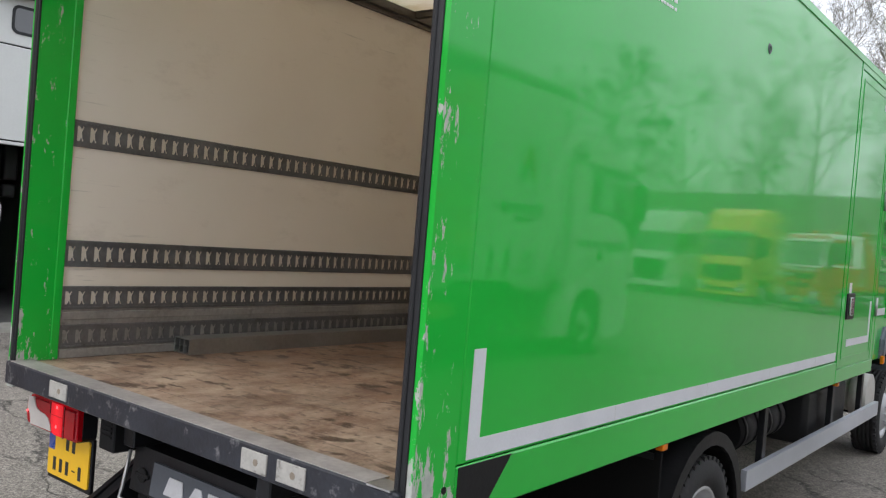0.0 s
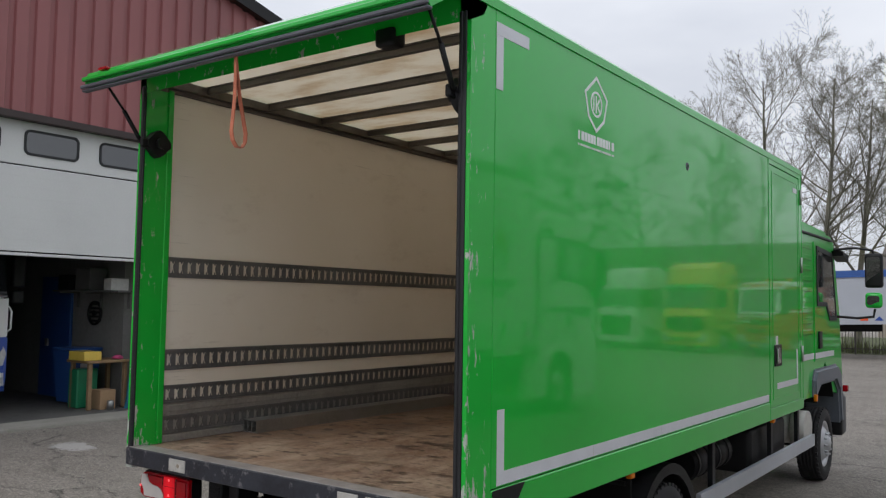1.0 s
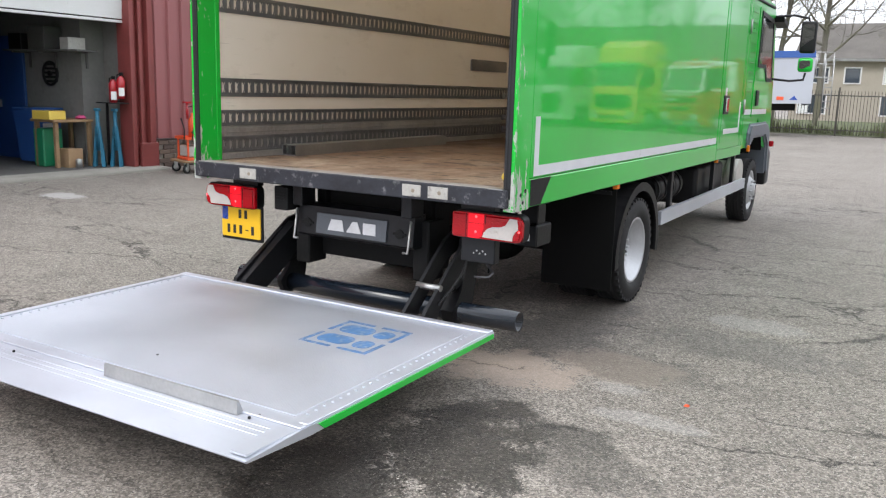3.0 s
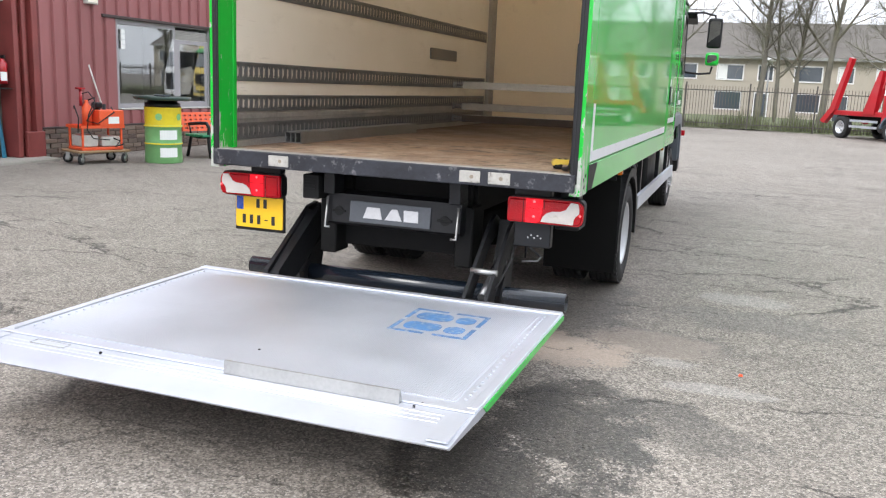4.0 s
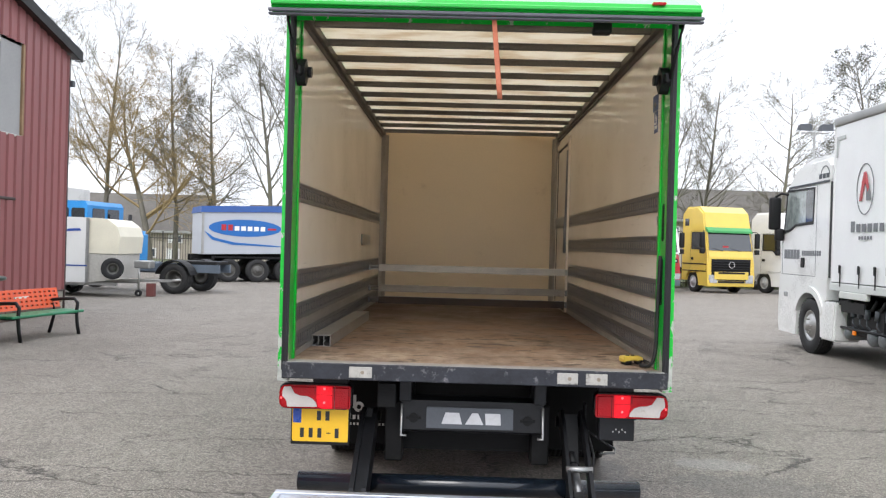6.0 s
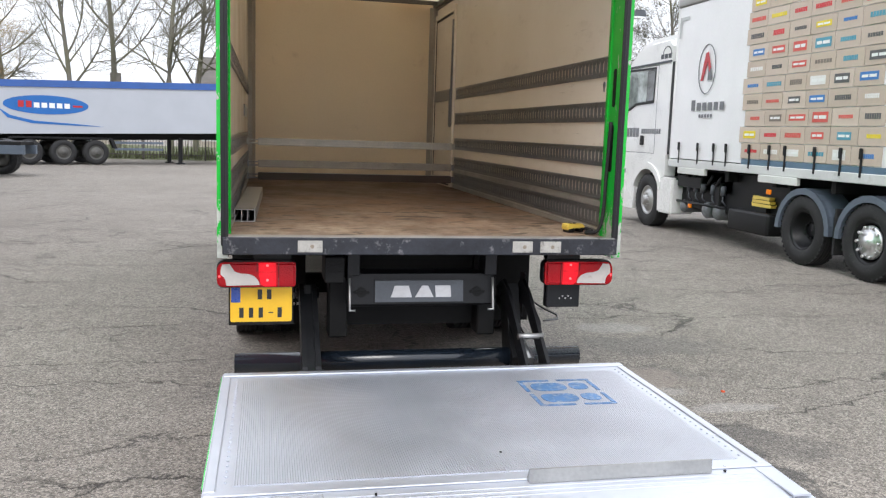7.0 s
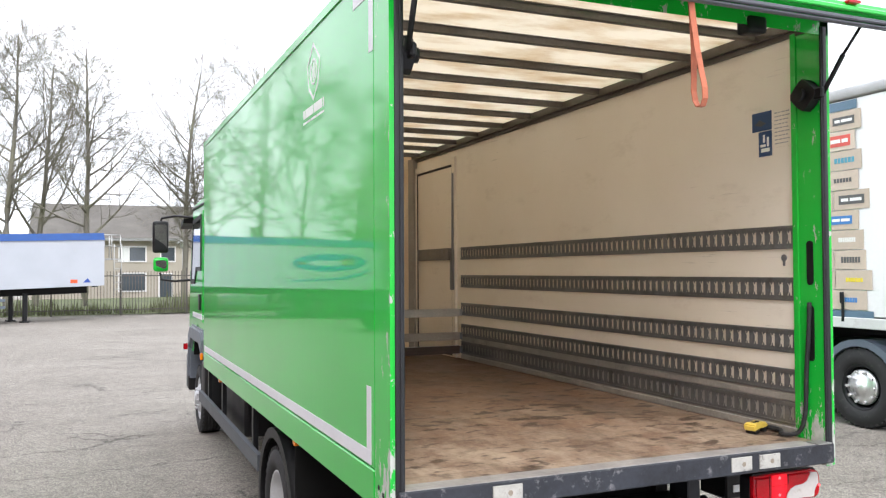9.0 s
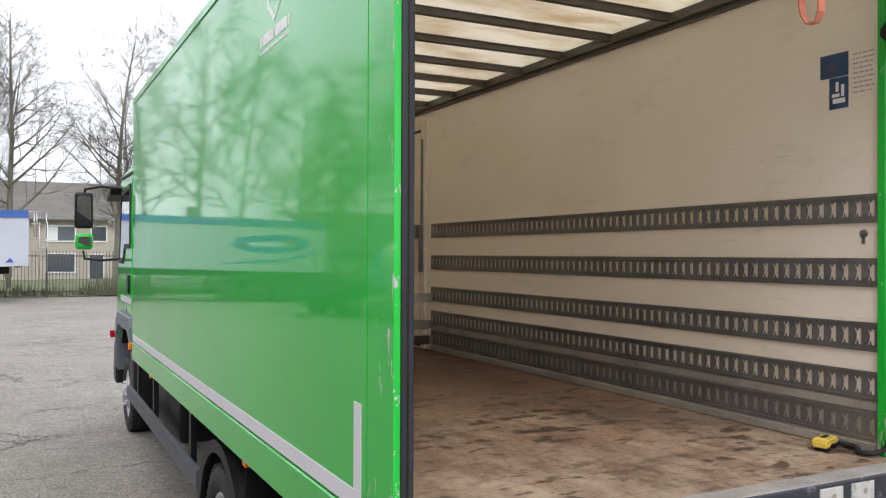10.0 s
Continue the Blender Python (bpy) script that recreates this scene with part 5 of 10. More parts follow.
def build_chassis():
    bm = B()
    for s in (-1, 1):
        box(bm, s * 0.43 - 0.04, s * 0.43 + 0.04, 0.4, 8.8, 0.78, 1.0, 0, 0.004)
    for y in (0.6, 1.4, 2.2, 3.0, 3.8, 4.6, 5.4, 6.0):
        box(bm, -1.2, 1.2, y - 0.03, y + 0.03, 1.0, 1.09)
    box(bm, -1.2, 1.2, 0.2, 6.05, 1.088, 1.1)
    part("chassis_frame", bm, UNDER, truck)
    bm = B()
    cyl(bm, (-0.9, 2.4, 0.43), (0.9, 2.4, 0.43), 0.09, 14)
    t = B()
    bmesh.ops.create_icosphere(t, subdivisions=2, radius=0.24)
    join(bm, t, pose(0, 2.42, 0.43))
    cyl(bm, (0, 2.6, 0.5), (0, 6.4, 0.75), 0.05, 12)
    part("drive_axle", bm, UNDER, truck)
    bm = B()
    cyl(bm, (-0.9, 7.87, 0.43), (0.9, 7.87, 0.43), 0.07, 12)
    part("front_axle", bm, UNDER, truck)
    for s in (-1, 1):
        wheel(truck, s * 1.1, 2.42, 0.43, 0.26, s, 0.262, "dish")
        wheel(truck, s * 0.79, 2.42, 0.43, 0.26, -s, 0.262, "deep")
        wheel(truck, s * 0.97, 7.87, 0.43, 0.26, s, 0.262, "front")
        # wheel arch, mud flap, side guard
        bm = B()
        arch_o, arch_i = arc(2.42, 0.43, 0.56, -8, 188, 18), arc(2.42, 0.43, 0.535, -8, 188, 18)
        slab(bm, arch_o + arch_i[::-1], "x", *sorted((s * 0.66, s * 1.235)))
        slab(bm, arc(2.42, 0.43, 0.56, -8, 188, 18) + arc(2.42, 0.43, 0.49, -8, 188, 18)[::-1], "x", *sorted((s * 1.22, s * 1.24)))
        part("mudguard", bm, PLASTIC_BLACK, truck)
        bm = B()
        box(bm, min(s * 0.66, s * 1.235), max(s * 0.66, s * 1.235), 1.8, 1.815, 0.2, 0.98, 0, 0.003)
        mf = part("mud_flap", bm, FLAP_RUBBER, truck, "black mud flap with pale print" if s < 0 else "plain black mud flap")
        if s > 0:
            bm = B()
            box(bm, 0.7, 1.2, 1.79, 1.8, 0.94, 0.97)
            part("clamp_bar", bm, BLACK_STEEL, mf)
        else:
            flap_print(mf, s)
        bm = B()
        slab(bm, [(3.05, 0.56), (3.05, 0.68), (6.65, 0.7), (6.65, 0.58)], "x", *sorted((s * 1.2, s * 1.235)))
        g = part("side_guard", bm, ALU if s > 0 else PLASTIC_GREY, truck, "flat aluminium side guard rail")
        for y in (3.45, 5.1, 6.1):
            bm = B()
            box(bm, min(s * 1.16, s * 1.2), max(s * 1.16, s * 1.2), y - 0.035, y + 0.035, 0.58, 1.02, 0, 0.004)
            part("guard_bracket", bm, BLACK_STEEL, g)
        for y in (1.83, 5.05):
            bm = B()
            box(bm, s * 1.22 - 0.02, s * 1.22 + 0.02, y - 0.03, y + 0.03, 0.985, 1.035, 0, 0.008, 2)
            part("marker_light", bm, AMBER, truck, "amber side marker light")
    # tanks and boxes
    bm = B()
    for y in (3.65, 4.15):
        cyl(bm, (0.92, y - 0.22, 0.8), (0.92, y + 0.22, 0.8), 0.14, 20)
        for d in (-0.12, 0.12):
            lathe_y = B()
            lathe(lathe_y, [(y + d - 0.02, 0.148), (y + d + 0.02, 0.148), (y + d + 0.02, 0.14), (y + d - 0.02, 0.14)], "y", 20)
            join(bm, lathe_y, Matrix.Translation((0.92, 0, 0.8)))
    part("air_tank", bm, PLASTIC_BLACK, truck)
    bm = B()
    box(bm, 0.55, 1.12, 4.7, 5.9, 0.55, 0.95, 0, 0.05, 3)
    part("fuel_tank", bm, PLASTIC_BLACK, truck, "black fuel tank")
    bm = B()
    box(bm, -1.1, -0.55, 4.4, 5.6, 0.55, 0.95, 0, 0.04, 3)
    part("battery_box", bm, PLASTIC_BLACK, truck)
    bm = B()
    cyl(bm, (0.98, 6.82, 0.72), (1.13, 6.82, 0.72), 0.2, 24)
    cyl(bm, (0.55, 6.82, 0.72), (0.98, 6.82, 0.72), 0.17, 24)
    part("air_filter", bm, WHITE_DIRTY, truck)
    bm = B()
    box(bm, 1.02, 1.14, 0.6, 0.72, 0.78, 1.03, 0, 0.006)
    box(bm, 1.0, 1.16, 0.55, 0.78, 0.72, 0.86, 0, 0.01)
    box(bm, 1.05, 1.11, 0.545, 0.55, 0.76, 0.8, 1)
    part("lift_control_box", bm, [BLACK_STEEL, WHITE_PRINT], truck)


build_chassis()


ARCH_GREY = surf("mid_grey_plastic", (0.13, 0.147, 0.175), 0.42, 0.0, 0.2, 3, 60, 0.15)


def build_cab():
    def Q(pts):
        """Draws the nose of the cab in towards the axle."""
        return [(y if y < 7.5 else 7.5 + (y - 7.5) * 0.7, z) for y, z in pts]
    w = 1.12
    prof = [(6.33, 1.05), (7.2, 1.05), *[(7.87 + 0.66 * math.cos(radians(a)), 0.72 + 0.62 * math.sin(radians(a))) for a in range(150, 29, -15)], (8.75, 1.0), (9.25, 0.9), (9.33, 1.5), (9.2, 2.05), (8.75, 2.9), (8.5, 3.0), (6.6, 3.04), (6.38, 2.98), (6.33, 2.85)]
    bm = B()
    slab(bm, Q(prof), "x", -w, w)
    edges = [e for e in bm.edges if abs(e.verts[0].co.x - e.verts[1].co.x) < 1e-5 and min(v.co.z for v in e.verts) > 1.3]
    bmesh.ops.bevel(bm, geom=edges, offset=0.07, segments=3, affect="EDGES")
    cab = part("cab", bm, GREEN, truck, "green day cab")
    for s in (-1, 1):
        def X(a, b):
            return (min(s * a, s * b), max(s * a, s * b))
        # side ribs behind the door
        bm = B()
        for k in range(9):
            z = 1.75 + 0.12 * k
            box(bm, *X(w, w + 0.012), 6.42, 7.12, z, z + 0.055, 0, 0.006)
        part("cab_ribs", bm, GREEN, cab)
        bm = B()
        inn = [(7.2, 1.44), (8.53, 1.44), (8.78, 1.71), (8.78, 1.99), (8.44, 2.76), (7.2, 2.81)]
        slab(bm, Q(inn), "x", *X(w, w + 0.012))
        door = part("cab_door", bm, GREEN, cab)
        bm = B()
        win = [(7.36, 2.12), (7.95, 2.12), (8.2, 1.95), (8.7, 1.95), (8.38, 2.68), (7.36, 2.72)]
        slab(bm, Q(win), "x", *X(w + 0.012, w + 0.018))
        part("door_window", bm, DARK_GLASS, door, "dark side window")
        bm = B()
        fr = [(7.31, 2.07), (7.93, 2.07), (8.18, 1.9), (8.76, 1.9), (8.41, 2.73), (7.31, 2.77)]
        ring_slab(bm, Q(fr), Q(win), "x", *X(w + 0.008, w + 0.024))
        part("window_seal", bm, GASKET, door)
        bm = B()
        box(bm, *X(w + 0.012, w + 0.03), 7.36, 7.52, 1.58, 1.78, 0, 0.012, 2)
        part("door_handle", bm, PLASTIC_BLACK, door)
        bm = B()
        box(bm, *X(w + 0.012, w + 0.016), 7.21, 8.2, 1.47, 1.535)
        box(bm, *X(w, w + 0.004), 6.4, 7.19, 1.47, 1.535)
        part("reflective_tape", bm, WHITE_TAPE, cab)
        bm = B()
        box(bm, *X(w, w + 0.02), 6.4, 8.2, 2.87, 2.9, 0, 0.005)
        part("drip_rail", bm, PLASTIC_BLACK, cab)
        # dark liner over the front wheel
        bm = B()
        cut = [(7.87 + 0.65 * math.cos(radians(a)), 0.72 + 0.61 * math.sin(radians(a))) for a in range(155, 24, -10)]
        low = [(7.87 + 0.63 * math.cos(radians(a)), 0.72 + 0.58 * math.sin(radians(a))) for a in range(155, 24, -10)]
        slab(bm, Q(cut) + Q(low)[::-1], "x", *X(0.6, w + 0.006))
        part("wheel_liner", bm, UNDER, cab)
        # wheel arch
        bm = B()
        o = [(7.22, 1.05), (7.22, 1.24), (7.32, 1.35), (8.45, 1.36), (8.66, 1.24), (8.75, 0.62)]
        i = [(7.29, 1.05), (7.36, 1.08), (7.52, 1.16), (8.35, 1.16), (8.54, 1.03), (8.62, 0.62)]
        ring = o + i[::-1]
        ring = [(y - 0.14, z) for y, z in ring]
        slab(bm, ring, "x", *X(0.75, w + 0.045))
        rim = [e for e in bm.edges if all(abs(abs(v.co.x) - w - 0.045) < 1e-4 for v in e.verts)]
        bmesh.ops.bevel(bm, geom=rim, offset=0.03, segments=3, affect="EDGES")
        part("wheel_arch", bm, ARCH_GREY, cab, "grey plastic wheel arch")
        if s < 0:
            bm = B()
            box(bm, *X(0.8, w + 0.04), 6.72, 7.08, 0.45, 1.0, 0, 0.03, 2)
            part("step_box", bm, PLASTIC_BLACK, cab)
        bm = B()
        box(bm, *X(w - 0.2, w + 0.03), 8.52, 8.68, 0.45, 1.0, 0, 0.03, 2)
        part("step_box", bm, PLASTIC_BLACK, cab)
        bm = B()
        box(bm, *X(w + 0.03, w + 0.09), 8.6, 8.68, 1.0, 1.08, 0, 0.008)
        part("side_lamp", bm, RED_LENS, cab)
        bm = B()
        box(bm, *X(w + 0.02, w + 0.055), 7.06, 7.115, 1.0, 1.08, 0, 0.008)
        part("side_lamp", bm, AMBER, cab)
        # mirrors
        bm = B()
        sweep(bm, [(s * (w - 0.02), 8.3, 2.78), (s * (w + 0.2), 8.6, 2.82), (s * (w + 0.36), 8.85, 2.8), (s * (w + 0.38), 8.85, 2.7)], 0.016, 8)
        part("mirror_arm", bm, PLASTIC_BLACK, cab)
        bm = B()
        sweep(bm, [(s * (w - 0.02), 8.45, 1.95), (s * (w + 0.2), 8.7, 1.93), (s * (w + 0.36), 8.86, 1.95), (s * (w + 0.38), 8.86, 2.05)], 0.016, 8)
        arm = part("mirror_arm", bm, PLASTIC_BLACK, cab)
        bm = B()
        box(bm, *X(w + 0.27, w + 0.48), 8.8, 8.92, 2.32, 2.76, 0, 0.04, 3)
        part("mirror_housing", bm, PLASTIC_BLACK, arm)
        bm = B()
        box(bm, *X(w + 0.27, w + 0.47), 8.8, 8.9, 2.06, 2.26, 0, 0.05, 3)
        part("mirror_housing", bm, GREEN, arm)
        bm = B()
        slab(bm, rounded(-0.078, 0.078, -0.175, 0.175, 0.03), "y", -0.004, 0.0)
        mg = part("mirror_glass", bm, MIRROR, arm)
        mg.matrix_basis = pose(s * (w + 0.375), 8.787, 2.54, 13, 0, s * 10)
        bm = B()
        slab(bm, rounded(-0.07, 0.07, -0.06, 0.06, 0.03), "y", -0.004, 0.0)
        mg = part("mirror_glass", bm, MIRROR, arm)
        mg.matrix_basis = pose(s * (w + 0.37), 8.787, 2.16, 20, 0, s * 10)
        bm = B()
        slab(bm, [(8.15, 2.76), (8.5, 2.72), (8.52, 2.64), (8.2, 2.7)], "x", *X(w, w + 0.14))
        part("sun_visor", bm, PLASTIC_BLACK, cab)
    bm = B()
    hexa(bm, [(-1.0, 8.6, 1.98), (1.0, 8.6, 1.98), (1.0, 8.72, 2.0), (-1.0, 8.72, 2.0), (-0.98, 8.3, 2.84), (0.98, 8.3, 2.84), (0.98, 8.42, 2.86), (-0.98, 8.42, 2.86)])
    part("windscreen", bm, DARK_GLASS, cab)
    bm = B()
    box(bm, -1.15, 1.15, 8.6, 8.85, 0.45, 0.95, 0, 0.05, 3)
    part("front_bumper", bm, PLASTIC_GREY, cab)


build_cab()

# ---- loose things in the cargo box ----
def hollow_beam():
    bm = B()
    box(bm, 0.0, 0.14, 0.0, 2.25, 0.0, 0.006)
    box(bm, 0.0, 0.14, 0.0, 2.25, 0.079, 0.085)
    for x in (0.0, 0.046, 0.086, 0.134):
        box(bm, x, x + 0.006, 0.0, 2.25, 0.006, 0.079)
    for x in (0.006, 0.052, 0.092):
        for z in (0.036, 0.043):
            box(bm, x, x + 0.008, 0.0, 2.25, z, z + 0.004)
    return solid("hollow_beam", bm, STEEL_GREY, "long hollow metal beam lying along the wall on the plywood floor", "beam", m=pose(-1.185, 0.85, DECK, 0, 0, -1.0))


hollow_beam()


def load_bar(z, y, body, ends, label):
    """A clamping bar between the lashing rails, with a twin tongue at each end."""
    t = thing("load_bar", label, "load bar", pose(0, y, z), "load bars")
    bm = B()
    box(bm, -1.065, 1.155, -0.022, 0.022, -0.041, 0.041, 0, 0.006)
    box(bm, -1.06, 1.15, -0.026, -0.021, 0.02, 0.04, 0, 0.002)
    box(bm, -1.06, 1.15, -0.026, -0.021, -0.04, -0.02, 0, 0.002)
    bar = part("bar", bm, body, t)
    if z < 1.3:
        # pale strip puts the light on the bar's top edge into colour
        bm = B()
        box(bm, -1.06, 1.15, -0.02, 0.02, 0.0405, 0.044, 0, 0.001)
        part("lit_top_strip", bm, KICK, bar, "pale strip for the light on the top edge")
    for s in (-1, 1):
        bm = B()
        for q in (-0.026, 0.012):
            box(bm, min(s * 1.06, s * 1.184), max(s * 1.06, s * 1.184), -0.012, 0.012, q, q + 0.014, 0, 0.003)
        box(bm, min(s * 1.16, s * 1.186), max(s * 1.16, s * 1.186), -0.02, 0.02, -0.035, 0.035, 0, 0.004)
        part("end_tongue", bm, ends, t)


load_bar(1.62, 4.68, LOAD_BAR, STEEL_GREY, "pale grey metal load bar across the front of the cargo box")
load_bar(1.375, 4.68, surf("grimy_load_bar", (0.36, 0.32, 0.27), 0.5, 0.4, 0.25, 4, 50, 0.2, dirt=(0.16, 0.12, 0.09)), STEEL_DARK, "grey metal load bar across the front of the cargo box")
load_bar(1.235, 4.68, surf("dark_brown_bar", (0.06, 0.04, 0.03), 0.6, 0.0, 0.3, 3, 40, 0.2), STEEL_DARK, "dark brown load bar just above the plywood floor")


def remote():
    t = thing("lift_remote", "yellow lift remote on a black cable at the cargo floor's edge", "remote control", pose(1.07, 0.38, DECK, 0, 0, 20))
    bm = B()
    slab(bm, [(-0.075, 0.018), (-0.078, 0.05), (-0.06, 0.062), (-0.01, 0.058), (0.045, 0.062), (0.075, 0.046), (0.078, 0.03), (0.04, 0.024), (0.0, 0.03), (-0.04, 0.022)], "y", -0.035, 0.035)
    bmesh.ops.bevel(bm, geom=list(bm.edges), offset=0.006, segments=2, affect="EDGES")
    part("case", bm, YELLOW_PAINT, t)
    for x0, x1 in ((-0.066, -0.012), (0.036, 0.07)):
        bm = B()
        box(bm, x0, x1, -0.032, 0.032, 0.0, 0.034, 0, 0.01, 2)
        part("rubber_grip", bm, PLASTIC_BLACK, t)
    bm = B()
    for x in (-0.03, 0.01):
        cyl(bm, (x, 0, 0.055), (x, 0, 0.064), 0.012, 10)
    box(bm, 0.065, 0.1, -0.02, 0.02, 0.012, 0.04, 0, 0.01)
    part("buttons", bm, PLASTIC_BLACK, t)
    bm = B()
    inv = pose(1.07, 0.38, DECK, 0, 0, 20).inverted()
    pts = [inv @ Vector(p) for p in ((1.155, 0.4, 1.16), (1.17, 0.3, 1.155), (1.1, 0.22, 1.152), (1.15, 0.15, 1.17), (1.17, 0.12, 1.28), (1.172, 0.11, 1.5), (1.172, 0.09, 1.72), (1.175, 0.085, 1.9))]
    sm = []
    for i in range(len(pts) - 1):
        for k in range(5):
            f = k / 5
            p0, p1, p2, p3 = pts[max(i - 1, 0)], pts[i], pts[i + 1], pts[min(i + 2, len(pts) - 1)]
            sm.append(0.5 * ((2 * p1) + (p2 - p0) * f + (2 * p0 - 5 * p1 + 4 * p2 - p3) * f * f + (3 * p1 - p0 - 3 * p2 + p3) * f ** 3))
    sweep(bm, sm, 0.012, 8)
    part("cable", bm, RUBBER, t)


remote()

# ---- the workshop building ----
FX = -9.8


def roof_z(y):
    return 6.28 + 0.23 * (15.0 - max(y, 1.0)) - 0.23 * max(0.0, 1.0 - y)


def cladding(bm, y0, y1, z0, top, x=FX, pitch=0.33):
    """Ribbed sheet from y0 to y1; top is a height or a function of y."""
    f = top if callable(top) else (lambda y: top)
    ys = []
    k = math.floor(y0 / pitch)
    while k * pitch < y1:
        for d, o in ((0.0, 0.0), (0.05, 0.0), (0.065, 0.045), (0.2, 0.045), (0.218, 0.0)):
            y = k * pitch + d * pitch / 0.22
            if y0 < y < y1:
                ys.append((y, o))
        k += 1
    ys = [(y0, ys[0][1])] + ys + [(y1, ys[-1][1])]
    lo = [bm.verts.new((x + o, y, z0)) for y, o in ys]
    hi = [bm.verts.new((x + o, y, f(y))) for y, o in ys]
    for i in range(len(ys) - 1):
        bm.faces.new([lo[i], lo[i + 1], hi[i + 1], hi[i]])


def build_building():
    # outer walls with their thickness behind the ribbed sheet
    bm = B()
    for y0, y1, z0, z1 in ((6.95, 9.0, 0.0, 6.5), (12.0, 15.0, 0.0, 6.2), (9.0, 12.0, 0.0, 0.88), (9.0, 12.0, 2.6, 4.05)):
        box(bm, FX - 0.25, FX - 0.01, y0, y1, z0, z1)
    box(bm, FX - 0.25, FX - 0.01, 9.0, 9.2, 4.05, 6.0)
    slab(bm, [(6.95, 6.5), (9.1, 6.5), (9.1, 6.0), (12.8, 6.0), (12.8, 6.2), (15.0, 6.2), (15.0, 6.25), (6.95, 8.1)], "x", FX - 0.25, FX - 0.01)
    slab(bm, [(-14.0, 4.9), (6.95, 4.9), (6.95, 8.1), (1.0, 9.45), (-14.0, 6.0)], "x", FX - 0.25, FX - 0.01)
    # unseen wall left of the gate, added to cut the daylight inside
    box(bm, FX - 0.25, FX - 0.01, -14.0, 1.4, 0.0, 4.9)
    box(bm, FX - 14.0, FX - 0.25, 14.75, 15.0, 0.0, 6.2)
    box(bm, FX - 14.0, FX - 0.25, -14.0, -13.75, 0.0, 6.0)
    box(bm, FX - 14.25, FX - 14.0, -14.0, 15.0, 0.0, 6.0)
    wall = part("wall_workshop", bm, WALL_GREY, None)
    tagged(wall, "workshop wall clad in maroon ribbed sheet", "wall", kind="structure")
    bm = B()
    cladding(bm, 6.97, 8.98, 0.56, roof_z)
    cladding(bm, 8.98, 12.03, 0.56, 0.84)
    cladding(bm, 12.03, 15.0, 0.56, 2.67)
    cladding(bm, 12.85, 15.0, 2.67, roof_z)
    cladding(bm, 8.98, 12.85, 2.67, 4.03)
    cladding(bm, 8.98, 12.85, 6.05, roof_z)
    cladding(bm, -14.0, 6.97, 4.95, roof_z)
    cladding(bm, -14.0, 1.4, 0.0, 4.83)
    ob = part("wall_cladding", bm, CLAD, wall, "maroon ribbed metal cladding")
    # brick plinth
    bm = B()
    box(bm, FX - 0.02, FX + 0.02, 6.97, 15.0, 0.0, 0.54)
    part("plinth", bm, CONCRETE, wall)
    # roof with fascia
    bm = B()
    slab(bm, [(15.25, 6.24), (1.0, 9.52), (-14.2, 6.02), (-14.2, 6.2), (1.0, 9.7), (15.25, 6.42)], "x", FX - 14.3, FX + 0.18)
    part("roof_slab", bm, DARK_TRIM, wall)
    bm = B()
    slab(bm, [(15.3, 6.2), (1.0, 9.49), (1.0, 9.74), (15.3, 6.45)], "x", FX + 0.18, FX + 0.22)
    part("fascia", bm, PLASTIC_BLACK, wall)
    bm = B()
    sweep(bm, [(FX + 0.1, 15.15, 6.2), (FX + 0.1, 15.5, 6.25), (FX + 0.1, 15.62, 6.3)], 0.02, 6)
    box(bm, FX, FX + 0.1, 15.05, 15.18, 5.55, 5.7, 0, 0.01)
    part("wall_bracket", bm, PLASTIC_GREY, wall)
    # drip trims
    bm = B()
    box(bm, FX - 0.02, FX + 0.1, -4.0, 6.95, 4.83, 4.95, 0, 0.01)
    box(bm, FX, FX + 0.07, 8.55, 12.6, 2.62, 2.68, 0, 0.01)
    box(bm, FX, FX + 0.06, 6.97, 15.0, 0.535, 0.57, 0, 0.008)
    box(bm, FX, FX + 0.05, 14.96, 15.03, 0.0, 6.25, 0, 0.01)
    part("trim", bm, DARK_TRIM, wall)
    # column beside the gate
    bm = B()
    box(bm, FX - 0.3, FX + 0.06, 6.43, 6.53, 0.06, 4.83, 0, 0.01)
    box(bm, FX - 0.3, FX - 0.06, 6.53, 6.9, 0.06, 4.83)
    box(bm, FX - 0.06, FX + 0.02, 6.66, 6.74, 0.06, 4.83, 0, 0.01)
    box(bm, FX - 0.2, FX + 0.06, 6.84, 6.97, 0.0, 4.83, 0, 0.01)
    box(bm, FX + 0.0, FX + 0.09, 6.6, 7.0, 0.0, 0.5, 0, 0.01)
    tagged(part("column", bm, surf("oxide_red_steel", (0.2, 0.042, 0.038), 0.5, 0.0, 0.2, 2, 30, 0.2, dirt=(0.1, 0.04, 0.035)), None), "oxide red steel column beside the open gate", "column", kind="structure")
    # overhead gate, half open
    gate = thing("door_workshop", "white sectional overhead gate standing half open", "door", pose(FX - 0.12, 0, 0), kind="structure")
    for z0, z1 in ((2.69, 2.75), (2.76, 3.42), (3.43, 4.14), (4.15, 4.86)):
        bm = B()
        box(bm, -0.05, 0.0, 1.4, 6.43, z0, z1 - 0.012, 0, 0.006)
        if z1 < 4.5 and z0 > 2.7:
            for zz in (z0 + 0.18, z0 + 0.36, z0 + 0.53):
                box(bm, 0.0, 0.0025, 1.4, 6.43, zz, zz + 0.16)
        panel = part("gate_panel", bm, WHITE_DOOR, gate)
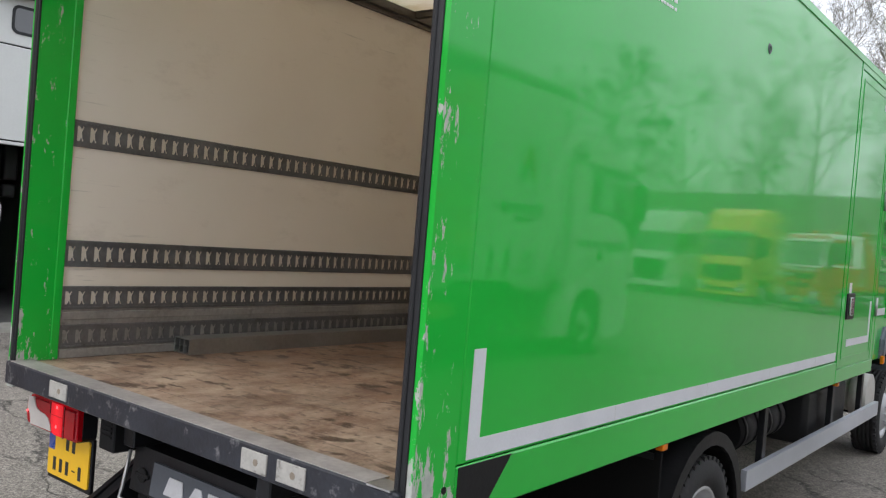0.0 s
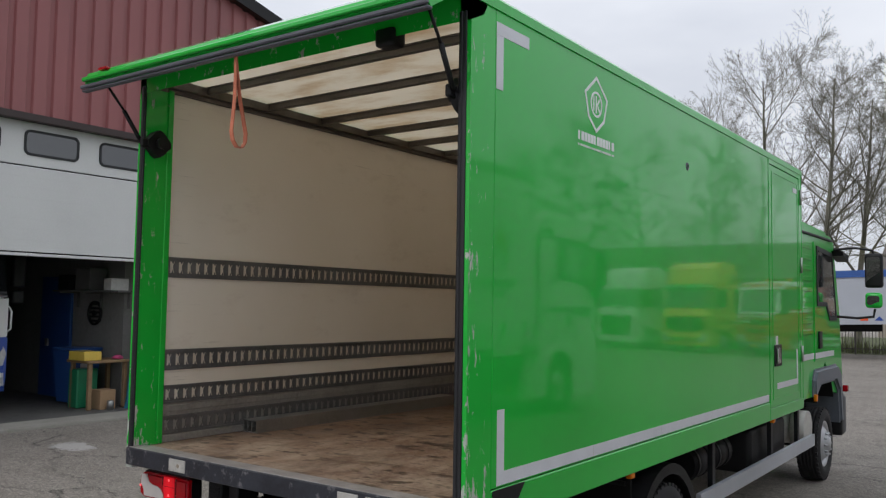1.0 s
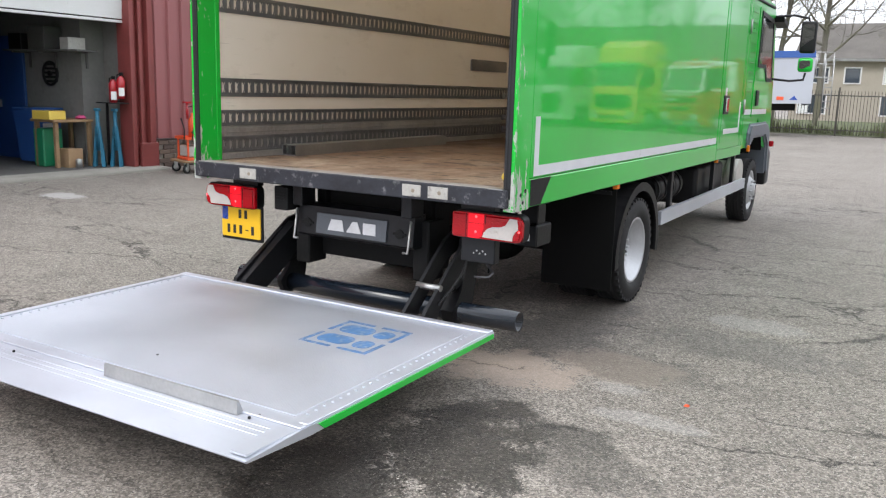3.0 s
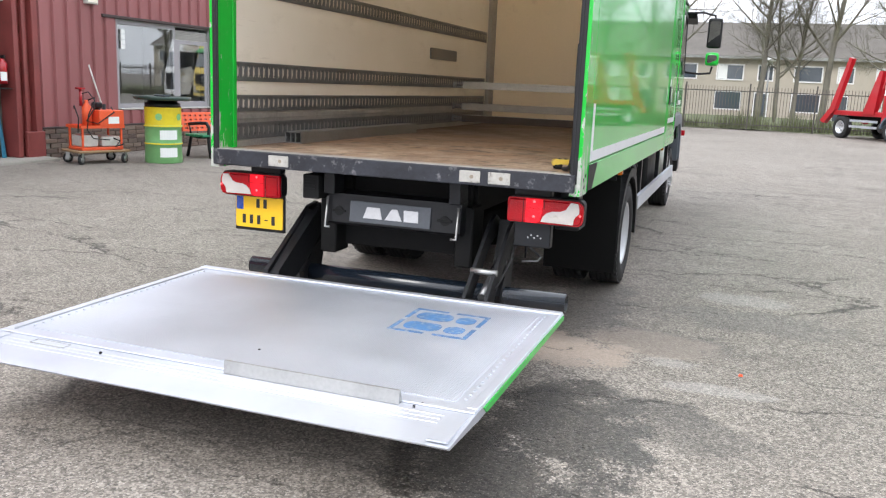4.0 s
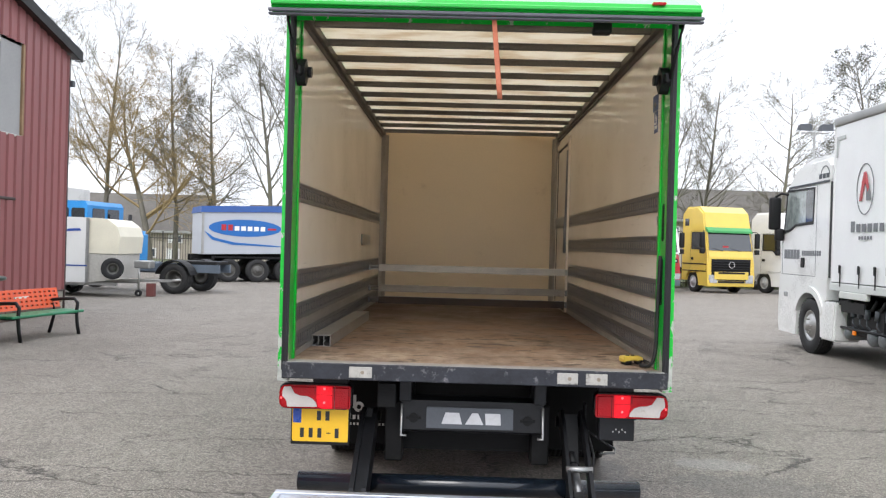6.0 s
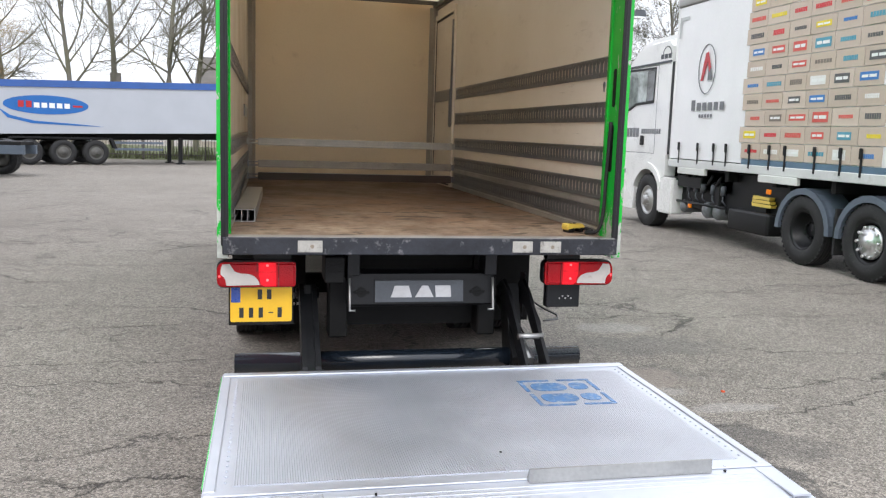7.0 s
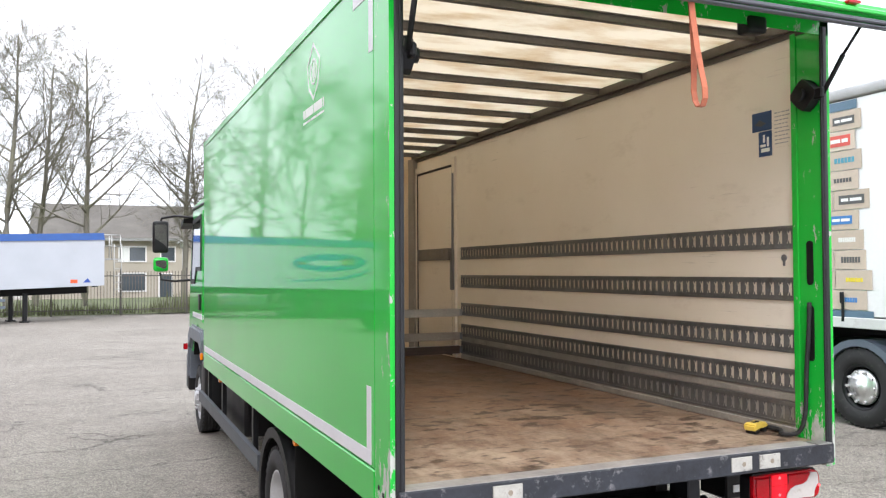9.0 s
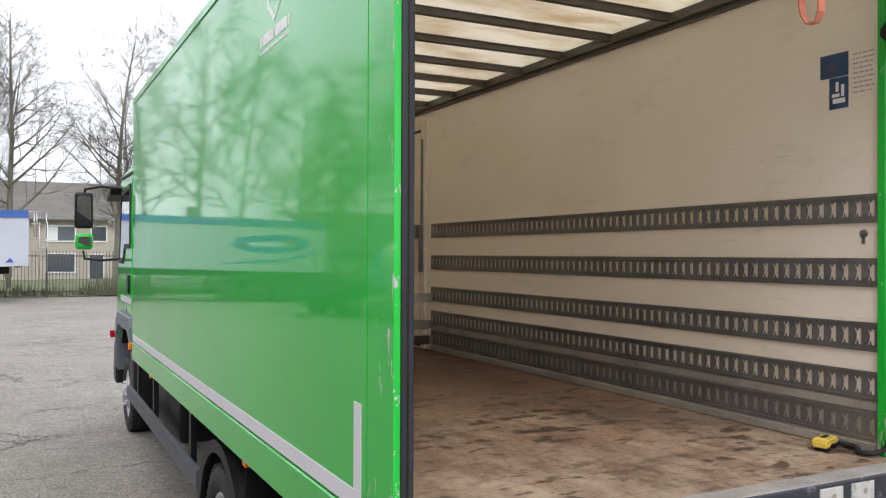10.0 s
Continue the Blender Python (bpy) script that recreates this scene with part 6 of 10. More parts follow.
        if z0 > 4.1:
            for k in range(3):
                y = 2.42 + 1.31 * k
                bm = B()
                slab(bm, rounded(y, y + 0.86, z0 + 0.2, z0 + 0.54, 0.07), "x", 0.002, 0.006)
                w = part("pane", bm, DARK_GLASS, panel)
                bm = B()
                ring_slab(bm, rounded(y - 0.04, y + 0.9, z0 + 0.16, z0 + 0.58, 0.1), rounded(y, y + 0.86, z0 + 0.2, z0 + 0.54, 0.07), "x", 0.0, 0.014)
                part("pane_seal", bm, GASKET, panel)
    # threshold and inner floor
    bm = B()
    box(bm, FX - 14.0, FX - 0.2, -4.2, 6.95, -0.1, 0.055)
    tagged(part("floor_workshop", bm, GARAGE_FLOOR, None), "concrete workshop floor coloured dark for the dim interior", "floor", kind="structure")
    bm = B()
    box(bm, FX - 0.195, FX + 0.4, -4.2, 6.95, -0.1, 0.055)
    tagged(part("threshold", bm, CONCRETE, None), "worn concrete threshold of the workshop", "threshold", kind="structure")
    bm = B()
    box(bm, FX + 0.4, FX + 0.45, -4.2, 6.95, -0.02, 0.05, 0, 0.01)
    tagged(part("kerb", bm, CONCRETE, None), "mossy concrete kerb at the workshop gate", "kerb", kind="structure")
    # inner walls and ceiling; the unseen ones are black to keep the workshop dim
    bm = B()
    box(bm, FX - 14.0, FX - 0.9, 6.1, 6.9, 0.05, 4.9)
    box(bm, FX - 0.9, FX - 0.3, 6.6, 6.9, 0.05, 4.9)
    box(bm, FX - 14.0, FX - 0.26, 0.4, 0.6, 0.05, 4.9, 1)
    box(bm, FX - 13.9, FX - 13.7, 0.6, 6.1, 0.05, 4.9, 1)
    tagged(part("wall_inner", bm, [GARAGE_WALL, UNDER], None), "grey painted workshop side wall", "wall", kind="structure")
    bm = B()
    box(bm, FX - 14.0, FX - 0.26, -13.9, 6.9, 4.95, 5.05)
    tagged(part("ceiling", bm, UNDER, None), "unseen black ceiling that keeps the workshop dim", "ceiling", kind="structure")
    # ground floor window
    win = thing("window_1", "grey framed workshop window with a side vent", "window", pose(FX - 0.06, 0, 0), kind="structure")
    FR = PLASTIC_GREY2
    for o, i in (((9.0, 10.85, 0.88, 2.6), (9.07, 10.75, 0.97, 2.53)), ((10.85, 12.0, 0.88, 2.33), (11.0, 11.88, 1.0, 2.25))):
        bm = B()
        ring_slab(bm, [(o[0], o[2]), (o[1], o[2]), (o[1], o[3]), (o[0], o[3])], [(i[0], i[2]), (i[1], i[2]), (i[1], i[3]), (i[0], i[3])], "x", -0.04, 0.03)
        part("window_frame", bm, FR, win)
        bm = B()
        box(bm, -0.01, 0.0, i[0], i[1], i[2], i[3])
        pane = part("pane", bm, WINDOW_GLASS, win)
        pane.visible_shadow = False
        # panes turned on purpose so they mirror the lorries by the fence
        mid = Vector((0, (i[0] + i[1]) / 2, 0))
        pane.matrix_basis = Matrix.Translation(mid) @ Matrix.Rotation(radians(-4.7), 4, "Z") @ Matrix.Translation(-mid)
    bm = B()
    for k in range(6):
        hexa(bm, [(-0.02, 10.85, 2.345 + k * 0.034), (0.02, 10.85, 2.335 + k * 0.034), (0.02, 12.0, 2.335 + k * 0.034), (-0.02, 12.0, 2.345 + k * 0.034), (-0.02, 10.85, 2.37 + k * 0.034), (0.02, 10.85, 2.342 + k * 0.034), (0.02, 12.0, 2.342 + k * 0.034), (-0.02, 12.0, 2.37 + k * 0.034)])
    part("louvre", bm, WHITE_DIRTY, win, "grey louvre vent")
    bm = B()
    box(bm, -0.05, 0.115, 9.02, 12.02, 0.85, 0.88, 0, 0.008)
    part("window_sill", bm, WHITE_DIRTY, win)
    for k in range(4):
        bm = B()
        box(bm, 0.004, 0.006, 9.18, 9.3, 2.05 + 0.1 * k, 2.13 + 0.1 * k)
        part("notice", bm, WHITE_PRINT, win)
    # first floor window
    up = thing("window_2", "white framed upper window of the workshop", "window", pose(FX - 0.06, 0, 0), kind="structure")
    for o, i in (((9.2, 11.5, 4.05, 6.0), (9.3, 11.35, 4.17, 5.9)), ((11.5, 12.8, 4.05, 6.0), (11.62, 12.65, 4.17, 5.9))):
        bm = B()
        ring_slab(bm, [(o[0], o[2]), (o[1], o[2]), (o[1], o[3]), (o[0], o[3])], [(i[0], i[2]), (i[1], i[2]), (i[1], i[3]), (i[0], i[3])], "x", -0.04, 0.04)
        part("window_frame", bm, WHITE_PAINT, up)
        bm = B()
        box(bm, -0.01, 0.0, i[0], i[1], i[2], i[3])
        pane = part("pane", bm, WINDOW_GLASS, up)
        pane.visible_shadow = False
        # panes tilted back so they mirror sky instead of trees
        foot = Vector((0, 0, i[2]))
        pane.matrix_basis = Matrix.Translation(foot) @ Matrix.Rotation(radians(-4.0), 4, "Y") @ Matrix.Translation(-foot)
    bm = B()
    box(bm, -0.03, 0.09, 9.15, 12.85, 4.0, 4.045, 0, 0.01)
    part("window_sill", bm, WHITE_DIRTY, up)
    bm = B()
    box(bm, -0.05, 0.1, 12.82, 12.9, 4.05, 6.05)
    part("reveal", bm, WOOD, up)
    # rooms added behind the windows, walled white to lift the panes
    bm = B()
    for z0, z1 in ((0.3, 3.0), (3.4, 6.0)):
        box(bm, FX - 4.2, FX - 4.0, 7.2, 14.6, z0, z1)
        box(bm, FX - 4.0, FX - 0.3, 7.2, 14.6, z0, z0 + 0.1)
        box(bm, FX - 4.0, FX - 0.3, 7.2, 14.6, z1, z1 + 0.1)
        box(bm, FX - 4.0, FX - 0.3, 7.1, 7.2, z0, z1)
        box(bm, FX - 4.0, FX - 0.3, 14.6, 14.7, z0, z1)
    tagged(part("wall_office", bm, OFFICE, None), "plain white walls added behind the windows to brighten them", "wall", kind="structure")


PLASTIC_GREY2 = surf("grey_window_frame", (0.3, 0.29, 0.3), 0.45, 0.0, 0.1, 2, 40, 0.05)
build_building()


def plinth_bricks():
    """Three courses of rough brown stone along the plinth, each block its own piece."""
    meshes = []
    rng = random.Random(4)
    mat = tint_object("brown_stone", [(0.13, 0.085, 0.065), (0.17, 0.115, 0.085), (0.1, 0.07, 0.058), (0.2, 0.15, 0.115)])
    wall = bpy.data.objects["plinth"]
    for k in range(5):
        bm = B()
        w = 0.21 + 0.03 * k
        box(bm, 0.0, 0.035 + 0.006 * (k % 3), 0.0, w, 0.0, 0.082, 0, 0.008)
        me = bpy.data.meshes.new("stone_block")
        bm.to_mesh(me)
        bm.free()
        me.materials.append(mat)
        meshes.append((me, w))
    for c in range(6):
        y = 7.02 - 0.12 * (c % 2) + 0.12
        while y < 14.6:
            me, w = meshes[rng.randrange(5)]
            ob = new("stone_block", me)
            ob.parent = wall
            ob.matrix_basis = pose(FX + 0.02, y, 0.005 + c * 0.088)
            y += w + 0.01


def tint_object(name, cols):
    n = Net(name)
    r = n.t.nodes.new("ShaderNodeValToRGB")
    el = r.color_ramp.elements
    while len(el) < len(cols):
        el.new(0.5)
    for i, c in enumerate(cols):
        el[i].position = i / (len(cols) - 1)
        el[i].color = (*c, 1)
    n.link(n.rand(), r.inputs["Fac"])
    b = n.noise(40, 4)
    n.bump(b, 0.4, 0.008)
    return n.put(n.mix(n.remap(b, 0.3, 0.7, 0.0, 0.3), r.outputs["Color"], (0.08, 0.07, 0.06)), 0.85)


def wall_lamp():
    t = thing("wall_lamp", "cream box lamp on the maroon cladding", "lamp", pose(FX + 0.03, 8.24, 2.82))
    bm = B()
    box(bm, 0.0, 0.1, -0.15, 0.15, 0.0, 0.36, 0, 0.02, 2)
    part("housing", bm, WHITE_DIRTY, t)
    bm = B()
    box(bm, 0.1, 0.108, -0.12, 0.12, 0.03, 0.12, 0, 0.01)
    part("diffuser", bm, LINING, t)


wall_lamp()


# ---- things in front of the workshop ----
def drum_table():
    t = thing("drum_table", "yellow and green oil drum with a dark round table top", "drum", pose(-7.95, 8.0, 0, 0, 0, 10))
    t.scale = (1.11, 1.11, 1.13)
    bm = B()
    p = [(0.0, 0.29), (0.012, 0.3), (0.3, 0.29), (0.305, 0.302), (0.32, 0.302), (0.325, 0.29)]
    lathe(bm, [(0.0, 0.01)] + p, "z", 32, closed=False)
    part("lower_shell", bm, DRUM_GREEN, t)
    bm = B()
    lathe(bm, [(0.325, 0.29), (0.58, 0.29), (0.585, 0.302), (0.6, 0.302), (0.605, 0.29)], "z", 32, 0, closed=False)
    part("middle_shell", bm, DRUM_GREEN, t)
    bm = B()
    lathe(bm, [(0.605, 0.29), (0.87, 0.29), (0.885, 0.3), (0.89, 0.28), (0.88, 0.01)], "z", 32, 0, closed=False)
    part("upper_shell", bm, DRUM_YELLOW, t, "yellow upper third")
    bm = B()
    lathe(bm, [(0.302, 0.3035), (0.322, 0.3035)], "z", 32, 0, closed=False)
    lathe(bm, [(0.582, 0.3035), (0.602, 0.3035)], "z", 32, 0, closed=False)
    part("hoop", bm, DRUM_YELLOW, t)
    for z in (0.1, 0.38):
        bm = B()
        lab = [(0.294 * math.cos(radians(a)), 0.294 * math.sin(radians(a))) for a in range(-72, -14, 8)]
        lab2 = [(0.298 * math.cos(radians(a)), 0.298 * math.sin(radians(a))) for a in range(-72, -14, 8)]
        slab(bm, lab2 + lab[::-1], "z", z, z + 0.15)
        part("paper_label", bm, WHITE_PRINT, t, "white paper label")
    for a in (-75, -5):
        bm = B()
        slab(bm, arc(0, 0, 0.055, 0, 330, 12), "x", 0.289, 0.294)
        part("round_mark", bm, DRUM_GREEN, t).matrix_basis = Matrix.Translation((0, 0, 0.74)) @ Matrix.Rotation(radians(a), 4, "Z")
    bm = B()
    lathe(bm, [(1.0, 0.01), (1.0, 0.42), (1.01, 0.45), (1.045, 0.455), (1.058, 0.44), (1.055, 0.01)], "z", 36, closed=False)
    part("table_top", bm, surf("dark_green_table", (0.02, 0.045, 0.035), 0.35, 0.0, 0.3, 5, 40, 0.1, dirt=(0.12, 0.13, 0.11)), t, "dark green round top")
    bm = B()
    lathe(bm, [(0.885, 0.01), (0.885, 0.285), (0.95, 0.28), (0.96, 0.24), (1.02, 0.22), (1.02, 0.01)], "z", 32, closed=False)
    part("table_foot", bm, BLACK_STEEL, t, "black drum lid under the table top")
    bm = B()
    lathe(bm, [(1.05, 0.01), (1.05, 0.12), (1.08, 0.14), (1.085, 0.12), (1.06, 0.1), (1.06, 0.01)], "z", 20, closed=False)
    part("dish", bm, PLASTIC_GREY, t)


drum_table()


def park_bench():
    t = thing("bench", "bench with perforated orange back and green seat by the workshop wall", "bench", pose(-7.8, 9.92, 0, 0, 0, -12))
    w = 0.96
    bm = B()
    n = 0
    def bar(z0, z1, y0, y1):
        hexa(bm, [(-0.34 - (z0 - 0.48) * 0.25, y0, z0), (-0.3 - (z0 - 0.48) * 0.25, y0, z0), (-0.3 - (z0 - 0.48) * 0.25, y1, z0), (-0.34 - (z0 - 0.48) * 0.25, y1, z0), (-0.34 - (z1 - 0.48) * 0.25, y0, z1), (-0.3 - (z1 - 0.48) * 0.25, y0, z1), (-0.3 - (z1 - 0.48) * 0.25, y1, z1), (-0.34 - (z1 - 0.48) * 0.25, y1, z1)])
    rows = [0.5, 0.58, 0.66, 0.74, 0.82]
    for i, z in enumerate(rows):
        bar(z, z + 0.045, -w, w)
        if i < 4:
            for k in range(15):
                y = -w + k * (2 * w - 0.06) / 14
                bar(z + 0.045, rows[i + 1], y, y + 0.06)
    part("backrest", bm, ORANGE, t, "perforated orange back")
    bm = B()
    box(bm, -0.338 - 0.075, -0.29 - 0.072, -0.2, 0.15, 0.69, 0.74)
    part("white_label", bm, WHITE_PRINT, t)
    for x in (-0.26, -0.13, 0.0, 0.12):
        bm = B()
        box(bm, x, x + 0.12, -w, w, 0.415, 0.465, 0, 0.014)
        part("seat_slat", bm, BENCH_GREEN, t)
    for s in (-1, 1):
        bm = B()
        y = s * (w - 0.18)
        sweep(bm, [(0.26, y, 0.0), (0.22, y, 0.2), (0.2, y, 0.42), (0.22, y, 0.6), (0.15, y, 0.68), (-0.1, y, 0.67), (-0.36, y, 0.64)], 0.032, 8)
        sweep(bm, [(0.2, y, 0.42), (-0.1, y, 0.4), (-0.28, y, 0.42), (-0.34, y, 0.2), (-0.4, y, 0.0)], 0.032, 8)
        sweep(bm, [(-0.28, y, 0.42), (-0.36, y, 0.64), (-0.42, y, 0.84)], 0.02, 8)
        part("side_frame", bm, PLASTIC_BLACK, t, "black cast side frame")


park_bench()


def welding_cart():
    t = thing("workshop_cart", "orange welding cart with boxes on a flat trolley", "cart", pose(-8.7, 7.12, 0, 0, 0, -20))
    bm = B()
    box(bm, -0.32, 0.32, -0.48, 0.48, 0.2, 0.24, 0, 0.01)
    part("trolley_board", bm, WOOD, t)
    for x in (-0.24, 0.24):
        for y in (-0.4, 0.4):
            bm = B()
            lathe(bm, [(-0.02, 0.02), (-0.025, 0.07), (-0.018, 0.085), (0.018, 0.085), (0.025, 0.07), (0.02, 0.02)], "x", 20)
            c = part("castor", bm, RUBBER, t)
            c.matrix_basis = pose(x, y, 0.085, 0, 0, 30 * (1 if x > 0 else -1))
            bm = B()
            lathe(bm, [(-0.027, 0.005), (-0.027, 0.05), (0.027, 0.05), (0.027, 0.005)], "x", 16, closed=False)
            part("hub", bm, STEEL_GREY, c)
            bm = B()
            box(bm, -0.035, -0.028, -0.03, 0.03, -0.02, 0.115)
            box(bm, 0.028, 0.035, -0.03, 0.03, -0.02, 0.115)
            part("fork", bm, STEEL_GREY, c)
    bm = B()
    box(bm, -0.25, 0.25, -0.38, 0.38, 0.24, 0.29, 0, 0.01)
    for x in (-0.24, 0.21):
        for y in (-0.37, 0.34):
            box(bm, x, x + 0.03, y, y + 0.03, 0.29, 0.66)
    part("cart_frame", bm, ORANGE, t)
    bm = B()
    ring_slab(bm, [(-0.27, -0.4), (0.27, -0.4), (0.27, 0.4), (-0.27, 0.4)], [(-0.255, -0.385), (0.255, -0.385), (0.255, 0.385), (-0.255, 0.385)], "z", 0.62, 0.67)
    box(bm, -0.255, 0.255, -0.385, 0.385, 0.62, 0.64)
    part("tray", bm, ORANGE, t)
    bm = B()
    box(bm, -0.2, 0.27, -0.06, 0.4, 0.64, 0.93, 0, 0.012)
    part("welder_case", bm, ORANGE, t)
    bm = B()
    box(bm, 0.2705, 0.274, 0.1, 0.3, 0.7, 0.82)
    part("white_label", bm, WHITE_PRINT, t)
    bm = B()
    box(bm, -0.2, 0.2, -0.34, -0.06, 0.3, 0.5, 0, 0.015)
    part("tool_box", bm, WHITE_DIRTY, t)
    bm = B()
    box(bm, -0.2, 0.22, 0.0, 0.34, 0.3, 0.47, 0, 0.015)
    part("tool_box", bm, WHITE_DIRTY, t)
    bm = B()
    lathe(bm, [(0.64, 0.01), (0.64, 0.08), (0.98, 0.08), (1.05, 0.03), (1.1, 0.03), (1.1, 0.005)], "z", 16, closed=False)
    bm.transform(Matrix.Translation((0.1, -0.2, 0)))
    part("bottle", bm, ORANGE, t)
    bm = B()
    cyl(bm, (0.1, -0.3, 1.0), (0.1, -0.3, 1.3), 0.025, 10)
    box(bm, 0.04, 0.16, -0.36, -0.24, 1.28, 1.31)
    part("handle_bar", bm, RED_PAINT, t)
    bm = B()
    sweep(bm, [(0.1, -0.2, 1.08), (0.2, -0.1, 1.15), (0.26, -0.15, 0.95), (0.28, -0.3, 0.75), (0.28, -0.1, 0.7), (0.29, 0.2, 0.9), (0.1, 0.25, 0.98)], 0.012, 8)
    sweep(bm, [(0.1, -0.3, 1.2), (0.18, -0.2, 1.24), (0.24, -0.12, 1.1), (0.26, -0.25, 0.85), (0.29, -0.3, 0.6), (0.3, -0.2, 0.45), (0.3, 0.1, 0.42)], 0.01, 8)
    sweep(bm, [(-0.05, -0.35, 0.95), (0.1, -0.42, 1.0), (0.2, -0.4, 0.8), (0.2, -0.42, 0.55)], 0.012, 8)
    sweep(bm, [(0.2, 0.2, 0.45), (0.29, 0.3, 0.4), (0.3, 0.2, 0.3), (0.29, 0.36, 0.34)], 0.014, 8)
    part("hose", bm, PLASTIC_BLACK, t)
    bm = B()
    cyl(bm, (0.0, 0.05, 0.64), (0.0, 0.05, 1.0), 0.05, 12)
    cyl(bm, (0.0, 0.15, 0.66), (-0.05, 0.2, 1.02), 0.03, 10)
    box(bm, -0.1, 0.1, -0.02, 0.1, 0.96, 1.06, 0, 0.02)
    part("gas_torch", bm, BLACK_STEEL, t)
    bm = B()
    cyl(bm, (-0.1, 0.3, 0.64), (-0.25, 0.05, 1.7), 0.014, 8)
    part("broom_stick", bm, WHITE_DIRTY, t)


welding_cart()


# ---- things inside the workshop gate ----
TEAL = surf("worn_teal_paint", (0.03, 0.17, 0.27), 0.45, 0.0, 0.25, 4, 40, 0.15, dirt=(0.03, 0.04, 0.045), dirt_at=0.55)


def workshop_inside():
    t = thing("workbench", "old wooden workbench in the workshop", "table", pose(-10.75, 5.85, 0.055))
    bm = B()
    box(bm, -0.35, 0.35, -0.6, 0.22, 0.82, 0.87, 0, 0.01)
    part("bench_top", bm, WOOD, t)
    for x in (-0.3, 0.24):
        for y in (-0.55, 0.14):
            bm = B()
            box(bm, x, x + 0.07, y, y + 0.07, 0.0, 0.82, 0, 0.006)
            part("leg", bm, WOOD, t)
    bm = B()
    box(bm, 0.0, 0.5, 0.0, 0.34, 0.0, 0.16, 0, 0.01)
    solid("storage_crate", bm, YELLOW_PAINT, "yellow plastic crate on the workbench", "crate", m=pose(-10.95, 5.2, 0.925))
    bm = B()
    lathe(bm, [(0.0, 0.01), (0.0, 0.09), (0.04, 0.1), (0.07, 0.06), (0.08, 0.01)], "z", 12, closed=False)
    for v in bm.verts:
        v.co.z *= 0.8 + 0.4 * noise.noise(v.co * 25)
    solid("cleaning_rag", bm, surf("pink_cloth", (0.6, 0.08, 0.22), 0.85), "crumpled pink rag on the workbench", "rag", m=pose(-10.6, 5.95, 0.93))
    bm = B()
    box(bm, 0.0, 0.32, 0.0, 0.3, 0.0, 0.34, 0, 0.004)
    box(bm, 0.05, 0.06, -0.06, 0.0, 0.3, 0.36)
    solid("cardboard_box", bm, CARD, "open cardboard box under the workbench", "box", m=pose(-10.7, 5.5, 0.055))
    bm = B()
    box(bm, 0.0, 0.3, 0.0, 0.4, 0.0, 0.7, 0, 0.02)
    solid("green_canister", bm, BENCH_GREEN, "green canister under the workbench", "canister", m=pose(-11.1, 5.3, 0.055))
    b = thing("waste_bin", "blue wheeled waste bin with a paper notice", "bin", pose(-11.55, 5.72, 0.055))
    bm = B()
    hexa(bm, [(-0.24, -0.24, 0.05), (0.24, -0.24, 0.05), (0.24, 0.24, 0.05), (-0.24, 0.24, 0.05), (-0.3, -0.3, 1.0), (0.3, -0.3, 1.0), (0.3, 0.3, 1.0), (-0.3, 0.3, 1.0)])
    part("body", bm, DOOR_BLUE, b)
    bm = B()
    box(bm, -0.32, 0.32, -0.32, 0.34, 1.0, 1.05, 0, 0.02)
    part("lid", bm, DOOR_BLUE, b)
    bm = B()
    box(bm, 0.275, 0.285, -0.1, 0.1, 0.55, 0.85)
    part("paper_notice", bm, WHITE_DIRTY, b)
    bm = B()
    box(bm, -1.1, 0.0, 0.0, 0.06, 0.0, 2.4, 0, 0.01)
    d = solid("door_2", bm, DOOR_BLUE, "closed dark blue steel door in the workshop", "door", kind="structure", m=pose(-12.4, 6.035, 0.055))
    bm = B()
    box(bm, -0.85, -0.75, -0.04, 0.0, 1.0, 1.15, 0, 0.01)
    part("door_handle", bm, STEEL_GREY, d)
    sh = thing("wall_shelf", "pale wall shelf loaded with boxes in the workshop", "shelf", pose(-11.0, 5.9, 2.15))
    bm = B()
    box(bm, -1.4, 0.8, -0.25, 0.18, 0.0, 0.03)
    part("board", bm, DIM_BOARD, sh)
    for x in (-1.2, -0.4, 0.5):
        bm = B()
        box(bm, x, x + 0.03, -0.22, 0.18, -0.03, 0.0)
        box(bm, x, x + 0.03, 0.14, 0.18, -0.3, 0.0)
        part("shelf_bracket", bm, DIM_BOARD, sh)
    for x, w, h, m in ((-0.7, 0.5, 0.42, DIM_BOARD), (0.25, 0.25, 0.22, WHITE_DIRTY), (-1.3, 0.4, 0.3, PLASTIC_BLACK)):
        bm = B()
        box(bm, 0, w, 0, 0.36, 0, h, 0, 0.01)
        solid("stored_box", bm, m, "box stored on the workshop shelf", "box", group="boxes on the workshop shelf", m=pose(-11.0 + x, 5.7, 2.18))
    bm = B()
    lathe(bm, [(0.0, 0.2), (-0.02, 0.24), (-0.05, 0.24), (-0.06, 0.2)], "y", 24)
    for k in range(5):
        box(bm, -0.2, 0.2, -0.03, -0.02, -0.17 + 0.08 * k, -0.13 + 0.08 * k)
    cyl(bm, (0, -0.01, 0), (0, -0.06, 0), 0.05, 12)
    solid("wall_fan", bm, PLASTIC_BLACK, "round black extractor fan on the grey wall", "fan", m=pose(-11.6, 6.1, 1.75))
    for k, (x, z) in enumerate(((-10.1, 1.25), (-9.98, 1.32))):
        e = thing("fire_extinguisher", "red fire extinguisher on a small wall shelf", "extinguisher", pose(x + 0.08, 6.24 + 0.08 * k, z), "extinguishers")
        bm = B()
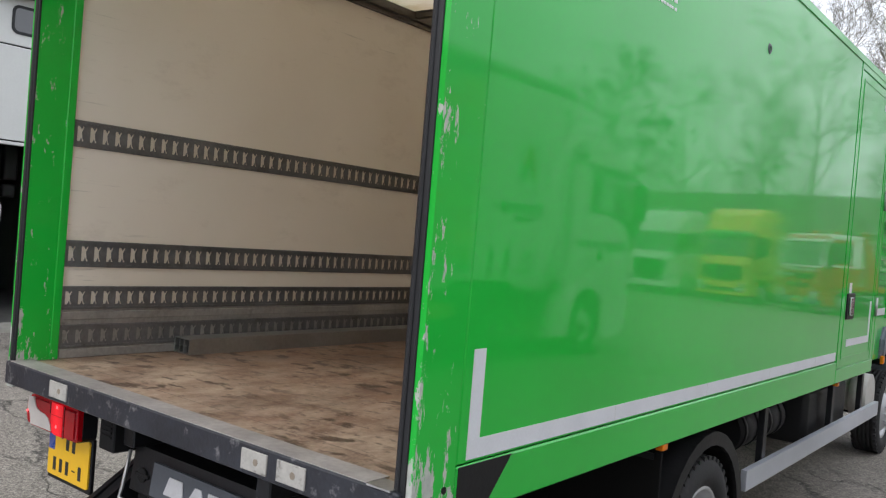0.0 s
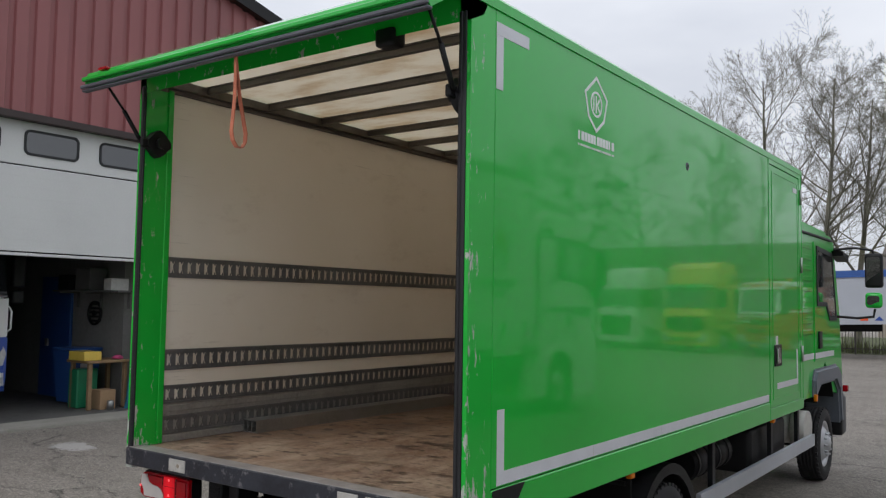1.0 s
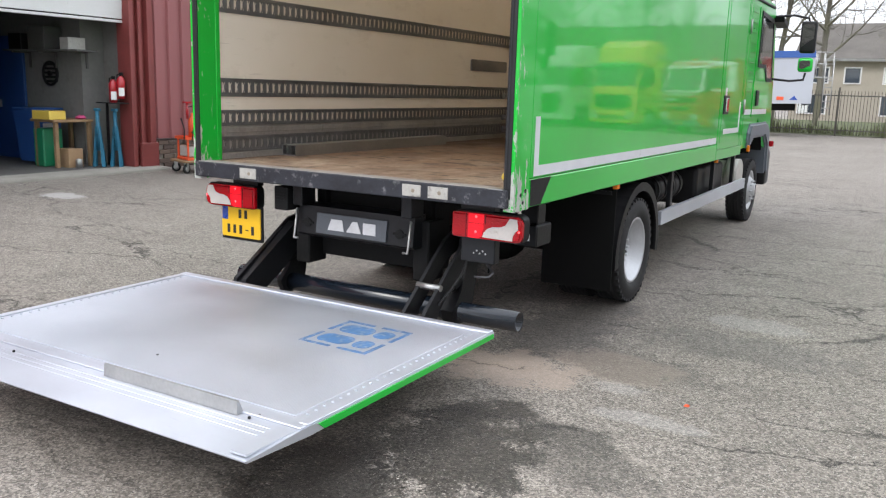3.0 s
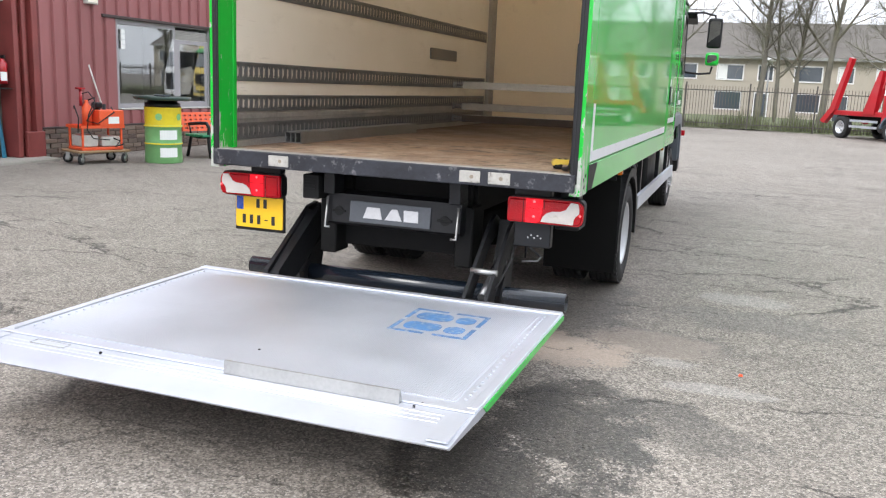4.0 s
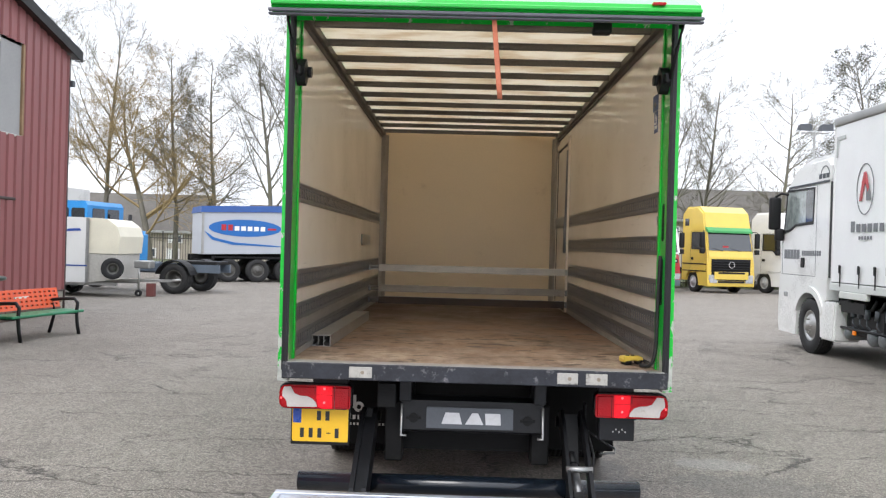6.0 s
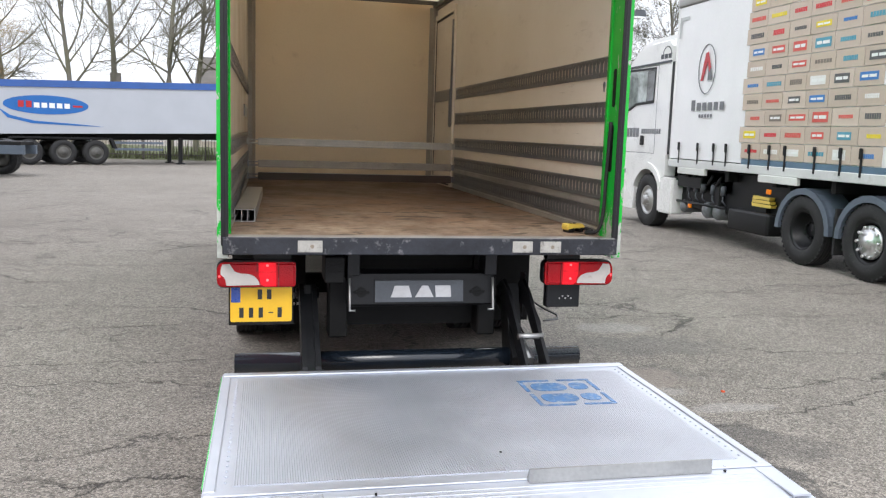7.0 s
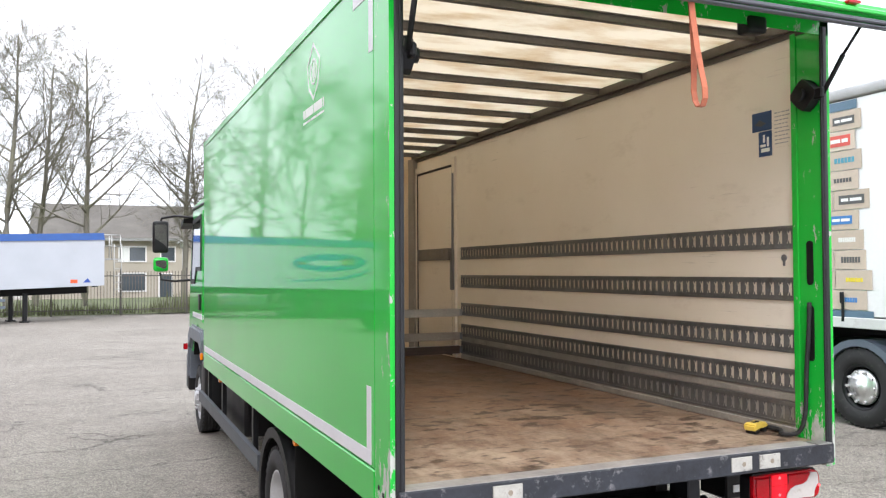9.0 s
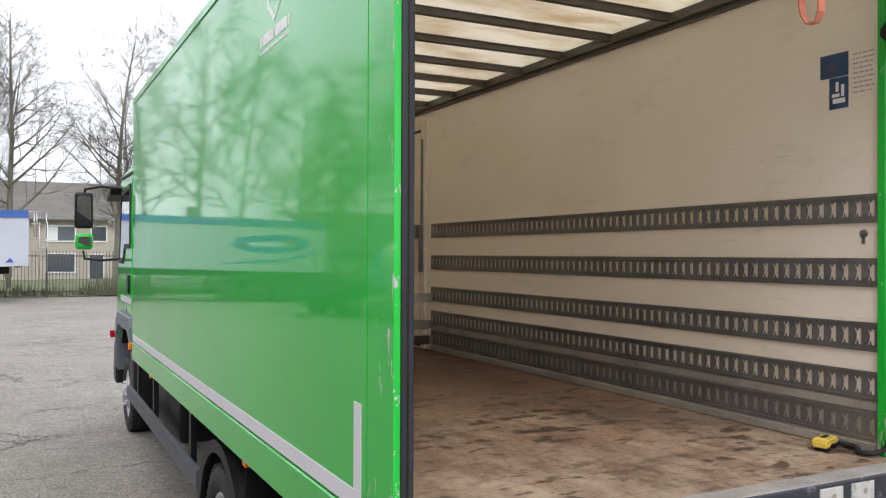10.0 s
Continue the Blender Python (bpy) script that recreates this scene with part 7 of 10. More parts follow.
        lathe(bm, [(0.0, 0.01), (0.0, 0.075), (0.34, 0.075), (0.4, 0.04), (0.42, 0.03), (0.42, 0.004)], "z", 20, closed=False)
        part("cylinder", bm, RED_PAINT, e)
        bm = B()
        box(bm, -0.02, 0.06, -0.015, 0.015, 0.42, 0.48, 0, 0.006)
        sweep(bm, [(0.0, 0, 0.45), (-0.09, 0, 0.44), (-0.1, 0, 0.3), (-0.085, 0, 0.1)], 0.012, 8)
        part("valve", bm, PLASTIC_BLACK, e)
        bm = B()
        ring = [(0.077 * math.cos(radians(a)), 0.077 * math.sin(radians(a))) for a in range(-70, 20, 10)]
        ring2 = [(0.079 * math.cos(radians(a)), 0.079 * math.sin(radians(a))) for a in range(-70, 20, 10)]
        slab(bm, ring2 + ring[::-1], "z", 0.05, 0.2)
        part("white_label", bm, WHITE_PRINT, e)
    bm = B()
    box(bm, -0.5, 0.05, -0.15, 0.15, -0.02, 0.0)
    box(bm, -0.4, -0.37, -0.02, 0.02, -1.17, -0.02)
    solid("extinguisher_stand", bm, BLACK_STEEL, "thin black stand under the extinguishers", "stand", m=pose(-9.85, 6.26, 1.25))
    for k, (x, y) in enumerate(((-10.25, 6.05), (-10.05, 6.28))):
        j = thing("axle_stand", "light blue axle stand on the workshop floor", "axle stand", pose(x, y, 0.055), "axle stands")
        bm = B()
        for a in range(4):
            hexa(bm, [(0.13 * math.cos(radians(90 * a + d)), 0.13 * math.sin(radians(90 * a + d)), 0.0) for d in (-12, 12, 22, -22)][:4] + [(0.05 * math.cos(radians(90 * a + d)), 0.05 * math.sin(radians(90 * a + d)), 0.75) for d in (-12, 12, 22, -22)])
        bmesh.ops.recalc_face_normals(bm, faces=list(bm.faces))
        part("leg_frame", bm, TEAL, j)
        bm = B()
        cyl(bm, (0, 0, 0.3), (0, 0, 1.05), 0.035, 12)
        box(bm, -0.06, 0.06, -0.04, 0.04, 1.03, 1.08, 0, 0.01)
        part("ratchet_bar", bm, TEAL, j)
    for k in range(4):
        bm = B()
        lathe(bm, [(0.0, 0.005), (0.0, 0.06), (0.15, 0.06), (0.16, 0.05), (0.17, 0.02), (0.17, 0.004)], "z", 14, closed=False)
        solid("oil_can", bm, (STEEL_GREY, WHITE_DIRTY)[k % 2], "small metal can on the workshop floor", "can", group="cans on the workshop floor", m=pose(-10.3 - 0.14 * k, 5.65 + 0.1 * (k % 2), 0.055))
    bm = B()
    box(bm, -0.9, 0.9, -0.05, 0.05, 0.0, 0.06, 0, 0.01)
    solid("tube_lamp", bm, surf("lamp_housing", (0.6, 0.6, 0.6), 0.5), "long fluorescent lamp hanging in the workshop", "lamp", m=pose(-14.5, 3.4, 3.3, 0, 0, 90))


workshop_inside()

# ---- other vehicles ----
HEADLIGHT = surf("headlight_glass", (0.5, 0.52, 0.54), 0.1, 0.3, 0.3, 9, 40, 0.2, coat=1.0)


def lorry_cab(t, paint, low, high, w=1.2, depth=2.2, visor=None, name="cab", grille=PLASTIC_BLACK, dark_lower=None, bed=1.0, face=True):
    """A cab with its front at y = 0 looking to +y; returns the body part."""
    sh = high - 0.25
    low_cab = high < 3.4
    if low_cab:
        prof = [(-depth, bed), (-depth, high - 0.12), (-depth + 0.12, high), (-0.5, high), (-0.3, high - 0.12), (-0.06, 1.8), (0.0, 1.6), (0.0, bed)]
    else:
        prof = [(-depth, bed), (-depth, sh), (-depth + 0.3, high), (-0.95, high), (-0.5, sh - 0.05), (-0.3, min(3.0, sh - 0.25)), (-0.06, 1.95), (0.0, 1.7), (0.0, bed)]
    bm = B()
    slab(bm, prof, "x", -w, w)
    es = [e for e in bm.edges if abs(e.verts[0].co.x - e.verts[1].co.x) < 1e-5 and min(v.co.z for v in e.verts) > 1.2]
    bmesh.ops.bevel(bm, geom=es, offset=0.08, segments=3, affect="EDGES")
    body = part(name, bm, paint, t)
    # windscreen follows the rake
    if low_cab:
        za, zb = 1.88, high - 0.28
        ya, yb = -0.06 - 0.24 * (za - 1.8) / (high - 1.92), -0.06 - 0.24 * (zb - 1.8) / (high - 1.92)
    else:
        za, zb = 2.02, min(2.92, sh - 0.3)
        ya, yb = -0.078, -0.3 + 0.02
    bm = B()
    hexa(bm, [(-w + 0.1, ya - 0.04, za), (w - 0.1, ya - 0.04, za), (w - 0.1, ya + 0.022, za), (-w + 0.1, ya + 0.022, za), (-w + 0.14, yb - 0.05, zb), (w - 0.14, yb - 0.05, zb), (w - 0.14, yb + 0.012, zb), (-w + 0.14, yb + 0.012, zb)])
    part("windscreen", bm, DARK_GLASS, body)
    for x in (-0.5, 0.45):
        bm = B()
        cyl(bm, (x, ya + 0.04, za - 0.02), (x + 0.5, ya - 0.0, za + 0.12), 0.012, 6)
        part("wiper", bm, PLASTIC_BLACK, body)
    if visor is not None:
        bm = B()
        slab(bm, [(yb - 0.1, zb + 0.02), (yb + 0.17, zb - 0.06), (yb + 0.16, zb + 0.04), (yb - 0.1, zb + 0.24)], "x", -w + 0.06, w - 0.06)
        part("sun_visor", bm, visor, body)
    for s in (-1, 1):
        def X(a, b):
            return (min(s * a, s * b), max(s * a, s * b))
        bm = B()
        win = [(-1.42, 2.1), (-0.72, 2.1), (-0.57, 1.99), (-0.23, 1.99), (-0.39, zb - 0.09), (-1.42, zb - 0.06)]
        slab(bm, win, "x", *X(w, w + 0.006))
        part("side_window", bm, DARK_GLASS, body)
        bm = B()
        rim = [(-1.46, 2.06), (-0.74, 2.06), (-0.58, 1.95), (-0.19, 1.95), (-0.36, zb - 0.04), (-1.46, zb - 0.02)]
        ring_slab(bm, rim, win, "x", *X(w, w + 0.014))
        part("window_seal", bm, GASKET, body)
        bm = B()
        d = [(-1.55, 1.05), (-0.15, 1.05), (-0.1, 1.9), (-0.34, zb), (-1.55, zb + 0.03)]
        ring_slab(bm, d, [(-1.54, 1.06), (-0.16, 1.06), (-0.11, 1.9), (-0.345, zb - 0.01), (-1.54, zb + 0.02)], "x", *X(w, w + 0.003))
        part("door_seam", bm, GASKET, body)
        bm = B()
        box(bm, *X(w, w + 0.03), -1.45, -1.25, 1.55, 1.68, 0, 0.01)
        part("door_handle", bm, PLASTIC_BLACK, body)
        bm = B()
        sweep(bm, [(s * (w - 0.05), -0.4, zb - 0.02), (s * (w + 0.18), -0.12, zb + 0.02), (s * (w + 0.24), -0.1, zb - 0.1)], 0.02, 6)
        box(bm, *X(w + 0.12, w + 0.34), -0.22, -0.06, zb - 0.77, zb - 0.05, 0, 0.04, 2)
        box(bm, *X(w + 0.12, w + 0.33), -0.22, -0.06, zb - 1.06, zb - 0.83, 0, 0.04, 2)
        part("mirror", bm, PLASTIC_BLACK, body)
        # lower body round the wheel
        bm = B()
        pl = [(-depth, 0.55), (-1.9, 0.55), *[(-1.35 + 0.56 * math.cos(radians(a)), 0.52 + 0.56 * math.sin(radians(a))) for a in range(165, 10, -15)], (-0.75, 0.35), (-0.02, 0.35), (0.03, 0.6), (0.03, bed), (-depth, bed)]
        slab(bm, pl, "x", *X(w - 0.2, w + 0.01))
        part("lower_side", bm, low, body)
        if face:
            bm = B()
            slab(bm, [(-0.03, 0.62), (0.05, 0.62), (0.06, 0.85), (0.0, 0.9)], "x", *X(w - 0.42, w - 0.06))
            part("headlight", bm, HEADLIGHT, body, "clear headlight")
    if not face:
        return body
    bm = B()
    box(bm, -w - 0.01, w + 0.01, -0.25, 0.05, 0.32, 0.6, 0, 0.04, 2)
    part("front_bumper", bm, dark_lower or low, body)
    bm = B()
    box(bm, -w + 0.2, w - 0.2, 0.0, 0.02, 0.62, 1.62, 0, 0.02)
    g = part("grille", bm, grille, body)
    for k in range(7):
        bm = B()
        hexa(bm, [(-w + 0.25, 0.02, 0.72 + 0.12 * k), (w - 0.25, 0.02, 0.72 + 0.12 * k), (w - 0.25, 0.03, 0.72 + 0.12 * k), (-w + 0.25, 0.03, 0.72 + 0.12 * k), (-w + 0.25, 0.02, 0.79 + 0.12 * k), (w - 0.25, 0.02, 0.79 + 0.12 * k), (w - 0.25, 0.06, 0.77 + 0.12 * k), (-w + 0.25, 0.06, 0.77 + 0.12 * k)])
        part("grille_slat", bm, grille, g)
    return body


def blank_plate(t, x, y, z, name="number_plate"):
    bm = B()
    box(bm, x - 0.26, x + 0.26, y, y + 0.012, z, z + 0.11, 0, 0.002)
    box(bm, x + 0.21, x + 0.255, y + 0.012, y + 0.014, z + 0.005, z + 0.105, 1)
    for k in range(6):
        box(bm, x - 0.22 + 0.07 * k, x - 0.175 + 0.07 * k, y + 0.012, y + 0.014, z + 0.025, z + 0.085, 2)
    part(name, bm, [YELLOW_PLATE, BLUE_PAINT, INK], t, "yellow number plate")


PRINT_CARD = tint_random("printed_cartons", [(0.56, 0.46, 0.375), (0.52, 0.425, 0.34), (0.6, 0.5, 0.41), (0.55, 0.45, 0.355)], 0.5)
TAG_COLOURS = [(0.6, 0.04, 0.05), (0.75, 0.6, 0.03), (0.05, 0.2, 0.5), (0.75, 0.75, 0.72), (0.1, 0.1, 0.1), (0.62, 0.1, 0.08), (0.08, 0.3, 0.4), (0.2, 0.17, 0.14)]
PRINT_TAGS = [surf("printed_mark", c, 0.5, 0.0, 0.1, 4, 40, 0.0) for c in TAG_COLOURS]
CURTAIN = surf("white_curtain", (0.8, 0.8, 0.81), 0.38, 0.0, 0.05, 1.2, 30, 0.04)
CURTAIN_BLUE = surf("slate_blue_print", (0.1, 0.17, 0.24), 0.45, 0.0, 0.15, 2, 30, 0.02)
GREY_FENDER = surf("grey_fender", (0.1, 0.125, 0.16), 0.45, 0.0, 0.15, 3, 40, 0.1)


HUB_SILVER = surf("worn_silver", (0.7, 0.7, 0.71), 0.3, 0.8, 0.15, 8, 50, 0.15, dirt=(0.35, 0.33, 0.3), dirt_at=0.62)
PRINT_GREY = surf("grey_print", (0.17, 0.175, 0.19), 0.5, 0.0, 0.1, 3, 40, 0.0)


def sleeper_cab(t):
    """Tall white cab with a high roof; its front lies at y = 0, its doors at x = -1.22 and 1.22."""
    w = 1.22
    bm = B()
    slab(bm, [(-2.28, 1.46), (-2.28, 3.78), (-2.2, 3.85), (-1.2, 3.83), (-0.75, 3.76), (-0.5, 3.6), (-0.38, 3.3), (-0.1, 2.32), (0.0, 2.1), (0.0, 1.46)], "x", -w, w)
    es = [e for e in bm.edges if max(abs(v.co.x) for v in e.verts) > 1.2 and abs(e.verts[0].co.x - e.verts[1].co.x) < 1e-5 and min(v.co.z for v in e.verts) > 3.4]
    bmesh.ops.bevel(bm, geom=es, offset=0.13, segments=3, affect="EDGES")
    body = part("cab", bm, WHITE_PAINT, t)
    bm = B()
    hexa(bm, [(-w + 0.08, -0.14, 2.36), (w - 0.08, -0.14, 2.36), (w - 0.08, -0.09, 2.36), (-w + 0.08, -0.09, 2.36), (-w + 0.12, -0.41, 3.26), (w - 0.12, -0.41, 3.26), (w - 0.12, -0.355, 3.26), (-w + 0.12, -0.355, 3.26)])
    part("windscreen", bm, DARK_GLASS, body)
    for x in (-0.6, 0.35):
        bm = B()
        cyl(bm, (x, -0.06, 2.33), (x + 0.6, -0.1, 2.48), 0.012, 6)
        part("wiper", bm, PLASTIC_BLACK, body)
    bm = B()
    slab(bm, [(-0.42, 3.3), (-0.2, 3.22), (-0.18, 3.26), (-0.42, 3.42)], "x", -w + 0.04, w - 0.04)
    part("sun_visor", bm, PLASTIC_GREY, body)
    # solid pane coloured pale for the daylight seen through the cab
    pale = surf("daylit_cab_glass", (0.3, 0.34, 0.33), 0.05, 0.0, 0.5, 3.5, 9, 0.0, coat=1.0)
    for s in (-1, 1):
        def X(a, b):
            return (min(s * a, s * b), max(s * a, s * b))
        glass_out = [(-0.33, 3.21), (-0.2, 2.4), (-0.5, 2.45), (-0.74, 2.54), (-1.24, 2.56), (-1.24, 3.19)]
        bm = B()
        slab(bm, glass_out, "x", *X(w, w + 0.006))
        part("side_window", bm, pale, body)
        bm = B()
        slab(bm, [(-1.24, 3.19), (-1.24, 2.56), (-1.57, 2.58), (-1.6, 3.2)], "x", *X(w, w + 0.008))
        part("quarter_panel", bm, DARK_GLASS, body)
        bm = B()
        ring_slab(bm, [(-0.29, 3.26), (-0.14, 2.35), (-0.51, 2.4), (-0.75, 2.49), (-1.6, 2.52), (-1.64, 3.24)], [(-0.33, 3.21), (-0.2, 2.4), (-0.5, 2.45), (-0.74, 2.54), (-1.57, 2.58), (-1.6, 3.2)], "x", *X(w, w + 0.012))
        part("window_seal", bm, GASKET, body)
        bm = B()
        slab(bm, [(-0.38, 3.285), (-0.38, 3.32), (-2.28, 3.335), (-2.28, 3.295)], "x", *X(w, w + 0.02))
        part("roof_gutter", bm, PLASTIC_GREY, body)
        bm = B()
        ring_slab(bm, [(-1.74, 1.5), (-0.1, 1.5), (-0.08, 2.2), (-0.3, 3.28), (-1.74, 3.28)], [(-1.73, 1.51), (-0.11, 1.51), (-0.09, 2.2), (-0.31, 3.27), (-1.73, 3.27)], "x", *X(w, w + 0.003))
        part("door_seam", bm, PLASTIC_GREY, body)
        bm = B()
        box(bm, *X(w, w + 0.025), -1.24, -1.08, 1.66, 1.86, 0, 0.012)
        part("door_handle", bm, PLASTIC_BLACK, body)
        # black strip put in for the dark gap before the headboard
        bm = B()
        box(bm, *X(w - 0.05, w - 0.015), -2.42, -2.28, 1.5, 3.3)
        part("rear_gap_strip", bm, GASKET, body, "black strip standing in for the dark gap behind the cab")
        # mirrors on a short arm
        bm = B()
        sweep(bm, [(s * (w - 0.03), -0.36, 3.16), (s * (w + 0.1), -0.2, 3.2), (s * (w + 0.2), -0.12, 3.12)], 0.026, 6)
        box(bm, *X(w + 0.08, w + 0.32), -0.19, -0.05, 2.43, 3.12, 0, 0.05, 2)
        part("mirror", bm, PLASTIC_BLACK, body)
        bm = B()
        box(bm, *X(w + 0.0, w + 0.19), -0.19, -0.05, 2.2, 2.46, 0, 0.05, 2)
        part("wide_mirror", bm, PLASTIC_BLACK, body)
        # wing round the wheel, with a lip standing proud of the arch
        ring = [(-1.53 + 0.63 * math.cos(radians(a)), 0.55 + 0.63 * math.sin(radians(a))) for a in range(158, 20, -8)]
        bm = B()
        slab(bm, [(-2.28, 1.08), (-2.12, 1.02), *ring, (-0.88, 0.3), (-0.03, 0.3), (0.03, 0.55), (0.03, 1.1), (0.0, 1.46), (-2.28, 1.46)], "x", *X(w - 0.22, w + 0.012))
        part("wing", bm, WHITE_PAINT, body)
        bm = B()
        lip = [(-1.53 + 0.74 * math.cos(radians(a)), 0.55 + 0.76 * math.sin(radians(a))) for a in range(20, 150, 8)]
        slab(bm, ring + lip, "x", *X(w + 0.0, w + 0.045))
        part("arch_lip", bm, WHITE_PAINT, body)
        bm = B()
        slab(bm, [(-0.8, 0.3), (-0.8, 1.16), (-2.12, 1.16), (-2.12, 0.98)], "x", *X(w - 0.5, w - 0.24))
        part("wheel_housing", bm, UNDER, body)
        bm = B()
        box(bm, *X(w - 0.02, w + 0.02), -0.46, -0.26, 1.04, 1.14, 0, 0.008)
        part("side_lamp", bm, HEADLIGHT, body)
        bm = B()
        slab(bm, [(-0.03, 0.62), (0.05, 0.62), (0.06, 0.85), (0.0, 0.9)], "x", *X(w - 0.42, w - 0.06))
        part("headlight", bm, HEADLIGHT, body, "clear headlight")
        bm = B()
        slab(bm, [(-1.98, 1.07), (-2.05, 0.34), (-2.62, 0.34), (-2.66, 1.05)], "x", *X(w - 0.5, w + 0.02))
        bmesh.ops.bevel(bm, geom=list(bm.edges), offset=0.03, segments=2, affect="EDGES")
        part("side_fairing", bm, WHITE_PAINT, body)
    bm = B()
    box(bm, -w + 0.05, w - 0.05, -0.25, 0.05, 0.32, 0.6, 0, 0.04, 2)
    part("front_bumper", bm, WHITE_PAINT, body)
    bm = B()
    box(bm, -w + 0.2, w - 0.2, 0.0, 0.02, 0.62, 2.0, 0, 0.02)
    g = part("grille", bm, PLASTIC_BLACK, body)
    for k in range(7):
        bm = B()
        box(bm, -w + 0.25, w - 0.25, 0.02, 0.045, 0.74 + 0.17 * k, 0.82 + 0.17 * k)
        part("grille_slat", bm, PLASTIC_BLACK, g)
    bm = B()
    for k in range(5):
        box(bm, -w - 0.007, -w, -0.33 - 0.16 * k, -0.2 - 0.16 * k, 1.83, 2.02)
    part("door_print", bm, PRINT_GREY, body)
    bm = B()
    for k in range(9):
        box(bm, -w - 0.007, -w, -1.17 - 0.1 * k, -1.1 - 0.1 * k, 1.9, 2.0)
    part("door_print", bm, PRINT_GREY, body)
    bm = B()
    ring_slab(bm, arc(-2.06, 3.42, 0.2, 10, 170, 10), arc(-2.06, 3.42, 0.18, 10, 170, 10), "x", -w - 0.006, -w)
    for k in range(3):
        box(bm, -w - 0.006, -w, -1.92 - 0.16 * k, -1.8 - 0.16 * k, 3.38, 3.47)
    part("maker_mark", bm, PLASTIC_GREY, body)
    return body


def curtain_truck():
    """White rigid curtain-side truck; its near side lies at local x = -1.25."""
    t = thing("curtain_truck", "white curtain-side truck with a printed wall of cartons", "truck", pose(8.0, 12.72, 0, 0, 0, 0.0))
    cab = sleeper_cab(t)
    # body
    y1, y0 = -2.48, -18.0
    bm = B()
    box(bm, -1.27, 1.27, y0, y1, 1.28, 1.42, 0, 0.01)
    part("load_bed", bm, surf("pale_grey_paint", (0.6, 0.61, 0.6), 0.45, dirt=(0.3, 0.28, 0.25)), t)
    bm = B()
    box(bm, -1.27, 1.27, y0, y1, 4.28, 4.44, 0, 0.03, 2)
    part("roof", bm, STEEL_GREY, t)
    bm = B()
    box(bm, -1.25, 1.25, y1 - 0.05, y1, 1.42, 4.28)
    part("headboard", bm, WHITE_PAINT, t)
    bm = B()
    box(bm, -1.24, 1.24, y0, y0 + 0.05, 1.42, 4.28)
    part("rear_door", bm, WHITE_PAINT, t)
    for s in (-1, 1):
        bm = B()
        n = 120
        v = []
        for i in range(n + 1):
            y = y1 - 0.05 + (y0 - y1 + 0.1) * i / n
            row = []
            for k in range(7):
                z = 1.44 + (4.27 - 1.44) * k / 6
                row.append(bm.verts.new((s * (1.245 + 0.008 * math.sin(y * 9.0 + k * 0.4) * (1 if 0 < k < 6 else 0.4)), y, z)))
            v.append(row)
        for i in range(n):
            for k in range(6):
                f = bm.faces.new([v[i][k], v[i + 1][k], v[i + 1][k + 1], v[i][k + 1]])
                f.smooth = True
        bmesh.ops.recalc_face_normals(bm, faces=list(bm.faces))
        cur = part("side_curtain", bm, CURTAIN, t, "white side curtain")
        if s > 0:
            continue
        # printed cartons and marks
        bm = B()
        rng = random.Random(12)
        Z0, ROW = 1.52, 0.262
        tags, bars = B(), B()
        for r in range(10):
            y = -5.02 + rng.uniform(-0.08, 0.08)
            z = Z0 + r * ROW
            c = 0
            while c < 6:
                wdt = 0.5 + rng.uniform(0.0, 0.1)
                box(bm, -1.262, -1.256, y - wdt + 0.012, y, z, z + ROW - 0.012)
                tw, th = rng.uniform(0.26, 0.4), rng.uniform(0.08, 0.15)
                zc, yc = z + ROW * 0.48, y - wdt / 2
                hue = rng.randrange(8)
                if rng.random() < 0.5:
                    box(tags, -1.266, -1.262, yc - tw / 2, yc + tw / 2, zc - th / 2, zc + th / 2, hue)
                    cut = rng.uniform(0.35, 0.7)
                    for a, b in ((-0.4, -0.4 + 0.8 * cut - 0.03), (-0.4 + 0.8 * cut + 0.03, 0.4)):
                        box(bars, -1.2675, -1.266, yc + a * tw, yc + b * tw, zc - th * 0.17, zc + th * 0.17)
                else:
                    m = rng.randrange(6, 10)
                    for q in range(m):
                        a = yc - tw / 2 + q * tw / m
                        box(tags, -1.265, -1.262, a, a + tw * 0.78 / m, zc - th * 0.28, zc + th * 0.28, hue)
                y -= wdt
                c += 1
        part("carton_print", bm, PRINT_CARD, cur, "printed stack of brown cartons")
        part("carton_mark", tags, PRINT_TAGS, cur)["kind"] = "stuff"
        part("carton_lettering", bars, WHITE_PRINT, cur)["kind"] = "stuff"
        bm = B()
        box(bm, -1.259, -1.255, -8.4, -5.05, Z0 - 0.12, Z0 - 0.012)
        part("pallet_print", bm, CURTAIN_BLUE, cur)
        bm = B()
        box(bm, -1.259, -1.255, -8.2, -5.0, Z0 + 10 * ROW, 4.26)
        part("sky_print", bm, CURTAIN_BLUE, cur)
        # round emblem with a bent stroke, a row of blocks under it
        bm = B()
        yc, zc = -3.72, 3.06
        ring_slab(bm, [(yc + 0.3 * math.cos(radians(a)), zc + 0.44 * math.sin(radians(a))) for a in range(0, 350, 10)], [(yc + 0.284 * math.cos(radians(a)), zc + 0.422 * math.sin(radians(a))) for a in range(0, 350, 10)], "x", -1.266, -1.259)
        for k in range(6):
            box(bm, -1.266, -1.259, -4.38 + 0.2 * k, -4.25 + 0.2 * k, 2.33, 2.47 if k < 5 else 2.52)
        for k in range(5):
            box(bm, -1.266, -1.259, -4.0 + 0.1 * k, -3.94 + 0.1 * k, 2.2, 2.26)
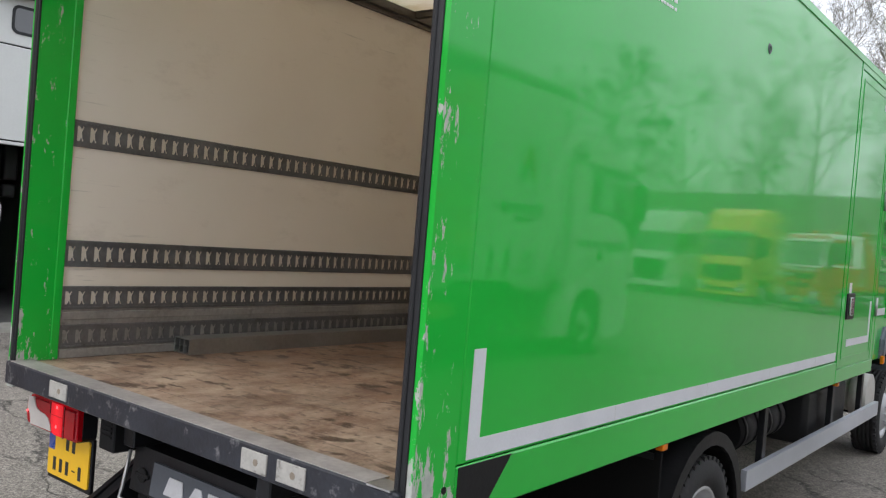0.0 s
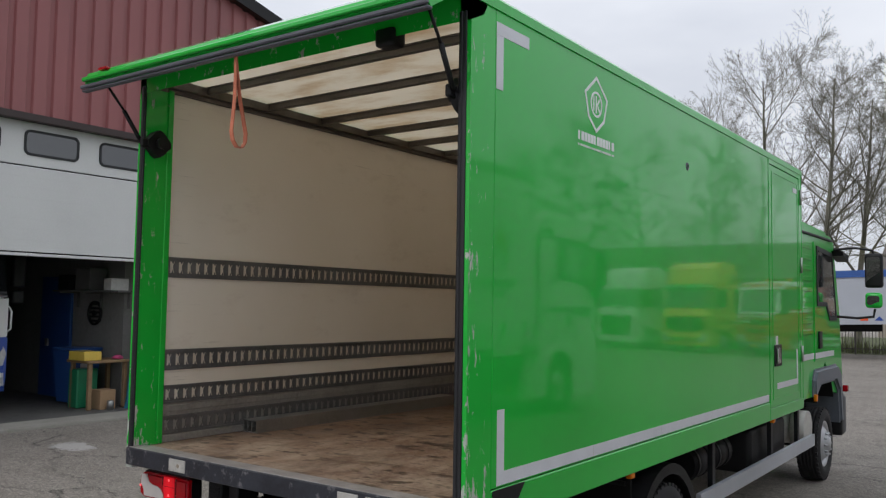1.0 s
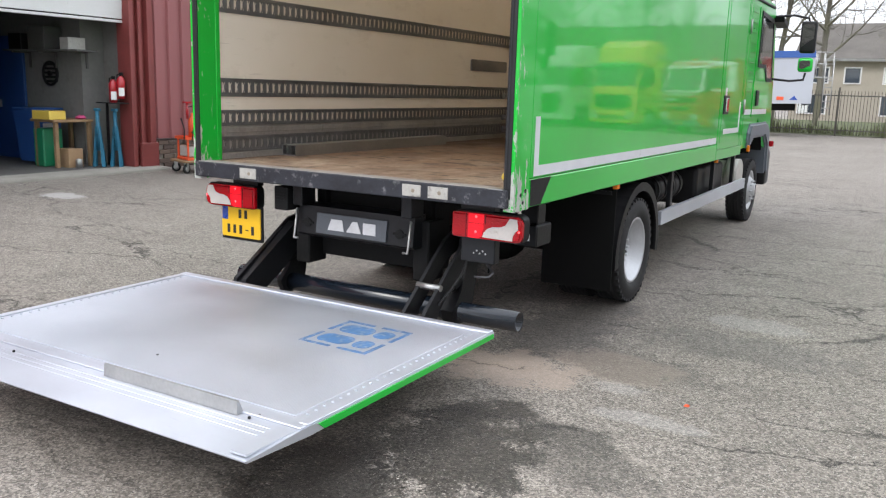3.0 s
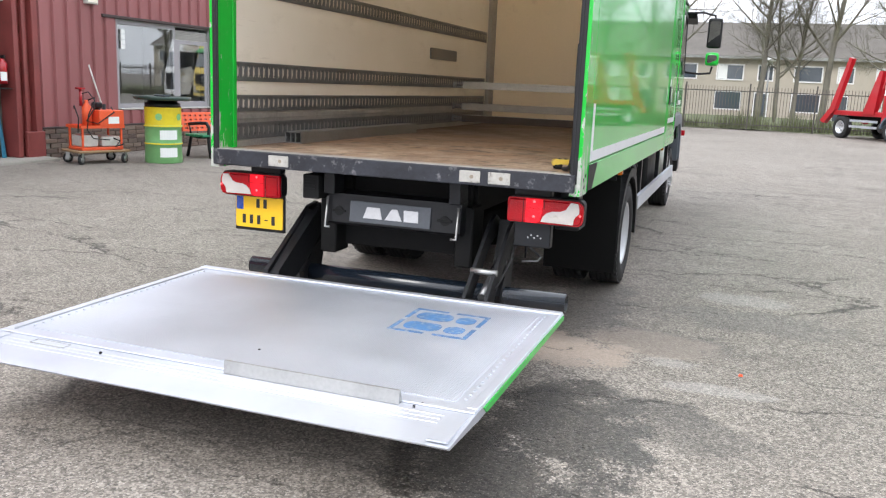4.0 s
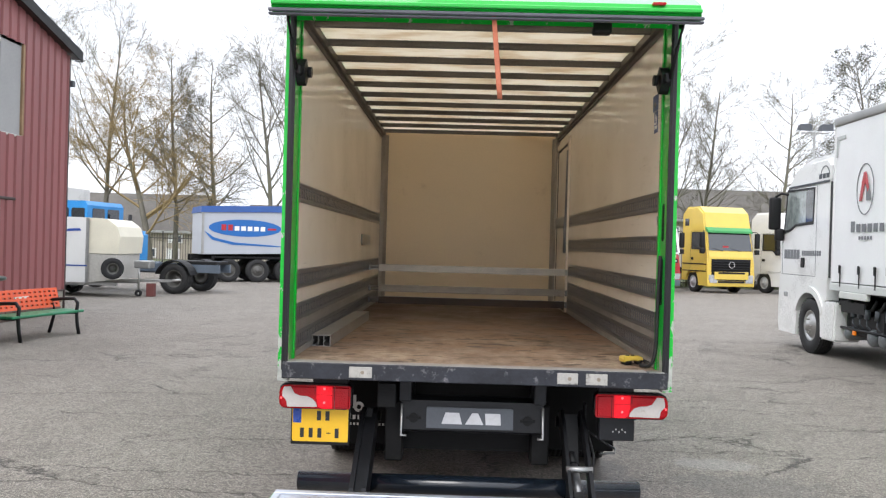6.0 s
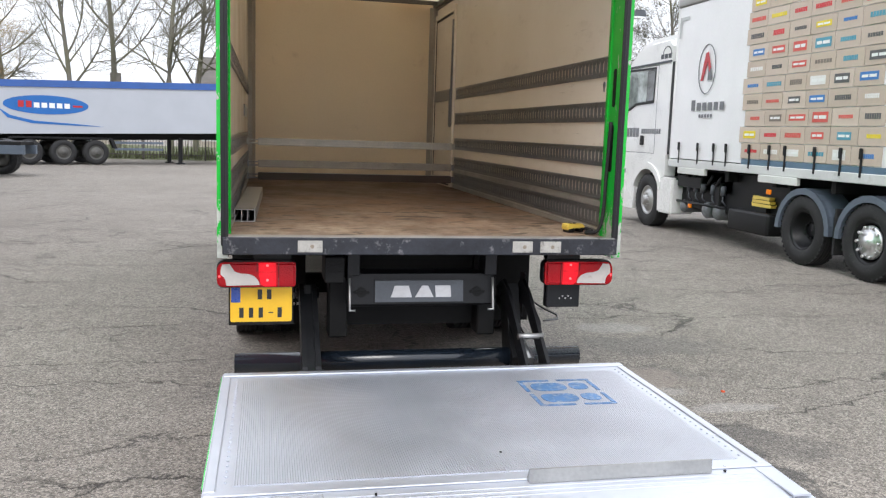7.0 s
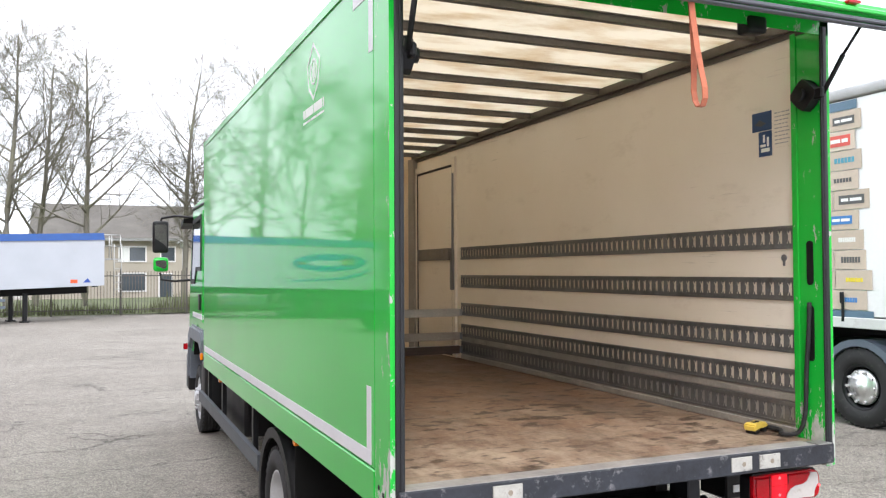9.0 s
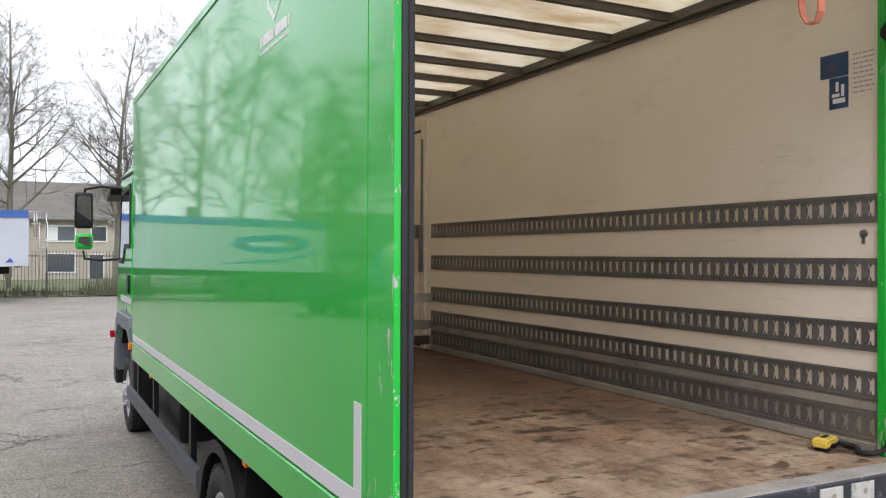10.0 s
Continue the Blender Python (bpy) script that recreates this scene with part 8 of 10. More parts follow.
        slab(bm, [(yc - 0.05, zc - 0.2), (yc - 0.2, zc - 0.2), (yc - 0.12, zc + 0.08), (yc - 0.04, zc + 0.04)], "x", -1.266, -1.259)
        part("emblem", bm, PRINT_GREY, cur)
        bm = B()
        slab(bm, [(yc + 0.2, zc - 0.2), (yc + 0.12, zc - 0.2), (yc + 0.0, zc + 0.12), (yc - 0.1, zc - 0.05), (yc - 0.14, zc + 0.02), (yc - 0.02, zc + 0.3), (yc + 0.06, zc + 0.28)], "x", -1.268, -1.26)
        for k in range(14):
            y = -8.72 - 0.17 * k
            if k < 3:
                for a, b in ((0.0, 0.03), (0.06, 0.03), (0.06, 0.09), (0.12, 0.09)):
                    slab(bm, [(y - a, 2.33), (y - a - 0.022, 2.33), (y - b - 0.022, 2.17), (y - b, 2.17)], "x", -1.266, -1.259)
            else:
                box(bm, -1.266, -1.259, y - 0.08, y - 0.03, 2.17, 2.33)
        part("red_print", bm, RED_PAINT, cur)
        bm = B()
        box(bm, -1.264, -1.259, -2.95, -2.6, 4.02, 4.08)
        box(bm, -1.264, -1.259, -2.66, -2.6, 3.7, 4.015)
        part("reflective_tape", bm, surf("grey_tape", (0.45, 0.46, 0.46), 0.4), cur)
        for k in range(22):
            y = -2.9 - 0.56 * k - (0.15 if k % 3 else 0)
            bm = B()
            box(bm, -1.275, -1.268, y - 0.02, y + 0.02, 1.36, 1.74)
            box(bm, -1.295, -1.275, y - 0.035, y + 0.035, 1.6, 1.75, 0, 0.01)
            part("curtain_buckle", bm, PLASTIC_BLACK, cur)
    rave = surf("pale_side_rail", (0.62, 0.63, 0.6), 0.45, dirt=(0.3, 0.28, 0.25))
    for y in (-2.9, -5.6, -9.5):
        bm = B()
        box(bm, -1.28, -1.2, y - 1.0, y, 1.16, 1.28, 0, 0.01)
        part("side_rave", bm, rave, t)
    # chassis, tanks, spare parts
    bm = B()
    for s in (-1, 1):
        box(bm, s * 0.45 - 0.05, s * 0.45 + 0.05, y0 + 1, -0.8, 0.85, 1.1)
    for k in range(9):
        box(bm, -1.2, 1.2, -3.2 - k * 1.4, -3.1 - k * 1.4, 1.1, 1.28)
    part("chassis_frame", bm, UNDER, t)
    bm = B()
    dome = surf("worn_tank_ends", (0.16, 0.17, 0.18), 0.35, 0.3, 0.4, 4, 30, 0.1)
    for y, r in ((-2.86, 0.12), (-3.72, 0.15), (-4.1, 0.15)):
        bm = B()
        lathe(bm, [(-0.6, 0.004), (-0.6, r), (-0.06, r), (-0.02, r * 0.8), (0.0, r * 0.4), (0.005, 0.004)], "x", 18, closed=False)
        tank = part("air_tank", bm, dome, t, "grey domed air tank")
        tank.matrix_basis = pose(-1.12, y, 0.53, 0, 0, 180)
    bm = B()
    box(bm, -1.14, -1.1, -3.24, -3.14, 0.52, 0.6, 0, 0.01)
    part("marker_light", bm, AMBER, t)
    bm = B()
    for y in (-3.1, -3.35, -3.6, -3.95, -4.3):
        cyl(bm, (-1.1, y, 0.84), (-1.1, y - 0.02, 1.0), 0.05, 10)
        sweep(bm, [(-1.1, y, 0.84), (-1.14, y - 0.06, 0.74), (-1.08, y - 0.1, 0.66)], 0.014, 6)
    part("air_valve", bm, PLASTIC_GREY, t)["kind"] = "stuff"
    bm = B()
    box(bm, -1.15, -0.6, -3.6, -2.7, 0.9, 1.12, 0, 0.02)
    box(bm, -1.1, -0.7, -4.2, -3.9, 0.6, 1.05, 0, 0.03)
    # black filler boxes, added to darken the open space under the bed
    box(bm, -0.55, 0.55, -4.5, -2.4, 0.42, 1.2, 0, 0.03)
    box(bm, -1.0, -0.56, -4.45, -2.5, 0.86, 1.24, 0, 0.02)
    box(bm, -1.0, 0.55, -6.1, -2.5, 0.5, 1.26, 0, 0.03)
    for k in range(6):
        cyl(bm, (-1.12, -2.6 - 0.3 * k, 1.0), (-1.12, -2.75 - 0.3 * k, 1.16), 0.03, 8)
    cyl(bm, (-1.1, -2.55, 0.62), (-1.1, -4.4, 0.62), 0.025, 8)
    part("equipment_and_filler", bm, BLACK_STEEL, t)
    bm = B()
    box(bm, -1.2, -0.5, -5.84, -4.66, 0.3, 0.66, 0, 0.05, 2)
    part("fuel_tank", bm, PLASTIC_BLACK, t)
    bm = B()
    box(bm, -1.08, -0.8, -5.6, -5.3, 0.64, 0.745)
    part("chock_bracket", bm, BLACK_STEEL, t)
    bm = B()
    for k in range(3):
        slab(bm, [(-5.74 + 0.02 * k, 0.745 + 0.06 * k), (-5.22, 0.745 + 0.06 * k), (-5.2 - 0.02 * k, 0.8 + 0.06 * k), (-5.76 + 0.03 * k, 0.795 + 0.06 * k)], "x", -1.1, -0.8)
    part("wheel_chock", bm, YELLOW_PAINT, t, "yellow wheel chocks")
    for y, st, rim in ((-1.55, "front", STEEL_GREY), (-6.75, "deep", BLACK_STEEL), (-8.15, "deep", BLACK_STEEL)):
        for s in (-1, 1):
            wheel(t, s * 1.08, y, 0.54 if st == "front" else 0.52, 0.31, s, 0.29, st, rim)
    for s in (-1, 1):
        bm = B()
        lathe(bm, [(0.02, 0.23), (0.05, 0.225), (0.06, 0.19), (0.075, 0.17), (0.075, 0.09), (0.11, 0.085), (0.115, 0.004)], "x", 28, closed=False)
        for k in range(10):
            a = 2 * math.pi * k / 10
            cyl(bm, (0.06, 0.2 * math.cos(a), 0.2 * math.sin(a)), (0.1, 0.2 * math.cos(a), 0.2 * math.sin(a)), 0.02, 8)
        cap = part("hub_cap", bm, HUB_SILVER, t, "bright silver hub cap")
        cap.matrix_basis = pose(s * 1.14, -8.15, 0.52, 0, 0, 0 if s > 0 else 180)
    for y in (-6.75, -8.15):
        for s in (-1, 1):
            bm = B()
            slab(bm, arc(y, 0.5, 0.64, 0, 180, 14) + arc(y, 0.5, 0.59, 0, 180, 14)[::-1], "x", *sorted((s * 0.8, s * 1.24)))
            slab(bm, arc(y, 0.5, 0.64, 0, 180, 14) + arc(y, 0.5, 0.55, 0, 180, 14)[::-1], "x", *sorted((s * 1.2, s * 1.25)))
            part("mudguard", bm, GREY_FENDER, t)
    bm = B()
    box(bm, -1.2, -0.8, -7.47, -7.43, 0.25, 0.9)
    part("mud_flap", bm, RUBBER, t)
    bm = B()
    box(bm, -1.2, -0.8, -8.9, -8.86, 0.25, 0.9)
    part("mud_flap", bm, RUBBER, t)
    for y in (-5.9, -8.95):
        bm = B()
        box(bm, -1.27, -1.24, y - 0.06, y + 0.06, 0.98, 1.06, 0, 0.01)
        part("marker_light", bm, AMBER, t)


curtain_truck()


def inside_lorry():
    t = thing("parked_lorry", "white and blue lorry standing nose out inside the workshop", "truck", pose(-11.35, 3.07, 0.055, 0, 0, -90))
    body = lorry_cab(t, WHITE_PAINT, BLUE_PAINT, 3.7, 1.2, 2.3, visor=PLASTIC_BLACK, face=False)
    # pillars beside the windscreen, coloured dark for the shade inside the workshop
    for s in (-1, 1):
        bm = B()
        x = sorted((s * 1.09, s * 1.215))
        hexa(bm, [(x[0], -0.32, 1.97), (x[1], -0.32, 1.97), (x[1], -0.045, 1.97), (x[0], -0.045, 1.97), (x[0], -0.5, 2.95), (x[1], -0.5, 2.95), (x[1], -0.25, 2.95), (x[0], -0.25, 2.95)])
        part("shaded_pillar", bm, DARK_GLASS, body)
    bm = B()
    slab(bm, [(-0.86, 0.72), (0.86, 0.72), (0.92, 1.3), (0.86, 1.62), (-0.86, 1.62), (-0.92, 1.3)], "y", 0.0, 0.03)
    g = part("grille", bm, PLASTIC_BLACK, body, "black grille")
    for k in range(5):
        bm = B()
        box(bm, -0.8, 0.8, 0.03, 0.06, 0.78 + 0.105 * k, 0.85 + 0.105 * k, 0, 0.012)
        part("grille_slat", bm, PLASTIC_BLACK, g)
    bm = B()
    slab(bm, rounded(-0.8, 0.8, 1.34, 1.51, 0.03), "y", 0.03, 0.075)
    strip = part("name_strip", bm, WHITE_PAINT, body, "pale name strip")
    for k in range(3):
        bm = B()
        slab(bm, [(-0.3 + 0.21 * k, 1.385), (-0.13 + 0.21 * k, 1.385), (-0.13 + 0.21 * k, 1.465), (-0.28 + 0.21 * k, 1.465)], "y", 0.075, 0.08)
        part("maker_mark", bm, PLASTIC_GREY, strip)
    bm = B()
    slab(bm, [(-1.22, -0.3), (-1.22, -0.02), (-1.1, 0.1), (-0.8, 0.16), (0.8, 0.16), (1.1, 0.1), (1.22, -0.02), (1.22, -0.3)], "z", 0.4, 0.72)
    bmesh.ops.bevel(bm, geom=[e for e in bm.edges if abs(e.verts[0].co.z - e.verts[1].co.z) < 1e-4], offset=0.05, segments=3, affect="EDGES")
    part("front_bumper", bm, WHITE_PAINT, body)
    bm = B()
    box(bm, -0.75, 0.75, 0.0, 0.12, 0.3, 0.41, 0, 0.02)
    part("bumper_lip", bm, PLASTIC_BLACK, body)
    for s in (-1, 1):
        def S(pts):
            return [(s * a, b) for a, b in pts]
        bm = B()
        slab(bm, S([(0.88, 0.72), (1.205, 0.72), (1.205, 1.28), (0.94, 1.28)]), "y", -0.02, 0.045)
        part("corner_panel", bm, BLUE_PAINT, body, "blue corner panel")
        bm = B()
        slab(bm, S([(0.97, 0.76), (1.14, 0.8), (1.19, 1.0), (1.14, 1.12), (1.05, 0.95)]), "y", 0.0, 0.06)
        part("headlight", bm, HEADLIGHT, body, "clear slanted headlight")
        bm = B()
        slab(bm, S([(0.9, 1.3), (1.2, 1.3), (1.2, 1.95), (0.88, 1.93)]), "y", -0.04, 0.035)
        part("corner_deflector", bm, WHITE_PAINT, body)
        bm = B()
        hexa(bm, [(min(s * 0.86, s * 1.12), 0.05, 0.5), (max(s * 0.86, s * 1.12), 0.05, 0.5), (max(s * 0.86, s * 1.12), 0.12 + 0.035 * (s < 0), 0.5), (min(s * 0.86, s * 1.12), 0.12 + 0.035 * (s > 0), 0.5), (min(s * 0.86, s * 1.12), 0.05, 0.6), (max(s * 0.86, s * 1.12), 0.05, 0.6), (max(s * 0.86, s * 1.12), 0.125 + 0.035 * (s < 0), 0.6), (min(s * 0.86, s * 1.12), 0.125 + 0.035 * (s > 0), 0.6)])
        part("fog_light", bm, HEADLIGHT, body)
        bm = B()
        sweep(bm, [(s * 1.2, -0.02, 1.36), (s * 1.27, 0.0, 1.42), (s * 1.275, 0.0, 1.72), (s * 1.24, -0.02, 1.8), (s * 1.2, -0.05, 1.82)], 0.018, 8)
        part("grab_rail", bm, WHITE_PAINT, body)
    blank_plate(body, 0.05, 0.162, 0.43)
    for y in (-1.35, -4.9):
        for s in (-1, 1):
            wheel(t, s * 1.05, y, 0.5, 0.3, s, 0.29, "front", RIM)
    bm = B()
    for s in (-1, 1):
        box(bm, s * 0.45 - 0.05, s * 0.45 + 0.05, -6.0, -0.5, 0.8, 1.0)
    part("chassis_frame", bm, UNDER, t)


inside_lorry()


def skip_truck():
    t = thing("skip_truck", "red skip loader truck with raised loading arms, parked by the fence", "truck", pose(9.25, 33.3, 0, 0, 0, 180 + 32))
    body = lorry_cab(t, RED_PAINT, RED_PAINT, 3.15, 1.15, 1.95, dark_lower=GREY_FENDER, grille=RED_PAINT)
    for z, hh, ww in ((1.4, 0.17, 0.92), (1.06, 0.1, 0.6)):
        bm = B()
        box(bm, -ww, ww, 0.05, 0.075, z, z + hh, 0, 0.01)
        part("air_intake", bm, PLASTIC_BLACK, body)
    bm = B()
    box(bm, -0.85, -0.25, 0.075, 0.08, 1.45, 1.52)
    part("maker_mark", bm, SILVER_PRINT, body)
    bm = B()
    box(bm, -1.02, 1.02, -0.03, 0.03, 1.8, 1.88, 0, 0.01)
    part("screen_ledge", bm, WHITE_PAINT, body)
    for s in (-1, 1):
        bm = B()
        x = sorted((s * 1.03, s * 1.165))
        hexa(bm, [(x[0], -0.2, 1.86), (x[1], -0.2, 1.86), (x[1], -0.035, 1.86), (x[0], -0.035, 1.86), (x[0], -0.48, 3.0), (x[1], -0.48, 3.0), (x[1], -0.26, 3.0), (x[0], -0.26, 3.0)])
        part("screen_pillar", bm, WHITE_PAINT, body)
        bm = B()
        slab(bm, rounded(s * 0.9 - 0.2, s * 0.9 + 0.2, 0.72, 0.9, 0.04), "y", 0.04, 0.075)
        part("headlight", bm, HEADLIGHT, body)
        bm = B()
        slab(bm, [(-1.96, 1.9), (-0.1, 1.9), (-0.15, 1.97), (-1.96, 1.97)], "x", *sorted((s * 1.15, s * 1.158)))
        part("belt_line", bm, WHITE_PAINT, body)
    bm = B()
    lathe(bm, [(3.16, 0.01), (3.16, 0.1), (3.3, 0.12), (3.42, 0.1), (3.45, 0.01)], "z", 12, closed=False)
    bm.transform(Matrix.Translation((0.75, -1.75, 0)))
    part("air_horn", bm, PLASTIC_GREY, body)
    bm = B()
    box(bm, -1.16, 1.16, -1.96, -0.42, 2.95, 3.165, 0, 0.05, 2)
    part("roof_band", bm, WHITE_PAINT, body, "white roof")
    bm = B()
    box(bm, -0.95, 0.95, -0.3, -0.12, 2.82, 2.95, 0, 0.03)
    part("sun_visor", bm, WHITE_PAINT, body)
    for s in (-1, 1):
        bm = B()
        box(bm, s * 1.155 - 0.012, s * 1.155 + 0.012, -1.93, -1.5, 1.95, 2.95)
        part("rear_pillar", bm, WHITE_PAINT, body)
        bm = B()
        slab(bm, arc(-1.35, 0.5, 0.62, 5, 175, 12) + arc(-1.35, 0.5, 0.55, 5, 175, 12)[::-1], "x", *sorted((s * 0.95, s * 1.19)))
        part("wheel_arch", bm, GREY_FENDER, body)
    bm = B()
    box(bm, -0.85, 0.85, 0.02, 0.035, 1.66, 1.76, 0, 0.004)
    part("name_strip", bm, WHITE_DIRTY, body)
    for x in (-0.6, 0.6):
        bm = B()
        cyl(bm, (x, -1.2, 3.16), (x, -1.2, 3.33), 0.08, 12)
        part("beacon", bm, AMBER, body, "amber beacon")
    blank_plate(body, 0.0, 0.06, 0.42)
    bm = B()
    for s in (-1, 1):
        box(bm, s * 0.42 - 0.05, s * 0.42 + 0.05, -5.6, -0.5, 0.75, 0.98)
    part("chassis_frame", bm, UNDER, t)
    bm = B()
    box(bm, -1.05, 1.05, -5.6, -2.1, 1.0, 1.2, 0, 0.02)
    part("deck", bm, RED_PAINT, t)
    for s in (-1, 1):
        bm = B()
        slab(bm, [(-5.9, 0.7), (-5.3, 1.3), (-4.4, 3.5), (-4.2, 3.45), (-5.0, 1.2), (-5.6, 0.6)], "x", *sorted((s * 0.95, s * 1.15)))
        part("loading_arm", bm, RED_PAINT, t)
        bm = B()
        slab(bm, [(-3.2, 1.1), (-2.5, 1.1), (-2.25, 2.9), (-2.45, 2.9)], "x", *sorted((s * 0.95, s * 1.12)))
        part("front_post", bm, RED_PAINT, t)
        bm = B()
        for z in (0.5, 0.75):
            box(bm, min(s * 1.1, s * 1.13), max(s * 1.1, s * 1.13), -3.9, -2.2, z, z + 0.1)
        part("side_guard", bm, ALU, t)
        wheel(t, s * 1.0, -1.35, 0.48, 0.3, s, 0.28, "front", RIM)
        wheel(t, s * 1.0, -4.5, 0.48, 0.3, s, 0.28, "dish", RIM)


skip_truck()


def yellow_lorry():
    t = thing("yellow_lorry", "yellow tractor unit with a green visor, parked by the fence", "truck", pose(12.75, 34.4, 0, 0, 0, 180 + 15))
    body = lorry_cab(t, YELLOW_PAINT, YELLOW_PAINT, 4.12, 1.24, 2.3, visor=surf("green_visor", (0.05, 0.3, 0.09), 0.4), grille=BLACK_STEEL)
    bm = B()
    box(bm, -0.9, 0.9, 0.06, 0.08, 0.66, 1.02, 0, 0.02)
    part("lower_grille", bm, YELLOW_PAINT, body)
    bm = B()
    ring_slab(bm, arc(0, 1.35, 0.16, 0, 345, 24), arc(0, 1.35, 0.13, 0, 345, 24), "y", 0.06, 0.08)
    part("round_mark", bm, CHROME, body)
    for z in (0.5, 0.92):
        bm = B()
        box(bm, -0.7, 0.7, 0.05, 0.09, z, z + 0.09, 0, 0.01)
        part("bumper_slot", bm, PLASTIC_BLACK, body)
    for s in (-1, 1):
        bm = B()
        box(bm, min(s * 1.24, s * 1.247), max(s * 1.24, s * 1.247), -2.1, -1.72, 3.2, 3.55, 0, 0.002)
        part("upper_window", bm, DARK_GLASS, body)
        bm = B()
        for z in (1.0, 1.34):
            box(bm, min(s * 1.24, s * 1.252), max(s * 1.24, s * 1.252), -2.25, -0.1, z, z + 0.05)
        part("step_line", bm, PLASTIC_BLACK, body)
        bm = B()
        slab(bm, rounded(s * 0.95 - 0.2, s * 0.95 + 0.2, 0.5, 0.64, 0.03), "y", 0.05, 0.085)
        part("fog_light", bm, HEADLIGHT, body)
    bm = B()
    box(bm, 0.1, 0.4, -0.1, -0.09, 2.12, 2.25)
    part("red_card", bm, RED_PAINT, body)
    for y in (-1.35, -4.6):
        for s in (-1, 1):
            wheel(t, s * 1.05, y, 0.5, 0.3, s, 0.29, "front", RIM)
    bm = B()
    for s in (-1, 1):
        box(bm, s * 0.45 - 0.05, s * 0.45 + 0.05, -6.0, -0.5, 0.8, 1.0)
    box(bm, -1.2, 1.2, -5.5, -4.0, 1.0, 1.1)
    part("chassis_frame", bm, UNDER, t)


yellow_lorry()


def white_lorry():
    t = thing("white_lorry", "white tractor unit parked beside the yellow one", "truck", pose(16.5, 35.2, 0, 0, 0, 180 + 20))
    lorry_cab(t, WHITE_PAINT, WHITE_PAINT, 3.95, 1.24, 2.3)
    for y in (-1.35, -4.6):
        for s in (-1, 1):
            wheel(t, s * 1.05, y, 0.5, 0.3, s, 0.29, "front", RIM)
    bm = B()
    for s in (-1, 1):
        box(bm, s * 0.45 - 0.05, s * 0.45 + 0.05, -6.0, -0.5, 0.8, 1.0)
    part("chassis_frame", bm, UNDER, t)


white_lorry()


def tipper_trailer():
    """Local x runs along the trailer from its rear, y away from the yard."""
    t = thing("tipper_trailer", "white tipper semi-trailer with a blue tarpaulin, parked by the fence", "trailer", pose(-11.85, 30.85, 0, 0, 0, 27))
    L = 11.3
    bm = B()
    hexa(bm, [(0.5, 0, 1.22), (L, 0, 1.48), (L, 2.45, 1.48), (0.5, 2.45, 1.22), (0.5, 0, 3.12), (L, 0, 3.54), (L, 2.45, 3.54), (0.5, 2.45, 3.12)])
    body = part("tipper_body", bm, surf("dull_white_body", (0.44, 0.465, 0.51), 0.4, 0.0, 0.07, 0.8, 30, 0.05, dirt=(0.45, 0.45, 0.45)), t)
    bm = B()
    hexa(bm, [(0.45, -0.04, 3.06), (L, -0.04, 3.46), (L, 2.49, 3.46), (0.45, 2.49, 3.06), (0.5, 0.05, 3.34), (L, 0.05, 3.76), (L, 2.4, 3.76), (0.5, 2.4, 3.34)])
    part("tarpaulin", bm, surf("blue_tarpaulin", (0.011, 0.065, 0.25), 0.5, 0.0, 0.2, 2, 25, 0.3), body, "blue tarpaulin cover")
    for x in (0.5,):
        bm = B()
        hexa(bm, [(x, -0.03, 1.25), (x + 0.1, -0.03, 1.25), (x + 0.1, 0.02, 1.25), (x, 0.02, 1.25), (x, -0.03, 3.08), (x + 0.1, -0.03, 3.08), (x + 0.1, 0.02, 3.08), (x, 0.02, 3.08)])
        part("rear_upright", bm, STEEL_GREY, body)
    bm = B()
    ell = [(2.42 + 1.62 * math.cos(radians(a)), 2.42 + 0.38 * math.sin(radians(a))) for a in range(0, 360, 12)]
    slab(bm, ell, "y", -0.012, 0.0)
    sw = [(a - 0.55, b - 0.18) for a, b in ((1.15, 2.45), (1.5, 2.05), (2.4, 1.85), (4.0, 1.8), (5.2, 1.78), (4.0, 1.87), (2.5, 1.95), (1.6, 2.15))]
    slab(bm, sw, "y", -0.012, 0.0)
    part("blue_emblem", bm, surf("blue_print", (0.015, 0.13, 0.42), 0.4), body, "blue oval emblem with a swoosh")
    for k in range(7):
        bm = B()
        box(bm, 1.35 + 0.29 * k, 1.56 + 0.29 * k, -0.018, -0.012, 2.3, 2.56 if k < 2 else 2.5)
        part("emblem_block", bm, RED_PAINT if k < 2 else WHITE_PRINT, body)
    bm = B()
    box(bm, 3.42, 3.8, -0.018, -0.012, 2.36, 2.44)
    part("emblem_bar", bm, RED_PAINT, body)
    bm = B()
    slab(bm, [(L - 0.95, 1.62), (L - 0.6, 1.62), (L - 0.75, 1.8)], "y", -0.012, 0.0)
    box(bm, L - 1.5, L - 1.2, -0.012, 0.0, 1.6, 1.75, 1)
    part("small_mark", bm, [BLUE_PAINT, ORANGE], body)
    bm = B()
    for y in (0.75, 1.6):
        hexa(bm, [(0.2, y, 0.95), (L - 0.4, y, 1.15), (L - 0.4, y + 0.12, 1.15), (0.2, y + 0.12, 0.95), (0.2, y, 1.2), (L - 0.4, y, 1.46), (L - 0.4, y + 0.12, 1.46), (0.2, y + 0.12, 1.2)])
    box(bm, 0.3, 1.0, 0.3, 2.2, 0.8, 1.0)
    part("chassis_frame", bm, UNDER, t)
    for x in (1.72, 3.02, 4.32):
        for y, s in ((0.17, 1), (2.28, -1)):
            w = wheel(t, 0, 0, 0.52, 0.34, 1, 0.29, "front", RIM_DUSTY)
            w.matrix_basis = pose(x, y, 0.52, 0, 0, -90 if s > 0 else 90)
    bm = B()
